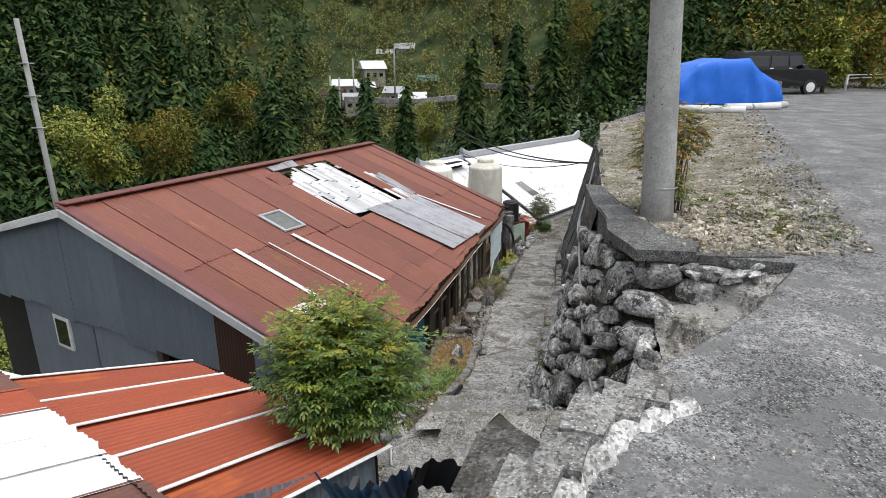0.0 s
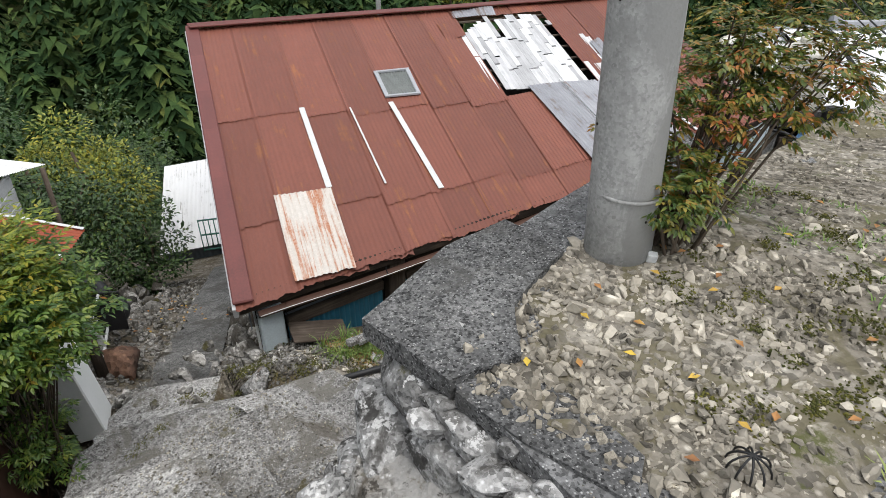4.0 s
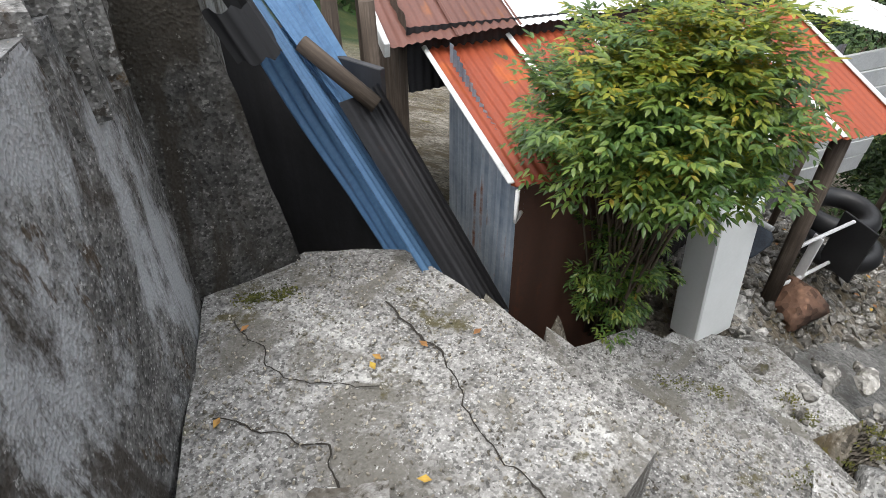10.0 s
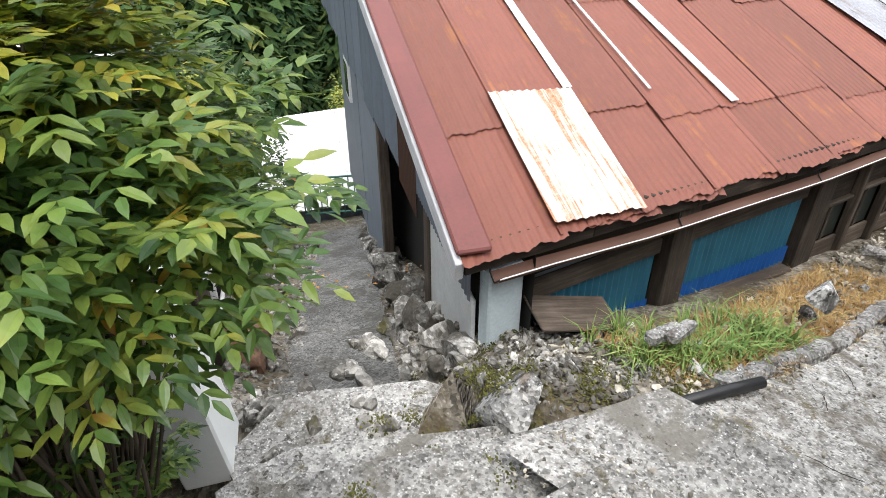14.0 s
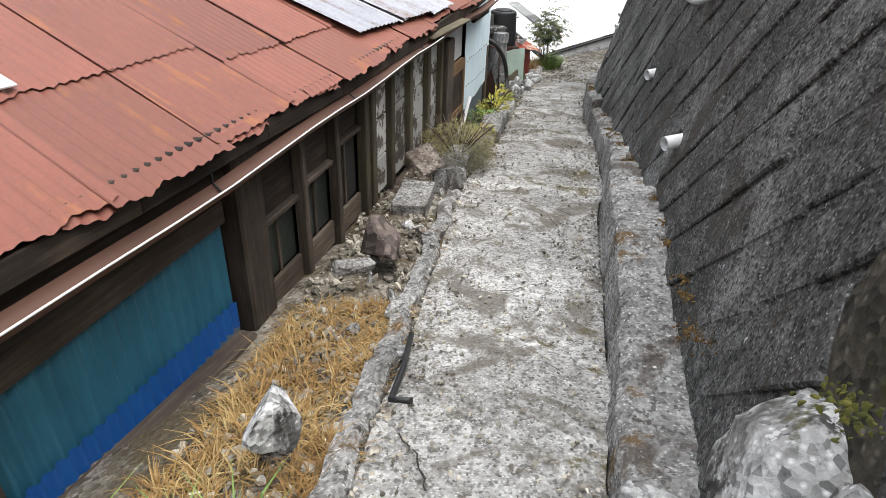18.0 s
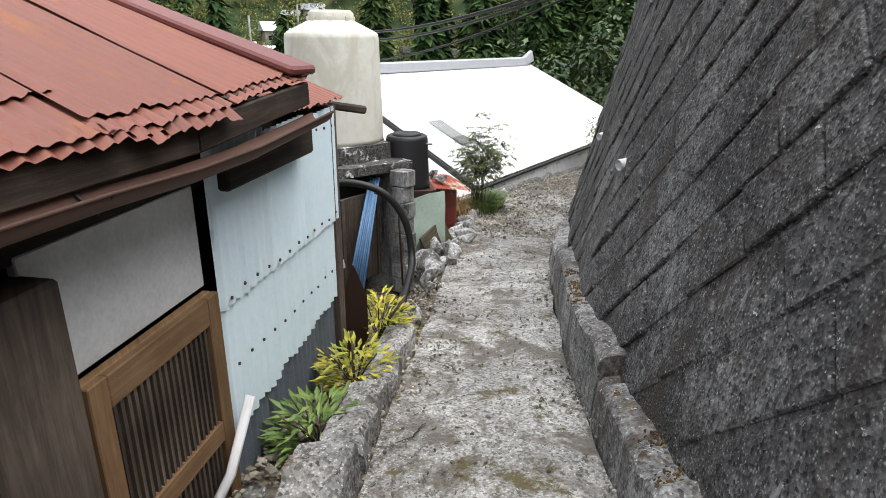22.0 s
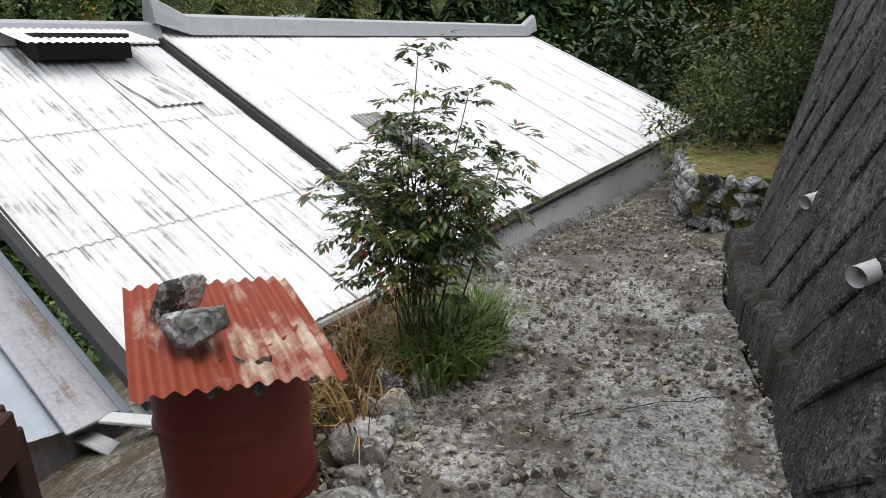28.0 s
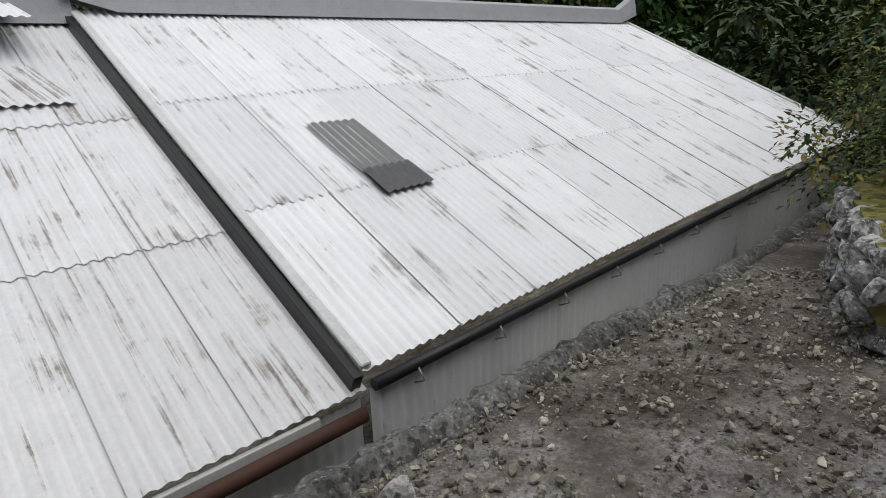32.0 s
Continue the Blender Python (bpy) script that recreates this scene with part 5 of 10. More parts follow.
def broad_crown(rng, c, r, n, leaf, vs, fs, clumps=14):
    """Leaf clumps with gaps, for a crown or a bush."""
    cs = []
    for _ in range(clumps):
        p = V(rng.gauss(0, 0.5), rng.gauss(0, 0.5), rng.gauss(0.05, 0.45))
        if p.length > 1:
            p.normalize()
        cs.append((V(c[0] + p.x * r[0], c[1] + p.y * r[1], c[2] + p.z * r[2]), rng.uniform(0.25, 0.5)))
    for k in range(n):
        q, f = cs[k % clumps]
        d = V(rng.gauss(0, 1), rng.gauss(0, 1), rng.gauss(0.2, 0.8))
        d = d.normalized() * rng.random() ** 0.4
        o = q + V(d.x * r[0] * f, d.y * r[1] * f, d.z * r[2] * f * 0.8)
        leaf_geo(vs, fs, o, d + V(rng.uniform(-0.6, 0.6), rng.uniform(-0.6, 0.6), rng.uniform(-0.7, 0.3)), V(0, 0, 1) + d * 0.5, leaf * rng.uniform(0.7, 1.3), leaf * 0.3)


def broad_tree(rng, base, h, r, material, label, n=1400, leaf=0.22, name="tree", cat="tree", trunk_r=0.10, low=0.35):
    t = thing(name, base, label, cat)
    b = Vector(base)
    part("trunk", tube([b + V(0, 0, -0.2), b + V(0.05 * h * 0.3, 0, h * 0.3), b + V(0, 0.04 * h, h * 0.6), b + V(0, 0, h * 0.85)], trunk_r, 7, taper=0.35), BARK, t, smooth=True)
    for k in range(4):
        a = rng.uniform(0, 6.3)
        e = b + V(math.cos(a) * r * 0.7, math.sin(a) * r * 0.7, h * rng.uniform(0.55, 0.8))
        part("limb", tube([b + V(0, 0, h * 0.3), b.lerp(e, 0.5) + V(0, 0, h * 0.12), e], trunk_r * 0.5, 5, taper=0.3), BARK, t, smooth=True)
    vs, fs = [], []
    broad_crown(rng, (b.x, b.y, b.z + h * (low + 1) / 2), (r, r, h * (1 - low) / 2), n, leaf, vs, fs, 18)
    mesh_from("crown", vs, fs, material, t)
    return t


# ---- woods ----
FOREST = leafmat("conifer_needles", [(0.0, (0.010, 0.025, 0.011)), (0.35, (0.026, 0.055, 0.020)), (0.65, (0.055, 0.095, 0.030)), (0.88, (0.10, 0.13, 0.035)), (1.0, (0.17, 0.15, 0.04))], 0.9, 0.1, 0.16)
MIXED = leafmat("mixed_autumn_leaves", [(0.0, (0.03, 0.055, 0.015)), (0.4, (0.10, 0.13, 0.028)), (0.68, (0.22, 0.19, 0.04)), (0.85, (0.34, 0.19, 0.04)), (1.0, (0.27, 0.12, 0.05))], 0.9, 0.1, 0.3)


# Paler than FOREST: haze over the far woods is put into the leaf colours.
HAZEDWOOD = leafmat("hazed_hill_foliage", [(0.0, (0.022, 0.05, 0.022)), (0.35, (0.05, 0.095, 0.036)), (0.62, (0.09, 0.14, 0.048)), (0.82, (0.17, 0.17, 0.055)), (1.0, (0.26, 0.17, 0.06))], 0.9, 0.1, 0.06)
BANKLEAF = leafmat("bank_shrub_leaves", [(0.0, (0.015, 0.032, 0.012)), (0.36, (0.035, 0.066, 0.020)), (0.52, (0.075, 0.115, 0.028)), (0.68, (0.17, 0.19, 0.04)), (0.82, (0.26, 0.19, 0.05)), (1.0, (0.30, 0.13, 0.06))], 0.6, 0.3, 0.55)
GARDENLEAF = leafmat("garden_scrub_leaves", [(0.0, (0.07, 0.10, 0.035)), (0.4, (0.15, 0.18, 0.06)), (0.7, (0.27, 0.25, 0.09)), (1.0, (0.38, 0.28, 0.12))], 0.9, 0.1)


def mesh_np(name, v, f, material, label, parent=None, kind=""):
    """A mesh from arrays of corners and triangles."""
    me = bpy.data.meshes.new(name)
    me.vertices.add(len(v))
    me.vertices.foreach_set("co", np.asarray(v, dtype=np.float32).ravel())
    me.loops.add(f.size)
    me.loops.foreach_set("vertex_index", f.astype(np.int32).ravel())
    me.polygons.add(len(f))
    me.polygons.foreach_set("loop_start", np.arange(0, f.size, 3, dtype=np.int32))
    me.update(calc_edges=True)
    me.materials.append(material)
    return tagged(new(name, me), label, kind=kind)


def cedar_boughs(rng, base, h, r, n):
    """Drooping sprays of cedar foliage: a cone with a lobed outline and gaps."""
    s = rng.rand(n) ** 0.62
    a = rng.rand(n) * 6.283
    ph = rng.rand(4) * 6.28
    lobe = 0.72 + 0.16 * np.sin(3 * a + ph[0] + 9 * s) + 0.16 * np.sin(5 * a + ph[1] - 17 * s) + 0.12 * np.sin(31 * s + ph[2] + a)
    rr = r * (0.05 + 0.95 * s) * lobe * (0.35 + 0.65 * rng.rand(n) ** 0.4)
    o = np.stack([base[0] + rr * np.cos(a), base[1] + rr * np.sin(a), base[2] + h * (1 - 0.92 * s) - 0.15 * rr], 1)
    L = (0.035 * h + 0.25) * rng.uniform(0.5, 1.2, n)
    a2 = a + rng.normal(0, 0.5, n)
    out = np.stack([np.cos(a2), np.sin(a2), -rng.uniform(0.1, 1.3, n)], 1)
    out /= np.linalg.norm(out, axis=1)[:, None]
    side = np.stack([-np.sin(a2), np.cos(a2), rng.normal(0, 0.35, n)], 1) * (L * 0.32)[:, None]
    return np.stack([o - side, o + side, o + out * L[:, None]], 1).reshape(-1, 3)


def wood_patch(name, seed, n, region, hh, rr, sprays, label, ok=lambda x, y: True, material=None):
    rng = np.random.RandomState(seed)
    vs = []
    tries = 0
    while len(vs) < n and tries < n * 20:
        tries += 1
        x, y = rng.uniform(region[0], region[1]), rng.uniform(region[2], region[3])
        if ok(x, y):
            vs.append(cedar_boughs(rng, (x, y, hill_z(x, y) - 0.5), rng.uniform(*hh), rng.uniform(*rr), sprays))
    v = np.concatenate(vs)
    mesh_np(name, v, np.arange(len(v)).reshape(-1, 3), material or FOREST, label, kind="stuff")


def leaf_patch(seed, n, region, rad, leaf, per, ok=lambda x, y: True, lift=0.6):
    rng = random.Random(seed)
    vs, fs = [], []
    c = tries = 0
    while c < n and tries < n * 20:
        tries += 1
        x, y = rng.uniform(region[0], region[1]), rng.uniform(region[2], region[3])
        if not ok(x, y):
            continue
        r = rng.uniform(*rad)
        broad_crown(rng, (x, y, hill_z(x, y) + r * lift * rng.uniform(0.8, 1.6)), (r, r, r * 1.15), per, leaf, vs, fs, 10)
        c += 1
    return vs, fs


def clear_view(x, y):
    """Keeps the village clearing free of tall trees."""
    return not (95 < y < 178 and abs(x + 3) < 26)


wood_patch("cedar_wood", 1, 1000, (-110, -24, -30, 120), (11, 20), (2.4, 3.8), 620, "dark green cedar forest covering the valley side", lambda x, y: -x > 30 - 0.14 * y)
wood_patch("cedar_wood", 2, 1300, (-190, 150, 110, 330), (13, 22), (2.8, 4.6), 260, "distant green cedar and autumn forest on mountain slopes", lambda x, y: clear_view(x, y), HAZEDWOOD)
wood_patch("cedar_wood", 3, 420, (12, 110, 34, 130), (9, 17), (2.2, 3.6), 420, "cedar forest rising behind the road", lambda x, y: x > 17 + 0.02 * y)
wood_patch("cedar_wood", 22, 330, (-32, 28, 126, 182), (5, 10), (1.6, 2.8), 220, "young cedars on the hill behind the village", lambda x, y: y > 168, HAZEDWOOD)
_v, _fc = leaf_patch(14, 640, (-30, 30, 96, 185), (1.4, 3.0), 0.55, 90, lambda x, y: y > 112 or abs(x) > 12, 0.3)
mesh_from("hillside_scrub", _v, _fc, GARDENLEAF, None, "green and brown scrub and gardens round the village", kind="stuff")
_v, _fc = leaf_patch(15, 260, (-34, 30, 60, 112), (1.6, 3.2), 0.6, 110, lambda x, y: hill_z(x, y) < -8, 0.6)
mesh_from("hillside_scrub", _v, _fc, DARKLEAF, None, "dark green scrub on the slope below the village", kind="stuff")
_v, _fc = leaf_patch(4, 330, (-140, 90, 55, 260), (2.5, 5.0), 0.8, 170, lambda x, y: clear_view(x, y) and (y > 120 or x < -20 or x > 24), 0.9)
mesh_from("autumn_wood", _v, _fc, MIXED, None, "mixed autumn-coloured trees among the cedars", kind="stuff")
_v, _fc = leaf_patch(5, 105, (8, 56, 30, 70), (1.6, 3.4), 0.24, 1250, lambda x, y: x > 14 + 0.35 * (y - 30), 0.9)
mesh_from("autumn_wood", _v, _fc, MIXED, None, "yellow-green trees on the slope behind the parked cars", kind="stuff")
_v, _fc = leaf_patch(6, 80, (-40, -9, 0, 36), (1.4, 2.8), 0.15, 1700, lambda x, y: -x > 9.5 + 0.1 * y and not (-22 < x < -6 and abs(y + 0.98 * x - 0.3) < 4.2), 0.8)
mesh_from("undergrowth", _v, _fc, DARKLEAF, None, "leafy trees and undergrowth below the houses", kind="stuff")
_v, _fc = leaf_patch(7, 70, (-30, 40, 33, 60), (1.6, 3.2), 0.42, 380, lambda x, y: not (x < 13 and y < 38) and x < 32, 0.75)
mesh_from("undergrowth", _v, _fc, DARKLEAF, None, "shrubs and small trees beyond the white roof", kind="stuff")
_v, _fc = leaf_patch(28, 70, (8.8, 12.5, 24.6, 28.5), (0.25, 0.5), 0.055, 700, lambda x, y: hill_z(x, y) > -4.05 and x < road_edge(y) + 0.2, 0.35)
mesh_from("undergrowth", _v, _fc, BANKLEAF, None, "dark shrubs covering the bank beside the wall end", kind="stuff")
_v, _fc = leaf_patch(18, 90, (8.6, 20, 25.0, 34), (0.4, 0.8), 0.06, 900, lambda x, y: path_at(y)[1] + 2.4 < x < road_edge(y) + 0.3 and not inside([(7.0, 26.2), (6.3, 24.2), (8.0, 23.2), (9.2, 25.2), (9.9, 27.6), (8.6, 27.6)], x, y), 0.45)
mesh_from("undergrowth", _v, _fc, BANKLEAF, None, "dark green shrubs on the bank behind the terrace", kind="stuff")
_v, _fc = leaf_patch(8, 95, (8.2, 28, 23.5, 38), (0.6, 1.3), 0.075, 1300, lambda x, y: road_edge(y) - 3.0 < x < road_edge(y) + 0.4, 0.5)
mesh_from("undergrowth", _v, _fc, BANKLEAF, None, "rounded garden shrubs along the terrace", kind="stuff")

# ---- utility pole, slabs and the stone-faced platform ----
POLE = V(2.40, 6.38, -0.2)
LEANV = V(-0.055, 0.0, 1.0).normalized()
_p = thing("utility_pole", POLE, "grey concrete utility pole with rust-stained pinholes", "pole")
part("shaft", tube([POLE + LEANV * s for s in steps(-0.3, 9.0, 12)], [0.172 - 0.0072 * s for s in steps(-0.3, 9.0, 12)], 36), POLECON, _p, smooth=True)
for k in range(14):
    z, a = random.uniform(0.2, 3.0), random.uniform(2.6, 6.0)
    r = 0.172 - 0.0072 * z
    c = POLE + LEANV * z + V(r * math.cos(a), r * math.sin(a), 0)
    # black disc painted as the shade in a hole
    part("pinhole", tube([c - V(math.cos(a), math.sin(a), 0) * 0.012, c + V(math.cos(a), math.sin(a), 0) * 0.003], 0.007, 6), SHADEBLACK, _p)
part("weld_ring", lathe([(0.173, 0.42), (0.177, 0.425), (0.177, 0.435), (0.172, 0.44)], POLE, 36), POLECON, _p)
_p2 = thing("utility_pole", (-15.5, 24.0, -10), "distant grey utility pole with a bracketed cable", "pole")
part("shaft", tube([(-15.5, 24, -11), (-15.7, 24, 3.0)], 0.13, 12, taper=0.7), POLECON, _p2, smooth=True)
for z in (-1.0, 0.2, 1.4):
    part("bracket", tube([(-15.9, 23.9, z), (-15.3, 23.9, z)], 0.03, 6), GREYCABLE, _p2)


def slab_piece(poly, z0, z1, seed, label):
    whole("concrete_slab", rough_slab(poly, z0, z1, 0.08, 0.006, 0.012, seed), SLABMAT, label, "slab", "edge slabs")


slab_piece([(1.78, 5.119999999999999), (2.30, 5.06), (2.44, 5.34), (2.24, 5.62), (2.20, 6.15), (1.80, 6.24), (1.71, 5.81)], -0.19, -0.09, 31, "thick weathered concrete edging slab broken at one corner")
slab_piece([(1.86, 6.27), (2.19, 6.18), (2.25, 7.2), (2.3, 8.3), (2.08, 8.4), (1.9, 7.2)], -0.55, -0.16, 33, "long weathered concrete edging slab along a gravel terrace")
slab_piece([(2.33, 5.05), (2.66, 5.0), (3.06, 5.0), (3.02, 5.20), (2.70, 5.30), (2.46, 5.34)], -0.20, -0.12, 35, "cracked concrete slab among rubble")

SOILDARK = speckled("dark_joint_soil", (0.02, 0.018, 0.014), (0.05, 0.044, 0.034), (0.11, 0.098, 0.078), fine=40, moss=(0.07, 0.065, 0.02), bumps=0.9)
_sw = thing("stone_wall", (1.6, 5.6, -1.6), "dry rubble stone wall of grey boulders below a platform", "stone wall", kind="structure")
_rs = random.Random(11)


def face_pt(u, v):
    """Stone face round the platform: u from the stair side to the black wall, v from foot to top."""
    top = [V(3.05, 4.96, -0.16), V(2.5, 5.0, -0.13), V(2.12, 5.08, -0.14), V(1.95, 5.24, -0.18), V(1.82, 5.6, -0.24), V(1.80, 6.2, -0.3), V(1.84, 6.6, -0.36), V(1.87, 6.95, -0.4), V(1.89, 7.45, -0.42), V(1.93, 7.88, -0.45)]
    foot = [V(2.75, 4.92, -0.55), V(2.2, 4.86, -1.10), V(1.72, 4.78, -1.62), V(1.42, 4.92, -2.05), V(1.20, 5.45, -2.35), V(1.08, 6.3, -2.6), V(1.12, 6.65, -2.62), V(1.24, 7.0, -2.6), V(1.38, 7.45, -2.58), V(1.55, 7.88, -2.6)]
    s = u * (len(top) - 1)
    i = min(int(s), len(top) - 2)
    return foot[i].lerp(foot[i + 1], s - i).lerp(top[i].lerp(top[i + 1], s - i), v)


_bk = bmesh.new()
_g = [[_bk.verts.new(face_pt(i / 40, j / 12) + V(0.075, 0.05, -0.02) + 0.03 * noise.noise_vector(face_pt(i / 40, j / 12) * 5)) for j in range(13)] for i in range(41)]
for i in range(40):
    for j in range(12):
        _bk.faces.new((_g[i][j], _g[i + 1][j], _g[i + 1][j + 1], _g[i][j + 1]))
part("backing", _bk, SOILDARK, _sw, "dark earth and mortar between the stones")
def fitted_stone(c, e1, e2, n, w, h, d, rng):
    """A wall stone that fills its cell: a boxy lump with broken facets, proud of the joints."""
    bm = bmesh.new()
    s0 = V(rng.uniform(0, 90), rng.uniform(0, 90), rng.uniform(0, 90))
    cuts = [(V(rng.gauss(0, 1), rng.gauss(0, 1), rng.gauss(0, 0.9)).normalized(), rng.uniform(0.30, 0.46)) for _ in range(9)]
    roll = rng.uniform(-0.35, 0.35)
    for v in bmesh.ops.create_icosphere(bm, subdivisions=3, radius=0.5)["verts"]:
        p = v.co.copy()
        m = max(abs(p.x), abs(p.y), abs(p.z))
        p = p.lerp(p * (0.5 / m), 0.60)
        if p.z > 0.24:
            p.z = 0.24 + 0.3 * (p.z - 0.24)
        for q, lim in cuts:
            k = p.dot(q) - lim
            if k > 0:
                p -= q * k * 0.9
        p *= 1.10 + 0.22 * noise.noise(p * 1.9 + s0) + 0.10 * noise.noise(p * 6 + s0) + 0.06 * noise.noise(p * 15 + s0)
        x, y = p.x * math.cos(roll) - p.y * math.sin(roll), p.x * math.sin(roll) + p.y * math.cos(roll)
        v.co = c + e1 * (x * w) + e2 * (y * h) + n * (p.z * d)
    for f in bm.faces:
        f.smooth = True
    for e in bm.edges:
        e.smooth = e.calc_face_angle(0.0) < 0.30
    return bm


_laid = []
# large flat stones stacked at the corner
for x, y, z, w, h, d in [(2.00, 5.10, -0.32, 0.42, 0.26, 0.34), (1.90, 5.02, -0.60, 0.44, 0.22, 0.36), (1.80, 4.96, -0.86, 0.40, 0.22, 0.34), (2.40, 4.99, -0.27, 0.30, 0.15, 0.26), (2.28, 4.95, -0.47, 0.28, 0.24, 0.24), (2.30, 4.90, -0.74, 0.22, 0.18, 0.2), (2.72, 4.95, -0.36, 0.36, 0.26, 0.26)]:
    n = V(-0.62, -0.78, 0).normalized() if x < 2.1 else V(-0.2, -0.97, 0.1).normalized()
    e1 = n.cross(V(0, 0, 1)).normalized()
    _laid.append((V(x, y, z), (w + h) / 2))
    part("stone", fitted_stone(V(x, y, z) - n * 0.06, e1, V(0, 0, 1), n, w * 0.98, h * 1.02, d, _rs), STONE, _sw)
for big in (0.34, 0.27, 0.21, 0.16, 0.12, 0.09):
    for _ in range(480):
        uc, vc = _rs.random(), _rs.uniform(0.03, 0.97)
        colh = (face_pt(uc, 1) - face_pt(uc, 0)).length
        w = big * _rs.uniform(0.8, 1.15)
        h = min(w * _rs.uniform(0.55, 0.85), colh * 0.9)
        if h < 0.07:
            continue
        vc = min(1 - 0.62 * h / colh, max(0.05, vc))
        p = face_pt(uc, vc)
        if p.y > 7.75 or p.y > 7.35 and p.z > -2.15:
            continue
        if any((p - q).length < 0.47 * (r + (w + h) / 2) for q, r in _laid):
            continue
        _laid.append((p, (w + h) / 2))
        e1 = (face_pt(min(1, uc + 0.01), vc) - face_pt(max(0, uc - 0.01), vc)).normalized()
        e2 = (face_pt(uc, min(1, vc + 0.02)) - face_pt(uc, max(0, vc - 0.02))).normalized()
        n = e1.cross(e2).normalized()
        if n.x + n.y * 0.6 > 0:
            n.negate()
        part("stone", fitted_stone(p - n * _rs.uniform(-0.01, 0.05), e1, e2, n, w * 1.0, h * 1.05, max(0.15, 0.9 * h), _rs), STONE, _sw)
# stones that hold the side of the flight
for t in steps(0, 1, 6):
    for z in (-1.50, -1.28, -1.06, -0.88):
        p = V(1.80, 4.82, z).lerp(V(1.50, 4.22, z - 0.16), t) + V(0.10 * (z + 1.5), _rs.uniform(-0.03, 0.03), _rs.uniform(-0.03, 0.03))
        n = V(-0.88, 0.42, 0.15).normalized()
        e1 = n.cross(V(0, 0, 1)).normalized()
        part("stone", fitted_stone(p - n * _rs.uniform(-0.02, 0.05), e1, n.cross(e1), n, _rs.uniform(0.14, 0.24), _rs.uniform(0.14, 0.22), 0.2, _rs), STONE, _sw)
for k in range(17):
    # coping rocks along the broken platform edge
    a, b = V(3.25, 4.92, 0), V(2.2, 5.04, 0)
    p = a.lerp(b, k / 17 + _rs.uniform(-0.02, 0.02))
    w = _rs.uniform(0.10, 0.20)
    part("stone", rock_bm((p.x, p.y + _rs.uniform(-0.10, 0.03), -0.27 + _rs.uniform(-0.04, 0.03)), (w * 1.3, w, w * 0.7), 2, 0.3, Euler((0, 0, _rs.uniform(0, 6))).to_matrix()), STONE, _sw, smooth=True)
# rubble at its foot along the path and on the flight
for k in range(95):
    y = _rs.uniform(4.9, 7.7)
    x = face_pt(min(0.99, 0.34 + 0.226 * (y - 5.0)), 0.02).x + _rs.uniform(-0.16, 0.10)
    z = path_at(y)[2] if y > 6.2 else -1.9 - 0.5 * (y - 4.9) / 1.3
    s = _rs.uniform(0.07, 0.24)
    whole("stone", rock_bm((x, y, z + 0.30 * s), (s, s * 1.2, s * 0.8), 2, 0.18), STONE, "loose grey stone at the foot of a rubble wall", "stone", "loose stones")
for x, y, z, s in [(1.35, 4.0, -1.62, 0.42), (1.62, 3.78, -1.52, 0.36), (1.28, 3.66, -1.64, 0.3), (1.75, 4.35, -1.5, 0.34), (1.55, 4.55, -1.6, 0.3), (2.0, 4.6, -1.2, 0.36), (2.3, 4.75, -0.9, 0.34), (2.55, 4.85, -0.62, 0.3), (2.05, 4.02, -1.2, 0.3), (1.15, 3.95, -1.66, 0.26), (2.45, 4.1, -0.95, 0.28), (2.7, 4.4, -0.55, 0.26)]:
    whole("stone", rock_bm((x, y, z), (s * 1.3, s, s * 0.42), 3, 0.2, Euler((0, 0, _rs.uniform(0, 6))).to_matrix()), STONE, "flat worn grey rock set into the rough steps", "stone", "stair rocks")

for k in range(40):
    t = _rs.random()
    a = V(2.95, 4.78, -0.34).lerp(V(1.60, 3.92, -1.52), t)
    o = V(0.55, -0.76, 0).normalized() * _rs.uniform(-0.66, 0.45)
    q = _rs.uniform(0.06, 0.20)
    whole("stone", rock_bm(a + o + V(0, 0, -0.09), (q * 1.4, q, q * 0.5), 3, 0.22, Euler((_rs.uniform(-0.3, 0.3), _rs.uniform(-0.3, 0.3), _rs.uniform(0, 6))).to_matrix()), STONE, "flat worn grey rock set into the rough steps", "stone", "stair rocks")

# earth and fine litter showing between the stones on the terrace
EARTH = speckled("trodden_earth", (0.10, 0.085, 0.062), (0.25, 0.226, 0.185), (0.45, 0.42, 0.36), fine=34, stain=(0.13, 0.115, 0.07), moss=(0.11, 0.12, 0.04), bumps=0.8)
_eb = bmesh.new()
_eg = {}
_en = 40
for j in range(_en * 2 + 1):
    for i in range(_en + 1):
        y = 5.12 + 14.5 * (j / (_en * 2)) ** 1.5
        xl = lerp_table([(5.1, 2.45), (5.65, 2.40), (5.7, 2.16), (6.2, 2.20), (7.2, 2.27), (8.3, 2.33), (9.0, 2.5), (12, 3.2), (20, 5.2)], y)[0]
        xr = 3.55 + 0.42 * (y - 5) + 0.25 * noise.noise(V(y * 1.1, 0, 3))
        x = xl + (xr - xl) * i / _en
        e = min(1.0, 4 * (1 - i / _en))
        _eg[i, j] = _eb.verts.new((x, y, upper_z(x, y) - 0.004 + e * (0.012 + 0.012 * noise.noise(V(x * 3, y * 3, 8)) + 0.006 * noise.noise(V(x * 11, y * 11, 8)))))
for j in range(_en * 2):
    for i in range(_en):
        _eb.faces.new((_eg[i, j], _eg[i + 1, j], _eg[i + 1, j + 1], _eg[i, j + 1])).smooth = True
whole("earth", _eb, EARTH, "trodden brown earth under scattered gravel", "ground", kind="structure")
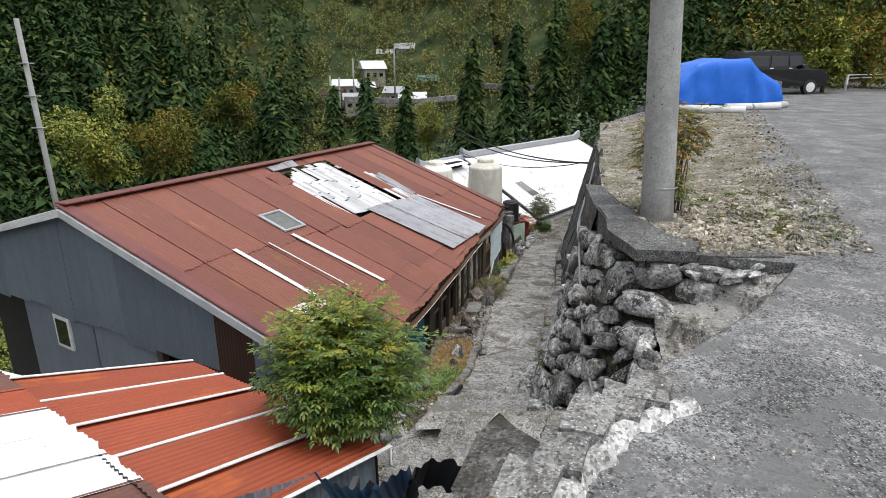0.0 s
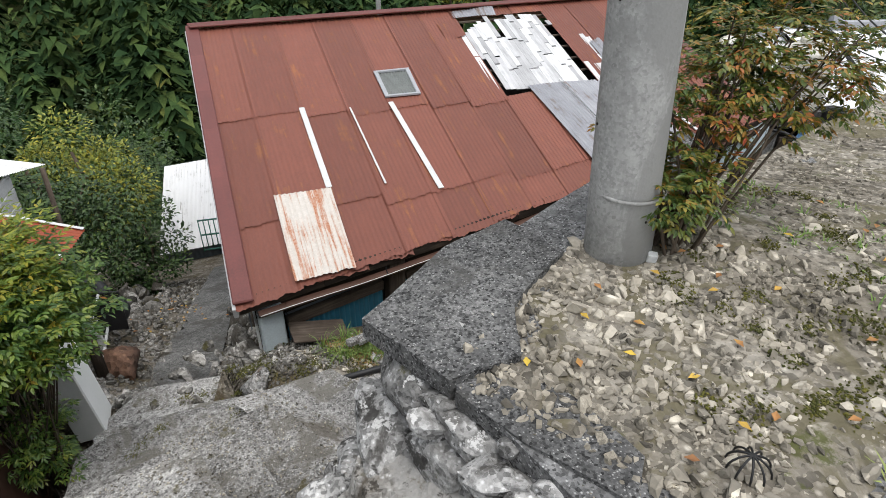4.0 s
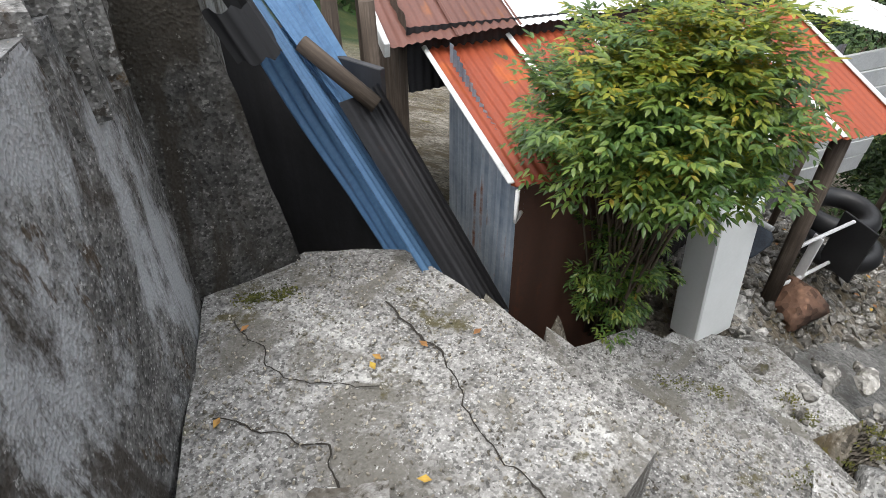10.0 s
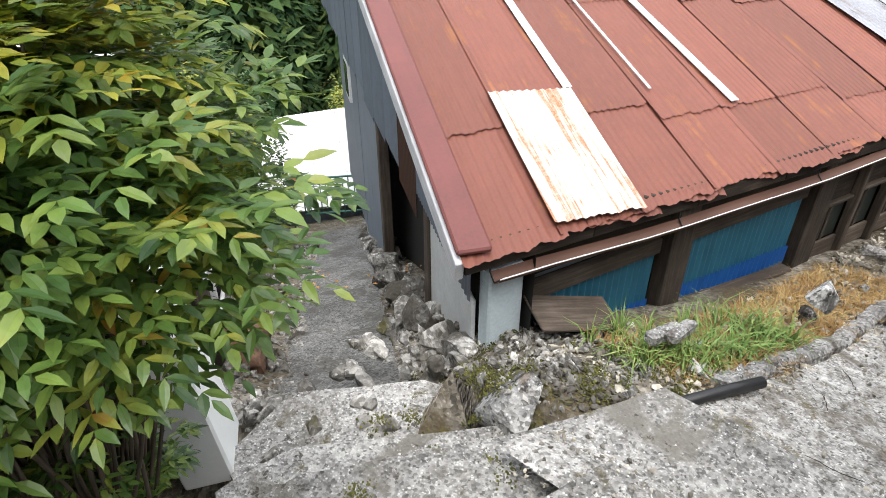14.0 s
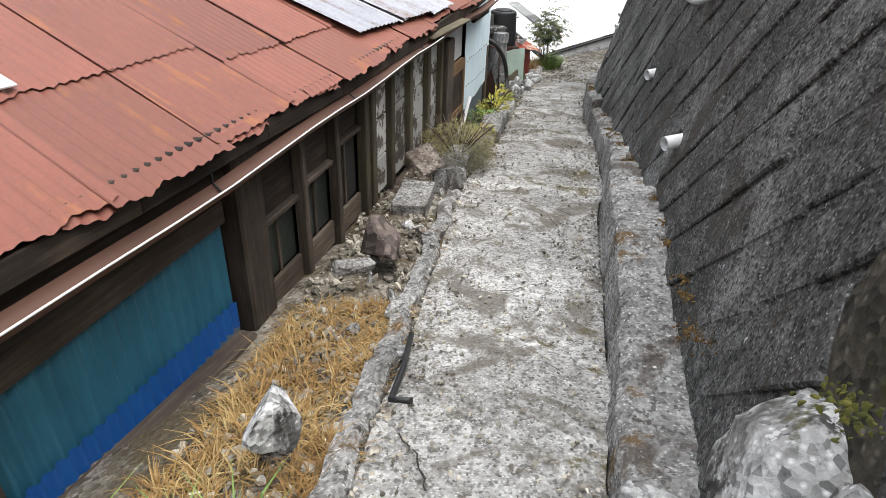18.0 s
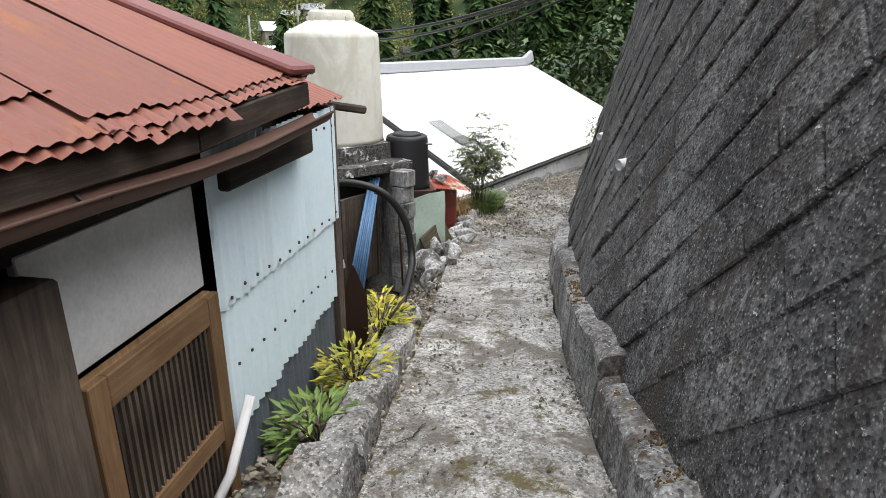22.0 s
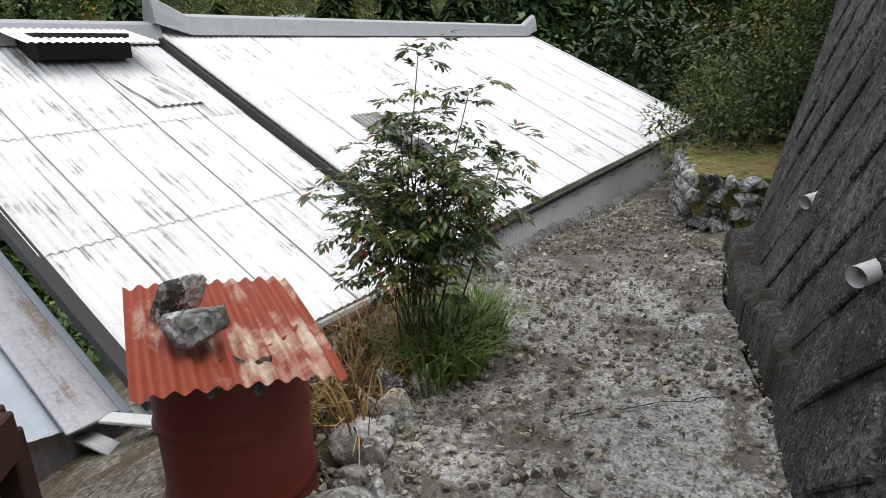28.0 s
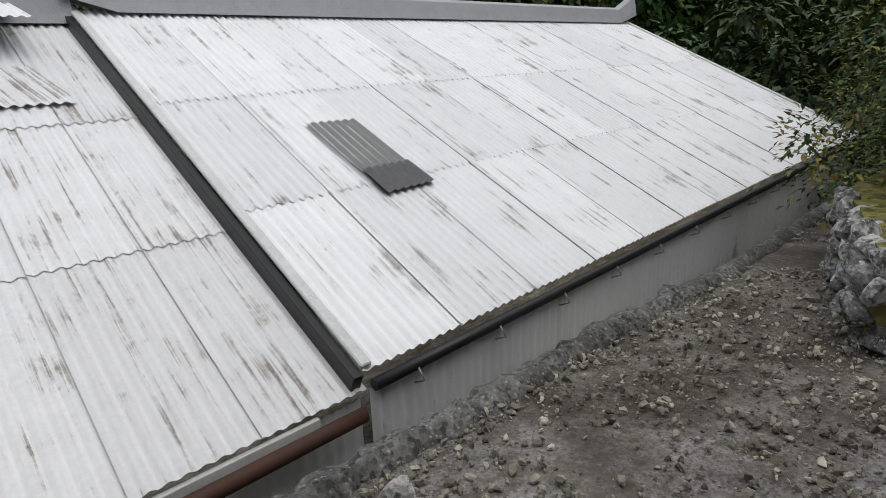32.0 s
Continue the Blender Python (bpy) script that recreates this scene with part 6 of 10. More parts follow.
# pale stones set in a row where the kerb begins
PALESTONE = speckled("pale_limestone", (0.24, 0.238, 0.23), (0.47, 0.465, 0.45), (0.68, 0.675, 0.66), fine=55, stain=(0.10, 0.095, 0.08), moss=(0.16, 0.15, 0.04), bumps=0.6, vary=0.2, stained=0.2)
for x, y, a, b, h in [(1.10, 6.42, 0.20, 0.26, 0.20), (1.07, 6.70, 0.17, 0.30, 0.22), (1.10, 6.98, 0.16, 0.30, 0.24), (1.14, 7.22, 0.20, 0.24, 0.20), (1.22, 7.45, 0.22, 0.20, 0.16), (1.27, 6.62, 0.20, 0.22, 0.18), (1.30, 6.94, 0.13, 0.16, 0.12), (1.31, 7.24, 0.17, 0.13, 0.11), (1.36, 7.66, 0.16, 0.22, 0.14), (1.34, 7.84, 0.20, 0.18, 0.20), (1.49, 7.98, 0.24, 0.20, 0.24), (1.20, 7.60, 0.12, 0.12, 0.10), (1.18, 7.78, 0.08, 0.09, 0.07)]:
    whole("stone", rock_bm((x, y, path_at(y)[2] + 0.25 * h), (a, b, h), 3, 0.24, Euler((_rs.uniform(-0.2, 0.2), _rs.uniform(-0.2, 0.2), _rs.uniform(-0.4, 0.4))).to_matrix()), PALESTONE, "pale worn stone set along the path edge", "stone", "edge stones")
# gravel round the pole and along the terrace
_vs, _fs = [], []
_rb = [bmesh.new() for _ in range(6)]
_shapes = []
for bm in _rb:
    add_rock(bm, (0, 0, 0), (1, 1, 0.6), 1, 0.35)
    me = bpy.data.meshes.new("gravel_stone")
    bm.to_mesh(me)
    bm.free()
    me.materials.append(GRAVEL)
    _shapes.append(me)


def on_gravel(x, y):
    return inside(_outer, x, y) and x < 3.9 + 0.42 * (y - 5) and y > 5.05 and (x - POLE.x) ** 2 + (y - POLE.y) ** 2 > 0.035 and not (x < 2.2 and y < 8.3)


def scatter(n, rect, size, ok, zf, seed, shapes=None):
    """Small stones joined into one sheet of loose stuff."""
    rng = np.random.RandomState(seed)
    vs, fs, base = [], [], 0
    geo = [(np.array([v.co[:] for v in me.vertices]), [tuple(p.vertices) for p in me.polygons]) for me in _shapes]
    c = t = 0
    while c < n and t < n * 12:
        t += 1
        x, y = rng.uniform(rect[0], rect[1]), rng.uniform(rect[2], rect[3])
        if not ok(x, y):
            continue
        s = size[0] + (size[1] - size[0]) * rng.rand() ** 2.5
        a = rng.uniform(0, 6.3)
        q, f = geo[rng.randint(len(geo))]
        R = np.array([[math.cos(a), -math.sin(a), 0], [math.sin(a), math.cos(a), 0], [0, 0, rng.uniform(0.6, 1.1)]])
        vs.append(q @ R.T * s + np.array([x, y, zf(x, y) + 0.18 * s]))
        fs += [tuple(i + base for i in p) for p in f]
        base += len(q)
        c += 1
    return (np.concatenate(vs).tolist() if vs else []), fs


_v, _f2 = scatter(2600, (2.05, 3.4, 5.1, 6.7), (0.018, 0.07), on_gravel, upper_z, 49)
mesh_from("gravel", _v, _f2, GRAVEL, None, "pale angular gravel heaped at the terrace edge", kind="stuff")
_v, _f2 = scatter(1500, (0.4, 6.0, 0.9, 9.0), (0.006, 0.026), lambda x, y: inside(_outer, x, y) and x > 0.75 + 0.55 * (y - 2.2), upper_z, 48)
mesh_from("grit", _v, _f2, GRAVEL, None, "scattered pale chippings on the road", kind="stuff")
_v, _f2 = scatter(9000, (1.7, 5.6, 5.0, 9.5), (0.010, 0.055), on_gravel, upper_z, 3)
mesh_from("gravel", _v, _f2, GRAVEL, None, "pale angular gravel scattered over the terrace", kind="stuff")
_v, _f2 = scatter(7000, (2.4, 12.0, 9.0, 22), (0.012, 0.075), lambda x, y: inside(_outer, x, y) and x < 3.9 + 0.42 * (y - 5), upper_z, 4)
mesh_from("gravel", _v, _f2, GRAVEL, None, "pale gravel verge beside the road", kind="stuff")
for k in range(150):
    x, y = _rs.uniform(2.2, 4.3), _rs.uniform(5.1, 7.4)
    if not on_gravel(x, y):
        continue
    ob = tagged(new("gravel_stone", _shapes[k % 6]), "pale angular stone lying in gravel", "stone", "gravel stones")
    s = _rs.uniform(0.05, 0.10)
    ob.matrix_basis = pose(x, y, upper_z(x, y) + 0.02, 0, 0, _rs.uniform(0, 360)) @ Matrix.Diagonal((s, s, s, 1))
for x, y, s in [(2.47, 5.78, 0.13), (2.55, 5.92, 0.12)]:
    ob = tagged(new("gravel_stone", _shapes[1]), "fist-sized grey stone beside the edging slab", "stone", "gravel stones")
    ob.matrix_basis = pose(x, y, upper_z(x, y) + 0.04) @ Matrix.Diagonal((s, s, s, 1))
whole("tile_fragment", box((0.05, 0.04, 0.05), pose(2.58, 6.37, upper_z(2.58, 6.37) + 0.03, 10, 5, 30), 0.004), WHITEPAINT, "small white tile fragment lying in gravel", "tile")

# grey hose hanging round the stone wall
_h = [V(1.93, 8.0, -0.55), V(1.72, 7.0, -0.75), V(1.58, 6.2, -1.0), V(1.48, 5.5, -1.35), V(1.50, 5.0, -1.62), V(1.75, 4.72, -1.70), V(2.1, 4.62, -1.42), V(2.35, 4.74, -1.12)]
whole("hose", tube(_h, 0.014, 7), GREYCABLE, "grey hose looped over a rubble stone wall", "hose")
# dark wire cage lying at the road edge
_cg = thing("wire_cage", (3.3, 5.35, -0.05), "small crumpled dark wire cage at the road edge", "cage")
for k in range(5):
    a = k / 5 * math.pi
    part("hoop", tube([V(3.30 + 0.07 * math.cos(t) * math.cos(a), 5.30 + 0.07 * math.cos(t) * math.sin(a), -0.06 + 0.06 * math.sin(t)) for t in steps(0, math.pi, 10)], 0.004, 5), CABLE, _cg)

# broken pale mortar ridge along the road edge
PALEMORTAR = speckled("pale_mortar", (0.20, 0.195, 0.18), (0.46, 0.455, 0.44), (0.70, 0.695, 0.68), fine=70, stain=(0.16, 0.15, 0.13), stained=0.25, bumps=0.8)
for k, (x, y) in enumerate([(0.36, 1.98), (0.55, 2.22), (0.72, 2.46), (0.93, 2.64), (1.10, 2.74)]):
    part("mortar_lump", rough_slab([(x - 0.16, y - 0.13), (x + 0.05, y - 0.2), (x + 0.17, y + 0.08), (x - 0.02, y + 0.17)], -0.5, -0.045 - 0.02 * (k % 2), 0.06, 0.03, 0.03, 40 + k), KERBMAT, _stair, "broken grey mortar on the wall top")
_mp = [V(0.20, 1.66, 0), V(0.374, 1.87, 0), V(0.571, 2.08, 0), V(0.739, 2.277, 0), V(0.911, 2.433, 0), V(1.083, 2.545, 0), V(1.30, 2.66, 0)]
bm = bmesh.new()
_sec = []
for s in steps(0, len(_mp) - 1.001, 90):
    i = int(s)
    p = _mp[i].lerp(_mp[i + 1], s - i)
    d = (_mp[i + 1] - _mp[i]).normalized()
    n = V(-d.y, d.x, 0)
    e = noise.noise(V(p.x * 6, p.y * 6, 1)) * 0.035
    w = 0.055 + 0.03 * noise.noise(V(p.x * 9, p.y * 9, 4)) + 0.02 * (s < 2)
    _sec.append([bm.verts.new(p + n * (e + w * a) + V(0, 0, z + 0.018 * noise.noise(V(p.x * 16, p.y * 16, 3 * a)))) for a, z in ((-1.5, -0.14), (-1.0, -0.105), (-0.4, -0.085), (0.3, -0.09), (1.0, -0.13), (1.6, -0.22), (1.9, -0.34))])
for a, b in zip(_sec, _sec[1:]):
    for i in range(6):
        bm.faces.new((a[i], b[i], b[i + 1], a[i + 1])).smooth = True
part("mortar_ridge", bm, PALEMORTAR, _stair, "pale broken mortar ridge along the road edge")

# ---- parked car under a tarpaulin, a black minivan, rail and logs ----
_c = thing("covered_car", (9.6, 21.6, 0), "parked car hidden under a bright blue tarpaulin", "car")
bm = bmesh.new()
_tx = [(-2.0, 0.10, 0.62), (-1.95, 0.75, 0.8), (-1.3, 1.30, 0.72), (-0.4, 1.50, 0.70), (0.7, 1.46, 0.70), (1.25, 1.05, 0.78), (1.9, 0.72, 0.82), (2.05, 0.08, 0.7)]
_rows = []
for i, s in enumerate(steps(0, len(_tx) - 1, 34)):
    k = min(int(s), len(_tx) - 2)
    a, b = _tx[k], _tx[k + 1]
    f = smooth01(s - k)
    x, zt, hw = (a[q] + (b[q] - a[q]) * f for q in range(3))
    row = []
    for j in range(25):
        t = j / 24 * 2 - 1
        flare = 1 + 0.10 * max(0, abs(t) - 0.62) * 4
        yy = hw * flare * math.copysign(min(1, abs(t) / 0.62), t) if abs(t) < 0.62 else hw * (1 + 0.25 * (abs(t) - 0.62)) * math.copysign(1, t)
        z = zt if abs(t) < 0.55 else zt * max(0.0, 1 - (abs(t) - 0.55) / 0.45) ** 0.75
        p = V(x, yy, max(0.02, z))
        p += 0.07 * noise.noise_vector(V(x * 1.6, yy * 1.6, z * 2.2)) + V(0, 0.03 * math.sin(9 * x + 3 * z), 0)
        p.z = max(0.01, p.z)
        row.append(bm.verts.new(pose(9.6, 21.7, -0.02, 0, 0, 12) @ p))
    _rows.append(row)
for a, b in zip(_rows, _rows[1:]):
    for j in range(24):
        bm.faces.new((a[j], a[j + 1], b[j + 1], b[j])).smooth = True
part("tarpaulin", bm, BLUETARP, _c, smooth=True)
for x in (-1.2, 1.25):
    part("wheel", tube([pose(9.6, 21.7, 0, 0, 0, 12) @ V(x, -0.68, 0.28), pose(9.6, 21.7, 0, 0, 0, 12) @ V(x, -0.5, 0.28)], 0.28, 20), BLACKPLASTIC, _c)

CARPAINT = plain("black_car_paint", (0.006, 0.006, 0.008), 0.16, var=0.05, spec=0.35)
GLASSDARK = plain("tinted_car_glass", (0.010, 0.011, 0.013), 0.05, var=0.05, spec=0.5)
_mv = thing("minivan", (14.0, 26.8, 0), "black boxy minivan parked across the road end", "car")
_cm = pose(14.2, 27.0, upper_z(14, 27), 0, 0, 8)
_prof = [(-2.0, 0.35), (-2.05, 0.8), (-2.03, 1.06), (-1.82, 1.72), (-0.2, 1.78), (0.62, 1.70), (1.10, 1.08), (1.80, 1.00), (2.05, 0.80), (2.05, 0.35)]
bm = bmesh.new()
_ring = []
for sy, tuck in ((-1, 0.0), (-1, 1.0), (1, 1.0), (1, 0.0)):
    _ring.append([bm.verts.new(_cm @ V(x, sy * (0.84 if tuck == 0 else 0.60) * (1.0 if z < 1.0 else 1 - 0.12 * (z - 1.0)), z + (0.0 if tuck == 0 else (0.05 if z > 0.9 else 0)))) for x, z in _prof])
n = len(_prof)
for a, b in zip(_ring, _ring[1:]):
    for i in range(n - 1):
        bm.faces.new((a[i], a[i + 1], b[i + 1], b[i])).smooth = False
for _r in (_ring[0], _ring[-1]):
    bm.faces.new([_r[i] for i in (0, 1, 2, 6, 7, 8, 9)]), bm.faces.new([_r[i] for i in (2, 3, 4, 5, 6)])
bmesh.ops.recalc_face_normals(bm, faces=bm.faces)
part("body", bm, CARPAINT, _mv)
for x0, x1 in ((-1.65, -0.75), (-0.65, 0.1), (0.18, 0.75)):
    part("window", box((x1 - x0, 0.012, 0.42), _cm @ pose((x0 + x1) / 2, -0.815, 1.36, -7, 0, 0), 0.004), GLASSDARK, _mv)
part("windscreen", box((0.72, 1.25, 0.012), _cm @ pose(0.90, 0, 1.43, 0, 48, 0), 0.004), GLASSDARK, _mv)
for x in (-1.25, 1.28):
    w = part("wheel", tube([_cm @ V(x, -0.87, 0.31), _cm @ V(x, -0.66, 0.31)], 0.31, 24), BLACKPLASTIC, _mv)
    part("rim", lathe([(0.0, 0.012), (0.05, 0.014), (0.17, 0.002), (0.2, 0.0)], (0, 0, 0), 20), PVC, w, "silver wheel rim")
    r = w.children[0]
    r.matrix_parent_inverse = Matrix.Identity(4)
    r.matrix_basis = _cm @ pose(x, -0.875, 0.31, 90, 0, 0)
part("headlight", box((0.3, 0.06, 0.14), _cm @ pose(1.85, -0.78, 0.85, 0, 0, 12), 0.02), PVC, _mv)
part("mirror", box((0.14, 0.16, 0.16), _cm @ pose(0.72, -0.94, 1.15), 0.03), CARPAINT, _mv)
for x in (-0.6, 0.25):
    part("door_handle", box((0.16, 0.02, 0.03), _cm @ pose(x, -0.85, 1.08), 0.005), PVC, _mv)

_gr = thing("guard_rail", (18.5, 29.5, 0), "white steel guard rail along the road", "rail")
for a, b in (((16.6, 28.1), (18.2, 29.0)), ((19.0, 29.3), (23.0, 31.2)), ((23.0, 31.2), (30, 34))):
    for z in (0.52, 0.66):
        part("rail_beam", beam((*a, z), (*b, z), 0.10, 0.04, 0.02), WHITEPAINT, _gr)
    part("post", tube([(*a, -0.3), (*a, 0.75)], 0.06, 10), WHITEPAINT, _gr)
for k, (x, y, a) in enumerate([(9.6, 19.0, 8), (8.0, 18.2, -20), (7.2, 18.6, 12), (10.3, 19.4, 30)]):
    m = pose(x, y, upper_z(x, y) + 0.1, 90, 0, 90 + a)
    whole("log", tube([m @ V(0, 0, z) for z in (-0.9, -0.3, 0.3, 0.9)], 0.11, 10), GREYBOARD, "weathered log lying beside the parked car", "log", "logs")
whole("leaning_panel", box((0.55, 0.05, 0.8), pose(11.6, 21.6, 0.35, -12, 10, 20), 0.01), KERBMAT, "grey concrete panel leaning beside the covered car", "panel")

# ---- red-roofed house: roof details ----
# ridge cap and rakes
for k in range(8):
    a, b = roofA(k / 8, 1.0, 0.07), roofA((k + 1) / 8 + 0.005, 1.0, 0.07)
    part("ridge_cap", beam(a, b, 0.26, 0.035, 0.012), MAROON, houseA)
for k in range(6):
    a, b = roofA(0.006, k / 6, 0.035), roofA(0.006, (k + 1) / 6 + 0.01, 0.035)
    part("rake_flashing", beam(a, b, 0.20, 0.04, 0.012), MAROON, houseA)
    a, b = roofA(0.994, k / 6, 0.035), roofA(0.994, (k + 1) / 6 + 0.01, 0.035)
    part("rake_flashing", beam(a, b, 0.16, 0.04, 0.012), MAROON, houseA)
# barge boards under the gable edge
for q in (0.0,):
    a, b = roofA(0.0, 0.0, -0.07), roofA(0.0, 1.0, -0.07)
    part("barge_board", beam(a + V(-0.02, -0.03, 0), b + V(-0.02, -0.03, 0), 0.05, 0.13, 0.006), GREYBOARD, houseA)
# other slope of the roof
A_WS, A_WN = A_RS + (A_RS - A_ES) * 0.92 + V(0, 0, -2 * 1.35), A_RN + (A_RN - A_EN) * 0.92 + V(0, 0, -2 * 1.15)
A_WS.z, A_WN.z = -2.0, -2.1
for i in range(10):
    u0, u1 = i / 10 - 0.003, (i + 1) / 10 + 0.003
    q = [A_RS.lerp(A_RN, u0), A_RS.lerp(A_RN, u1), A_WS.lerp(A_WN, u1), A_WS.lerp(A_WN, u0)]
    part("roof_sheet", corrugated(q, 0.063, 0.006, 2, 0.0, seg=4), REDROOF, houseA)
part("barge_board", beam(A_RS + V(-0.02, -0.03, -0.07), A_WS + V(-0.02, -0.03, -0.07), 0.05, 0.13, 0.006), GREYBOARD, houseA)

# patches, strips and skylight on the near slope
# (u, v) corners: upper left, upper right, lower right, lower left
roof_patch("rust_patch", [(0.067, 0.243), (0.144, 0.228), (0.142, -0.004), (0.066, 0.006)], RUSTY, 0.045, "white rust-streaked replacement sheet")
roof_patch("zinc_patch", [(0.556, 0.47), (0.640, 0.45), (0.672, 0.03), (0.580, 0.05)], GALV, 0.05, "shiny patched zinc sheet")
roof_patch("zinc_patch", [(0.630, 0.45), (0.705, 0.42), (0.735, 0.015), (0.660, 0.03)], GALV, 0.062, "shiny patched zinc sheet")
roof_patch("zinc_patch", [(0.695, 0.42), (0.772, 0.39), (0.790, 0.005), (0.725, 0.01)], GALV, 0.054, "shiny patched zinc sheet")
for (u0, v0), (u1, v1), w in (((0.142, 0.54), (0.142, 0.23), 0.075), ((0.287, 0.505), (0.300, 0.14), 0.075), ((0.217, 0.51), (0.222, 0.20), 0.025), ((0.778, 0.40), (0.832, 0.055), 0.06), ((0.63, 0.47), (0.66, 0.03), 0.02)):
    part("joint_strip", beam(roofA(u0, v0, 0.055), roofA(u1, v1, 0.04), w, 0.012, 0.003), WHITEPAINT, houseA, "pale flashing strip over a sheet joint")
# skylight
_sk = [roofA(u, v, 0.05) for u, v in ((0.286, 0.655), (0.345, 0.65), (0.343, 0.525), (0.286, 0.535))]
bm = bmesh.new()
for a, b in zip(_sk, _sk[1:] + _sk[:1]):
    m, L = beam_m(a, b)
    add_box(bm, (0.06, 0.03, L + 0.04), m, 0.004)
_skf = part("skylight", bm, RIDGEGREY, houseA, "grey-framed ribbed skylight")
part("pane", corrugated(_sk, 0.05, 0.008, 1, -0.01, seg=4), plain("clouded_ribbed_plastic", (0.15, 0.16, 0.15), 0.4, var=0.2), _skf, "clouded ribbed plastic panel")
# laid-bare roof boards with a hole
for i in range(27):
    u0 = 0.490 + i * 0.0107
    lo = 0.485 - 0.36 * max(0, u0 - 0.49)
    hi = 0.82 + 1.5 * (u0 - 0.49) if u0 < 0.572 else 0.945 - 0.25 * (u0 - 0.572) if u0 < 0.68 else 0.92 - 2.4 * (u0 - 0.68)
    v = lo
    while v < hi - 0.04:
        v1 = min(hi, v + random.uniform(0.10, 0.22))
        gone = 0.685 < u0 < 0.757 and 0.48 < (v + v1) / 2 < 0.80
        if not gone and random.random() > 0.05:
            a, b = roofA(u0 + 0.005, v, 0.012 + random.uniform(0, 0.014)), roofA(u0 + 0.005, v1 - 0.006, 0.012 + random.uniform(0, 0.014))
            m, L = beam_m(a, b)
            part("roof_board", box((0.092, 0.014, L), m, 0.003), GREYBOARD, houseA)
        v = v1
for v in (0.44, 0.52, 0.60, 0.68, 0.76, 0.84, 0.92):
    part("batten", beam(roofA(0.485, v, -0.03), roofA(0.785, v, -0.03), 0.05, 0.03, 0.004), OLDWOOD, houseA)
# added black sheet, painted as the attic's shade behind the hole
bm = bmesh.new()
_q = [roofA(u, v, -0.45) for u, v in ((0.42, 0.30), (0.9, 0.30), (0.9, 0.99), (0.42, 0.99))]
bm.faces.new([bm.verts.new(p) for p in _q])
part("attic_floor", bm, SHADEBLACK, houseA)
for u0, u1, v0, v1, mt in ((0.455, 0.50, 0.80, 0.90, REDROOF), (0.765, 0.79, 0.42, 0.66, GALV), (0.50, 0.60, 0.93, 0.975, GALV)):
    q = [roofA(u0, v1, 0.03), roofA(u1, v1, 0.09), roofA(u1, v0, 0.05), roofA(u0, v0, 0.02)]
    part("loose_sheet", corrugated(q, 0.063, 0.008, 3, 0, seg=4, warp=0.04), mt, houseA, "lifted torn roof sheet")

# ---- walls ----
WA0, WA1 = V(-1.15, 6.45, 0), V(1.5, 15.4, 0)
WD = (WA1 - WA0).normalized()
WNRM = V(WD.y, -WD.x, 0)


def wa(s, z, out=0.0):
    p = WA0 + WD * s + WNRM * out
    return V(p.x, p.y, z)


def wall_panel(name, s0, s1, z0, z1, material, out=0.0, t=0.03, label="", bevel=0.004):
    m, L = beam_m(wa((s0 + s1) / 2, z0, out), wa((s0 + s1) / 2, z1, out), up=WD)
    bm = bmesh.new()
    x = WD
    mm = Matrix((x, WNRM, V(0, 0, 1))).transposed().to_4x4()
    mm.translation = wa((s0 + s1) / 2, (z0 + z1) / 2, out)
    add_box(bm, (s1 - s0, t, z1 - z0), mm, bevel)
    return part(name, bm, material, houseA, label)


def wall_sheet(name, s0, s1, zt0, zt1, zb, material, out=0.02, label="", ragged=0.0, wave=0.063):
    q = [wa(s0, zt0, out), wa(s1, zt1, out), wa(s1, zb, out), wa(s0, zb, out)]
    return part(name, corrugated(q, wave, 0.010, 2, 0, ragged=ragged, seg=6), material, houseA, label)


# black backing panel: interior shade behind the wall gaps, put in as colour
wall_panel("inner_wall", 0.05, 9.4, -4.2, -2.2, SHADEBLACK, -0.16, 0.05)
wall_panel("wall_plate", 0.0, 9.4, -2.42, -2.24, DARKWOOD, -0.04, 0.10)
# blue sheets between posts, with a lintel and a sill board
for s0, s1 in ((0.30, 1.48), (1.80, 3.16)):
    wall_sheet("blue_panel", s0, s1, -2.60, -2.60, -3.22, TEALWALL, -0.03, "faded teal corrugated wall sheet")
    wall_sheet("blue_band", s0, s1, -2.97 - 0.04 * s0, -2.97 - 0.04 * s1, -3.26, BLUEWALL, -0.008, "deep blue band of a corrugated wall sheet")
    wall_panel("lintel", s0, s1, -2.62, -2.50, OLDWOOD, -0.02, 0.07)
    wall_panel("upper_board", s0, s1, -2.50, -2.40, GREYSHEET, -0.06, 0.02)
    m, L = beam_m(wa(s0, -3.02 - 0.09 * s0, 0.05), wa(s1, -3.02 - 0.09 * s1, 0.05))
    part("sill_board", box((0.11, 0.05, L), m, 0.01), OLDWOOD, houseA)
    wall_sheet("skirt_sheet", s0, s1, -3.10, -3.22, -4.0, GREYSHEET, -0.01, "grey corrugated skirting sheet")
for s, w in ((1.64, 0.22), (3.33, 0.24)):
    wall_panel("post", s - w / 2, s + w / 2, -4.0, -2.25, OLDWOOD, 0.0, 0.14, bevel=0.012)
